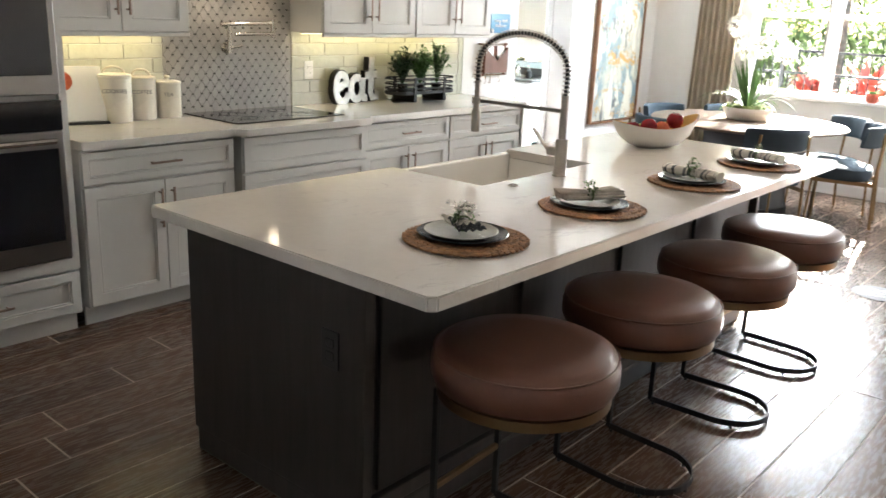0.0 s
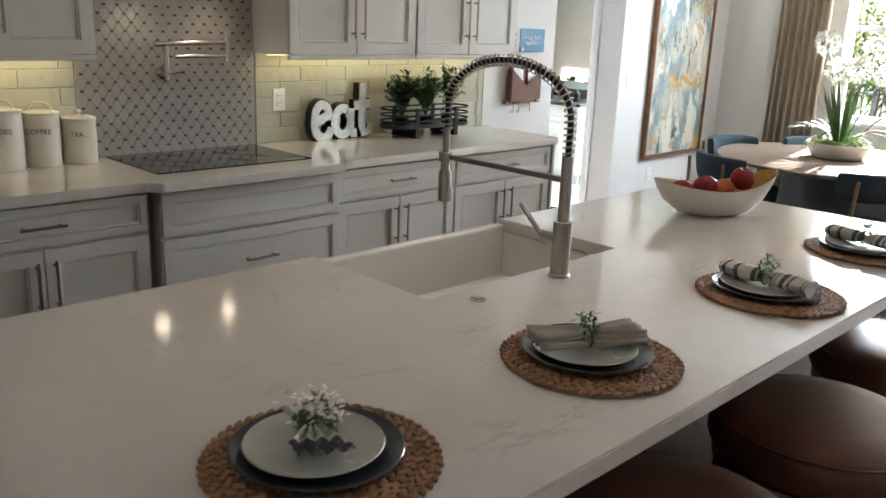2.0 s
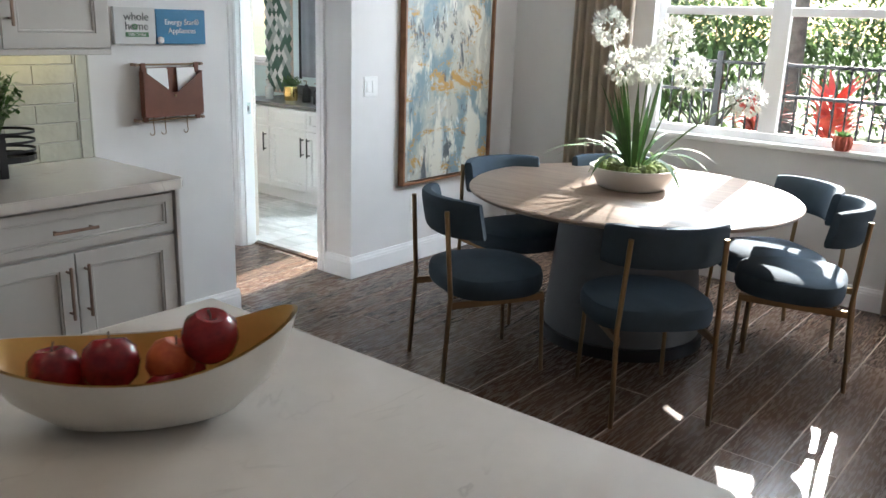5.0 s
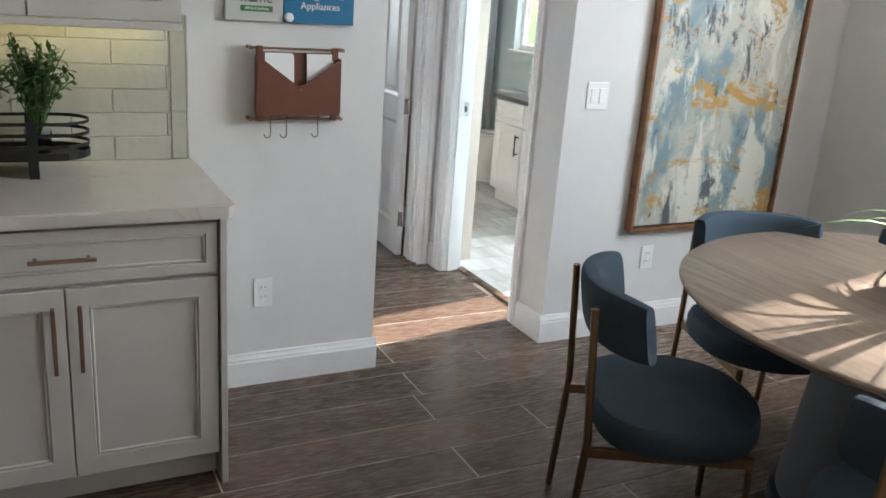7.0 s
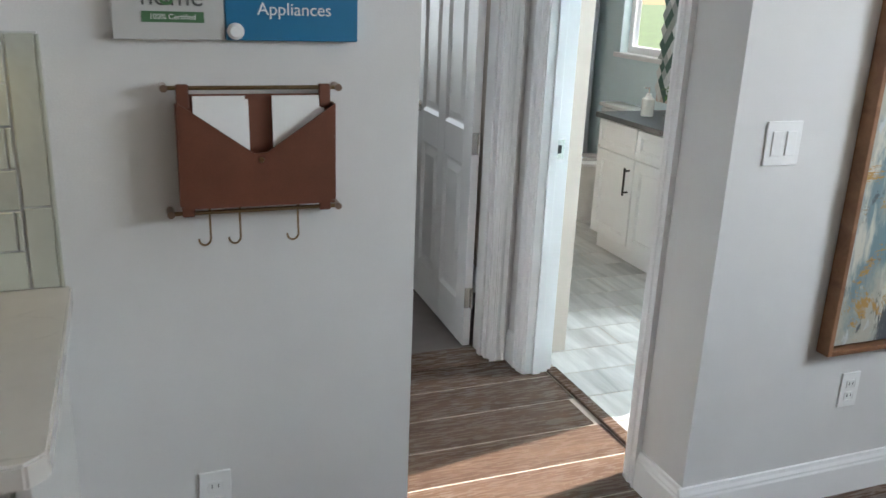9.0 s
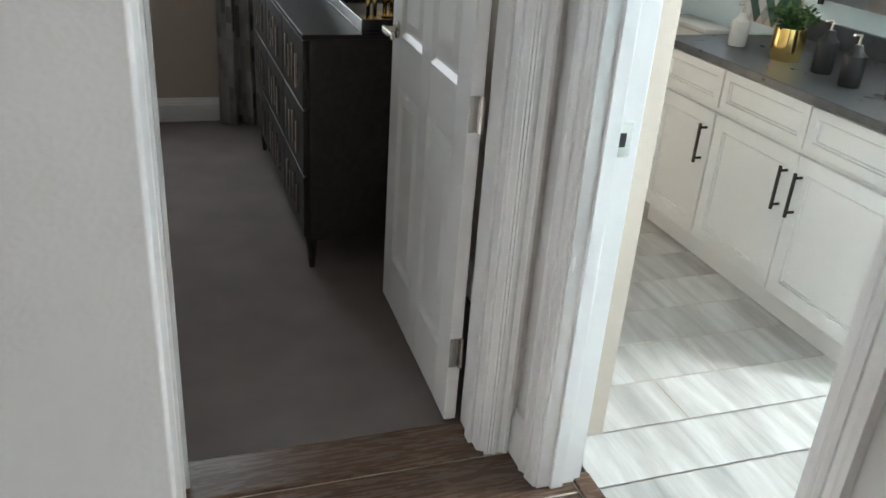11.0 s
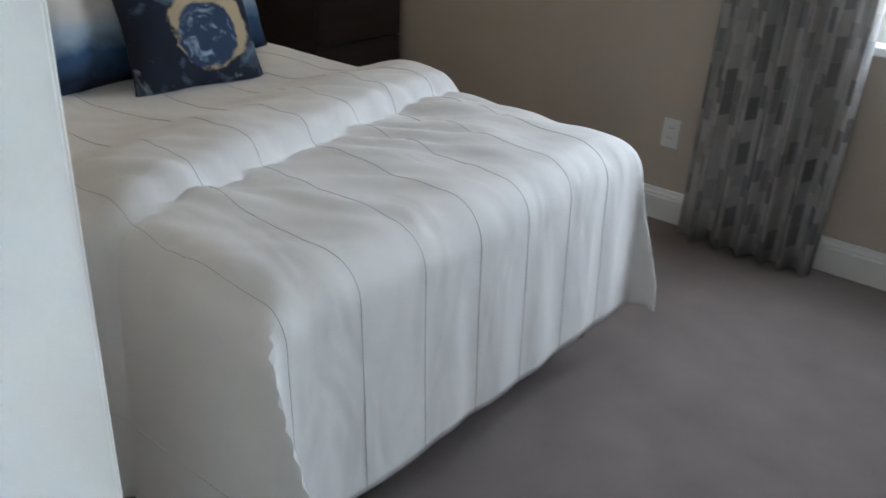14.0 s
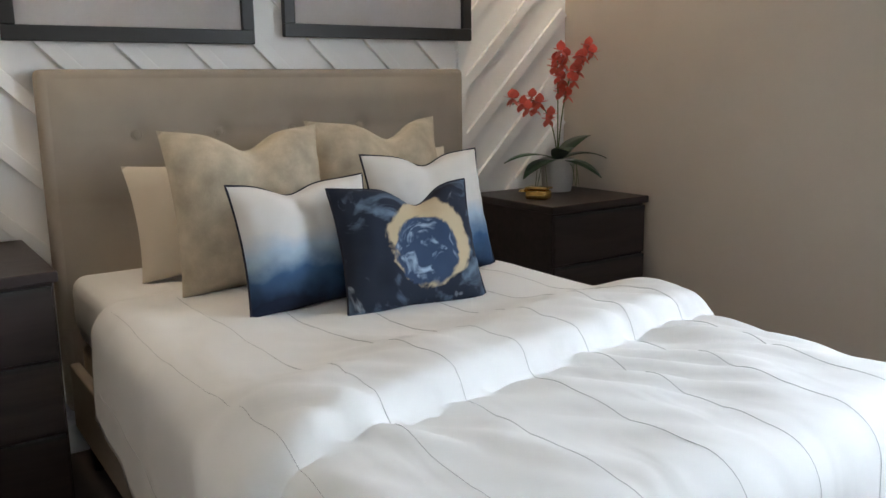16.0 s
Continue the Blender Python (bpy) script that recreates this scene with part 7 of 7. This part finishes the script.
PATCH = patch_cloth()
sheer_cloth(PATCH, 0.3)
curtain((3.80, BEDN - 0.10, 0.01), 0, 0.52, 2.5, 6, 0.030, PATCH, "grey block-patterned curtain beside the bedroom window", 11, "bedroom curtains")
curtain((4.92, BEDN - 0.10, 0.01), 0, 0.52, 2.5, 6, 0.030, PATCH, "grey block-patterned curtain beside the bedroom window", 12, "bedroom curtains")
rod2 = thing("curtain_rod", (3.7, BEDN - 0.10, 2.54), "dark metal curtain rod over the bedroom window", "rod")
part("bar", tube([(0, 0, 0), (1.85, 0, 0)], 0.012, 10), M["black_metal"], rod2)
for x in (0.2, 1.7):
    part("bracket", tube([(x, 0, 0), (x, 0.1, 0)], 0.008, 8), M["black_metal"], rod2)
wall_plate(3.652, 0.37, 0.072, 0.118, "outlet", BEDN, "white plastic outlet on the taupe wall")

# dresser
ds = thing("dresser", (5.065, 5.365, 0), "black oak dresser with slim bar handles and tapered legs", "dresser")
DD, DL = 0.50, 1.42
part("body", box(0.02, DD, 0, DL, 0.13, 0.868, bev=0.003), M["dresser"], ds)
part("top", box(-0.004, DD, -0.004, DL + 0.004, 0.868, 0.885, bev=0.003), M["dresser"], ds)
for c in range(3):
    for r in range(3):
        y0, z0 = 0.012 + c * 0.467, 0.142 + r * 0.242
        d = part("drawer", box(0.0, 0.02, y0, y0 + 0.458, z0, z0 + 0.234, bev=0.003), M["dresser"], ds)
        for q in range(4):
            part("bar_handle", box(-0.012, 0.0, y0 + 0.10 + q * 0.075, y0 + 0.107 + q * 0.075, z0 + 0.05 + 0.02 * (q % 2), z0 + 0.17 + 0.02 * (q % 2), bev=0.002), M["nickel"], d, "slim silver bar")
for x in (0.035, DD - 0.035):
    for y in (0.04, DL - 0.04):
        part("leg", lathe([(0, 0.004), (0.011, 0.004), (0.022, 0.13), (0, 0.13)], 10), M["dresser"], ds).location = (x, y, 0)
ty = thing("black_tray", (5.26, 5.36, 0.885), "black lacquered box tray on the dresser", "tray")
part("base", box(0, 0.28, 0, 0.74, 0, 0.012, bev=0.003), M["black_glass"], ty)
for a in ((0, 0.012, 0, 0.74), (0.268, 0.28, 0, 0.74), (0.012, 0.268, 0, 0.012), (0.012, 0.268, 0.728, 0.74)):
    part("side", box(a[0], a[1], a[2], a[3], 0.012, 0.05, bev=0.002), M["black_glass"], ty)
for k, (x, y) in enumerate(((5.34, 5.55), (5.42, 5.62))):
    gs = thing("gold_ornament", (x, y, 0.897), "gold stepped ribbon ornament on the tray", "ornament", "gold ornaments")
    pts, z = [], 0.0
    bm = bmesh.new()
    path = [(0, 0), (0, 0.10), (0.03, 0.115), (0.05, 0.11), (0.055, 0.19), (0.085, 0.205), (0.10, 0.20), (0.105, 0.28), (0.13, 0.29)]
    for (a, b_), (c, d_2) in zip(path, path[1:]):
        tube([(0.012, a, b_), (0.012, c, d_2)], 0.008, 8, bm)
        tube([(-0.012, a, b_), (-0.012, c, d_2)], 0.008, 8, bm)
    part("ribbon", bm, M["gold"], gs, smooth=True)
    part("foot", box(-0.04, 0.04, -0.03, 0.05, 0, 0.008, bev=0.002), M["gold"], gs)
# more unseen ceiling lights, added for the warm glow beside the bed
for i, (x, y) in enumerate(((2.05, 6.95), (2.05, 4.62), (4.0, 5.7))):
    dl = thing("downlight", (x, y, CEIL), "small ceiling light added out of view as fill, lit", "lamp", "ceiling downlights")
    part("trim_ring", lathe([(0.045, -0.004), (0.062, -0.004), (0.062, 0.0), (0.045, 0.0), (0.045, -0.004)], 24), M["white"], dl)
    part("lens", lathe([(0, -0.003), (0.045, -0.003), (0, -0.0031)], 24), lens_glow, dl, "glowing lens")
    if i < 2:
        lp = new("downlight_beam", bpy.data.lights.new("downlight_beam", "SPOT"))
        lp.data.energy, lp.data.spot_size, lp.data.spot_blend, lp.data.color, lp.data.shadow_soft_size = 2.4, radians(110), 0.7, (1, 0.74, 0.46), 0.05
        lp.location = (x, y, CEIL - 0.02)


# ---- bathroom ----
VB = M["bath_cab"]
vn = thing("vanity", (6.62, 5.60, 0), "white shaker bathroom vanity with black pulls", "vanity", rz=-90)
VL, VDP, VT = 1.35, 0.655, 0.80
part("body", box(0, VL, 0.02, VDP, 0.10, VT), VB, vn)
part("toe_kick", box(0.0, VL, 0.06, 0.08, 0, 0.10), VB, vn)
xs = [(0.005, 0.40), (0.41, 0.875), (0.88, 1.345)]
for i, (a, b) in enumerate(xs):
    panel_front("drawer", b - a, 0.15, vn, (a, 0, VT - 0.16), VB, 0.035)
    d = panel_front("door", b - a, VT - 0.18 - 0.11, vn, (a, 0, 0.11), VB, 0.055)
    pull(d, ((b - a) - 0.035 if i < 2 else 0.035, 0, (VT - 0.29) - 0.13), 0.16, True, M["black_metal"], r=0.006)
vt = thing("bathroom_countertop", (6.60, 4.23, VT), "dark grey stone vanity top", "countertop")
part("slab", box(0, 0.68, 0, 1.39, 0, 0.03, bev=0.003), mat("grey_stone", (0.085, 0.09, 0.095), 0.3, vary=0.25, scale=20, fine=150, bump=0.02), vt)
part("backsplash", box(0.655, 0.68, 0, 1.39, 0.03, 0.12, bev=0.002), bpy.data.materials["grey_stone"], vt)
vp = thing("potted_greens", (6.86, 5.18, VT + 0.03), "small green plant in a gold pot on the vanity", "plant")
part("pot", lathe([(0, 0), (0.055, 0), (0.062, 0.06), (0.058, 0.12), (0.05, 0.12), (0.05, 0.02), (0, 0.02)], 28), M["gold"], vp, smooth=True)
part("foliage", leafy(bmesh.new(), (0, 0, 0.08), 0.15, 0.11, 34, 0.028, 5), M["leaf"], vp)
for i, (x, y, h, mt, lb) in enumerate(((6.82, 5.42, 0.13, "ceramic", "white soap bottle with pump on the vanity"), (6.86, 4.98, 0.15, "black", "black lotion bottle on the vanity"), (6.82, 4.80, 0.14, "black", "black cup on the vanity"), (6.85, 4.62, 0.12, "nickel", "silver soap jar on the vanity"), (6.84, 4.46, 0.11, "black", "black jar on the vanity"))):
    bt = thing("bottle", (x, y, VT + 0.03), lb, "bottle", "bottles on the vanity")
    part("body", lathe([(0, 0), (0.035, 0), (0.037, 0.008), (0.037, h * 0.75), (0.02, h * 0.85), (0.014, h), (0, h)], 22), M[mt], bt, smooth=True)
    part("pump", tube([(0, 0, h), (0, 0, h + 0.03), (-0.03, 0, h + 0.032)], 0.005, 8), M["nickel"], bt, smooth=True)
mr_ = thing("mirror", (7.272, 4.35, 1.0), "wide wall mirror over the vanity", "mirror")
part("glass", box(-0.006, 0.0, 0, 1.15, 0, 1.05), mat("mirror_silver", (0.9, 0.92, 0.92), 0.03, 1.0, vary=0.01, bump=0), mr_)
part("frame", box(-0.012, 0.004, -0.02, 0.0, -0.02, 1.07), M["black_metal"], mr_)
part("frame", box(-0.012, 0.004, 1.15, 1.17, -0.02, 1.07), M["black_metal"], mr_)
ms = thing("mosaic_panel", (7.268, 5.62, 0.83), "green and white mosaic tile strip beside the window", "tile", kind="structure")
tl = None
tmats = [mat("mosaic_green", (0.10, 0.17, 0.14), 0.15, vary=0.2, bump=0), mat("mosaic_grey", (0.42, 0.47, 0.45), 0.15, vary=0.1, bump=0), mat("mosaic_white", (0.72, 0.74, 0.72), 0.15, vary=0.05, bump=0)]
rd = random.Random(31)
diamond = []
for mt in tmats:
    bm = prism([(0, 0.002), (0.028, 0.045), (0, 0.088), (-0.028, 0.045)], 0.008)
    bmesh.ops.rotate(bm, matrix=Matrix.Rotation(radians(90), 3, "Z"), verts=bm.verts)
    me = bpy.data.meshes.new("tile")
    bm.to_mesh(me)
    bm.free()
    me.materials.append(mt)
    diamond.append(me)
for r in range(26):
    for c in range(6):
        o = new("tile", rd.choice(diamond))
        o.parent = ms
        o.location = (0, 0.03 + c * 0.06 + (0.03 if r % 2 else 0), r * 0.046)
part("grout_bed", box(0.0, 0.012, 0, 0.37, 0, 1.28), M["grout"], ms)
to = thing("toilet", (6.95, 6.22, 0), "white ceramic toilet beyond the vanity", "toilet")
part("bowl", lathe([(0, 0), (0.11, 0), (0.10, 0.18), (0.18, 0.36), (0.185, 0.39), (0, 0.39)], 32, sx=1.25), M["ceramic"], to, smooth=True)
part("seat", lathe([(0.09, 0.392), (0.19, 0.392), (0.19, 0.408), (0.09, 0.408), (0.09, 0.392)], 32, sx=1.25), M["white"], to, smooth=True)
part("tank", box(0.16, 0.32, -0.19, 0.19, 0.38, 0.74, bev=0.02, seg=3), M["ceramic"], to, smooth=True)
part("tank_lid", box(0.15, 0.325, -0.20, 0.20, 0.742, 0.77, bev=0.01), M["ceramic"], to, smooth=True)
GREYC = mat("grey_shower_cloth", (0.30, 0.31, 0.33), 0.8, vary=0.1, fine=300, bump=0.1)
curtain((5.80, 6.72, 0.08), 0, 1.42, 2.1, 12, 0.03, GREYC, "grey shower curtain with soft folds", 21, "shower curtain")
rod3 = thing("shower_rod", (5.72, 6.72, 2.2), "chrome shower curtain rod", "rod")
part("bar", tube([(0, 0, 0), (1.56, 0, 0)], 0.012, 10), M["nickel"], rod3)


# ---- floor planks, wall tiles ----
def planks(parent, x0, x1, y0, y1, length, width, gap, material, along_x, seed, limit=None, name="floor_plank"):
    """Rows of tile planks in random offset; alike lengths share one mesh. limit: beyond it (in y) they are joined."""
    rd = random.Random(seed)
    cache = {}
    far = bmesh.new()
    a0, a1, b0, b1 = (x0, x1, y0, y1) if along_x else (y0, y1, x0, x1)
    b = b0
    while b < b1 - 0.02:
        w = min(width, b1 - b)
        a = a0 - rd.uniform(0, length)
        while a < a1:
            s, e = max(a, a0), min(a + length, a1)
            if e - s > 0.03:
                dims = (round(e - s - gap, 3), round(w - gap, 3))
                cx, cy = ((s + e) / 2, b + w / 2) if along_x else (b + w / 2, (s + e) / 2)
                if limit is not None and cy < limit:
                    bx(far, cx - dims[0] / 2, cx + dims[0] / 2, cy - dims[1] / 2, cy + dims[1] / 2, -0.0035, 0.0)
                else:
                    if dims not in cache:
                        bm = bmesh.new()
                        l2, w2 = dims[0] / 2, dims[1] / 2
                        bv = 0.0015
                        top = [bm.verts.new((sx * (l2 - bv), sy * (w2 - bv), 0)) for sx, sy in ((-1, -1), (1, -1), (1, 1), (-1, 1))]
                        low = [bm.verts.new((sx * l2, sy * w2, -0.0025)) for sx, sy in ((-1, -1), (1, -1), (1, 1), (-1, 1))]
                        bm.faces.new(top)
                        for k in range(4):
                            bm.faces.new((low[k], low[(k + 1) % 4], top[(k + 1) % 4], top[k]))
                        me = bpy.data.meshes.new(name)
                        bm.to_mesh(me)
                        bm.free()
                        me.materials.append(material)
                        cache[dims] = me
                    o = new(name, cache[dims])
                    o.parent = parent
                    o.location = (cx, cy, 0.0)
                    if not along_x:
                        o.rotation_euler = (0, 0, radians(90))
                a_ = a
            a += length
        b += width
    if limit is not None:
        part("floor_planks_rest", far, material, parent)["kind"] = "stuff"
    else:
        far.free()


planks(floor_main, -1.6, EAST, -5.2, 3.02, 1.22, 0.203, 0.0055, M["plank"], True, 4, limit=-2.4)
planks(floor_main, 4.23, 5.545, 3.02, 4.225, 1.22, 0.203, 0.0055, M["plank"], True, 5)
planks(floor_bath, 5.595, 7.28, 3.22, 7.0, 1.22, 0.203, 0.004, M["bath_tile"], True, 6)


def glazed():
    m = mat("glazed_tile", (0.50, 0.51, 0.44), 0.07, vary=0.05, scale=7, fine=25, bump=0.0, coat=0.5, random_object=0.06)
    n, l = m.node_tree.nodes, m.node_tree.links
    tc, nz, bp = n.new("ShaderNodeTexCoord"), n.new("ShaderNodeTexNoise"), n.new("ShaderNodeBump")
    info, ad = n.new("ShaderNodeObjectInfo"), n.new("ShaderNodeVectorMath")
    l.new(tc.outputs["Object"], ad.inputs[0])
    l.new(info.outputs["Location"], ad.inputs[1])
    nz.inputs["Scale"].default_value = 16
    l.new(ad.outputs[0], nz.inputs["Vector"])
    bp.inputs["Strength"].default_value, bp.inputs["Distance"].default_value = 0.35, 0.01
    l.new(nz.outputs["Fac"], bp.inputs["Height"])
    l.new(bp.outputs[0], n["Principled BSDF"].inputs["Normal"])
    return m


bsp = thing("backsplash", (0, KIT, 0), "glossy pale green glazed brick tile backsplash", "tile", kind="structure")
GT = glazed()
part("grout_bed", box(0.34, 1.168, -0.005, 0, 0.92, 1.40), M["sign_grey"], bsp)
part("grout_bed", box(2.096, 3.842, -0.005, 0, 0.92, 1.415), M["sign_grey"], bsp)
tcache = {}
for x0, x1 in ((0.34, 1.168), (2.096, 3.786)):
    for r in range(6):
        z0 = 0.9215 + r * 0.0805
        a = x0 - (0.153 if r % 2 else 0.02)
        while a < x1:
            s, e = max(a, x0), min(a + 0.305, x1)
            if e - s > 0.012:
                w = round(e - s - 0.003, 3)
                if w not in tcache:
                    bm = box(0, w, -0.010, -0.005, 0, 0.0775, bev=0.0018, seg=1)
                    me = bpy.data.meshes.new("tile")
                    bm.to_mesh(me)
                    bm.free()
                    me.materials.append(GT)
                    tcache[w] = me
                o = new("tile", tcache[w])
                o.parent = bsp
                o.location = (s, 0, z0)
            a += 0.305
for z0, z1 in ((0.9215, 1.085), (1.088, 1.412)):
    part("tile", box(3.788, 3.838, -0.010, -0.005, z0, z1, bev=0.0018, seg=1), GT, bsp)
part("edge_trim", box(3.838, 3.846, -0.011, 0, 0.92, 1.41, bev=0.002), GT, bsp)
rh = thing("cooktop_backsplash", (0, KIT, 0), "grey diamond mosaic backsplash with dark dots behind the cooktop", "tile", kind="structure")
part("grout_bed", box(1.17, 2.094, -0.004, 0, 0.92, 2.45), M["cab_glaze"], rh)
RM = mat("grey_mosaic", (0.34, 0.325, 0.31), 0.3, vary=0.08, bump=0.02, random_island=0.06)
bm, dots = bmesh.new(), bmesh.new()
dw, dh = 0.0615, 0.0765
for r in range(42):
    for c in range(16):
        cx = 1.17 + dw / 2 + c * dw + (dw / 2 if r % 2 else 0)
        cz = 0.955 + r * dh / 2
        if cx + dw / 2 > 2.094 or cz > 2.42:
            continue
        prism([(cx, cz - dh / 2 + 0.0015), (cx + dw / 2 - 0.0015, cz), (cx, cz + dh / 2 - 0.0015), (cx - dw / 2 + 0.0015, cz)], -0.003, bm)
        bx(dots, cx - 0.008, cx + 0.008, -0.0085, -0.004, cz - dh / 2 - 0.005, cz - dh / 2 + 0.005)
bmesh.ops.translate(bm, vec=(0, -0.004, 0), verts=bm.verts)
part("diamond_tile_field", bm, RM, rh)["kind"] = "stuff"
part("dot_tile_field", dots, mat("dot_tile", (0.10, 0.095, 0.09), 0.25, vary=0.1, bump=0), rh)["kind"] = "stuff"
hd = thing("range_hood", (1.17, 2.72, 1.75), "grey painted range hood between the wall cabinets", "hood")
part("shroud", box(0.0, 0.915, 0, 0.298, 0.08, 0.70, bev=0.004), M["cab"], hd)
part("lip", box(-0.0, 0.915, -0.03, 0.298, 0.0, 0.08, bev=0.006), M["cab"], hd)

for x in (0.28, 0.64):
    hl_ = thing("hood_light", (1.17 + x, 2.86, 1.747), "small warm light in the hood's underside", "lamp", "hood lights")
    part("lens", lathe([(0, -0.004), (0.028, -0.004), (0.028, 0.002), (0, 0.002)], 20), glow("hood_bulb", (1, 0.85, 0.62), 5), hl_, "glowing lens")
    lp = new("hood_beam", bpy.data.lights.new("hood_beam", "SPOT"))
    lp.data.energy, lp.data.spot_size, lp.data.spot_blend, lp.data.color, lp.data.shadow_soft_size = 0.35, radians(110), 0.6, (1, 0.82, 0.58), 0.03
    lp.location = (1.17 + x, 2.86, 1.735)
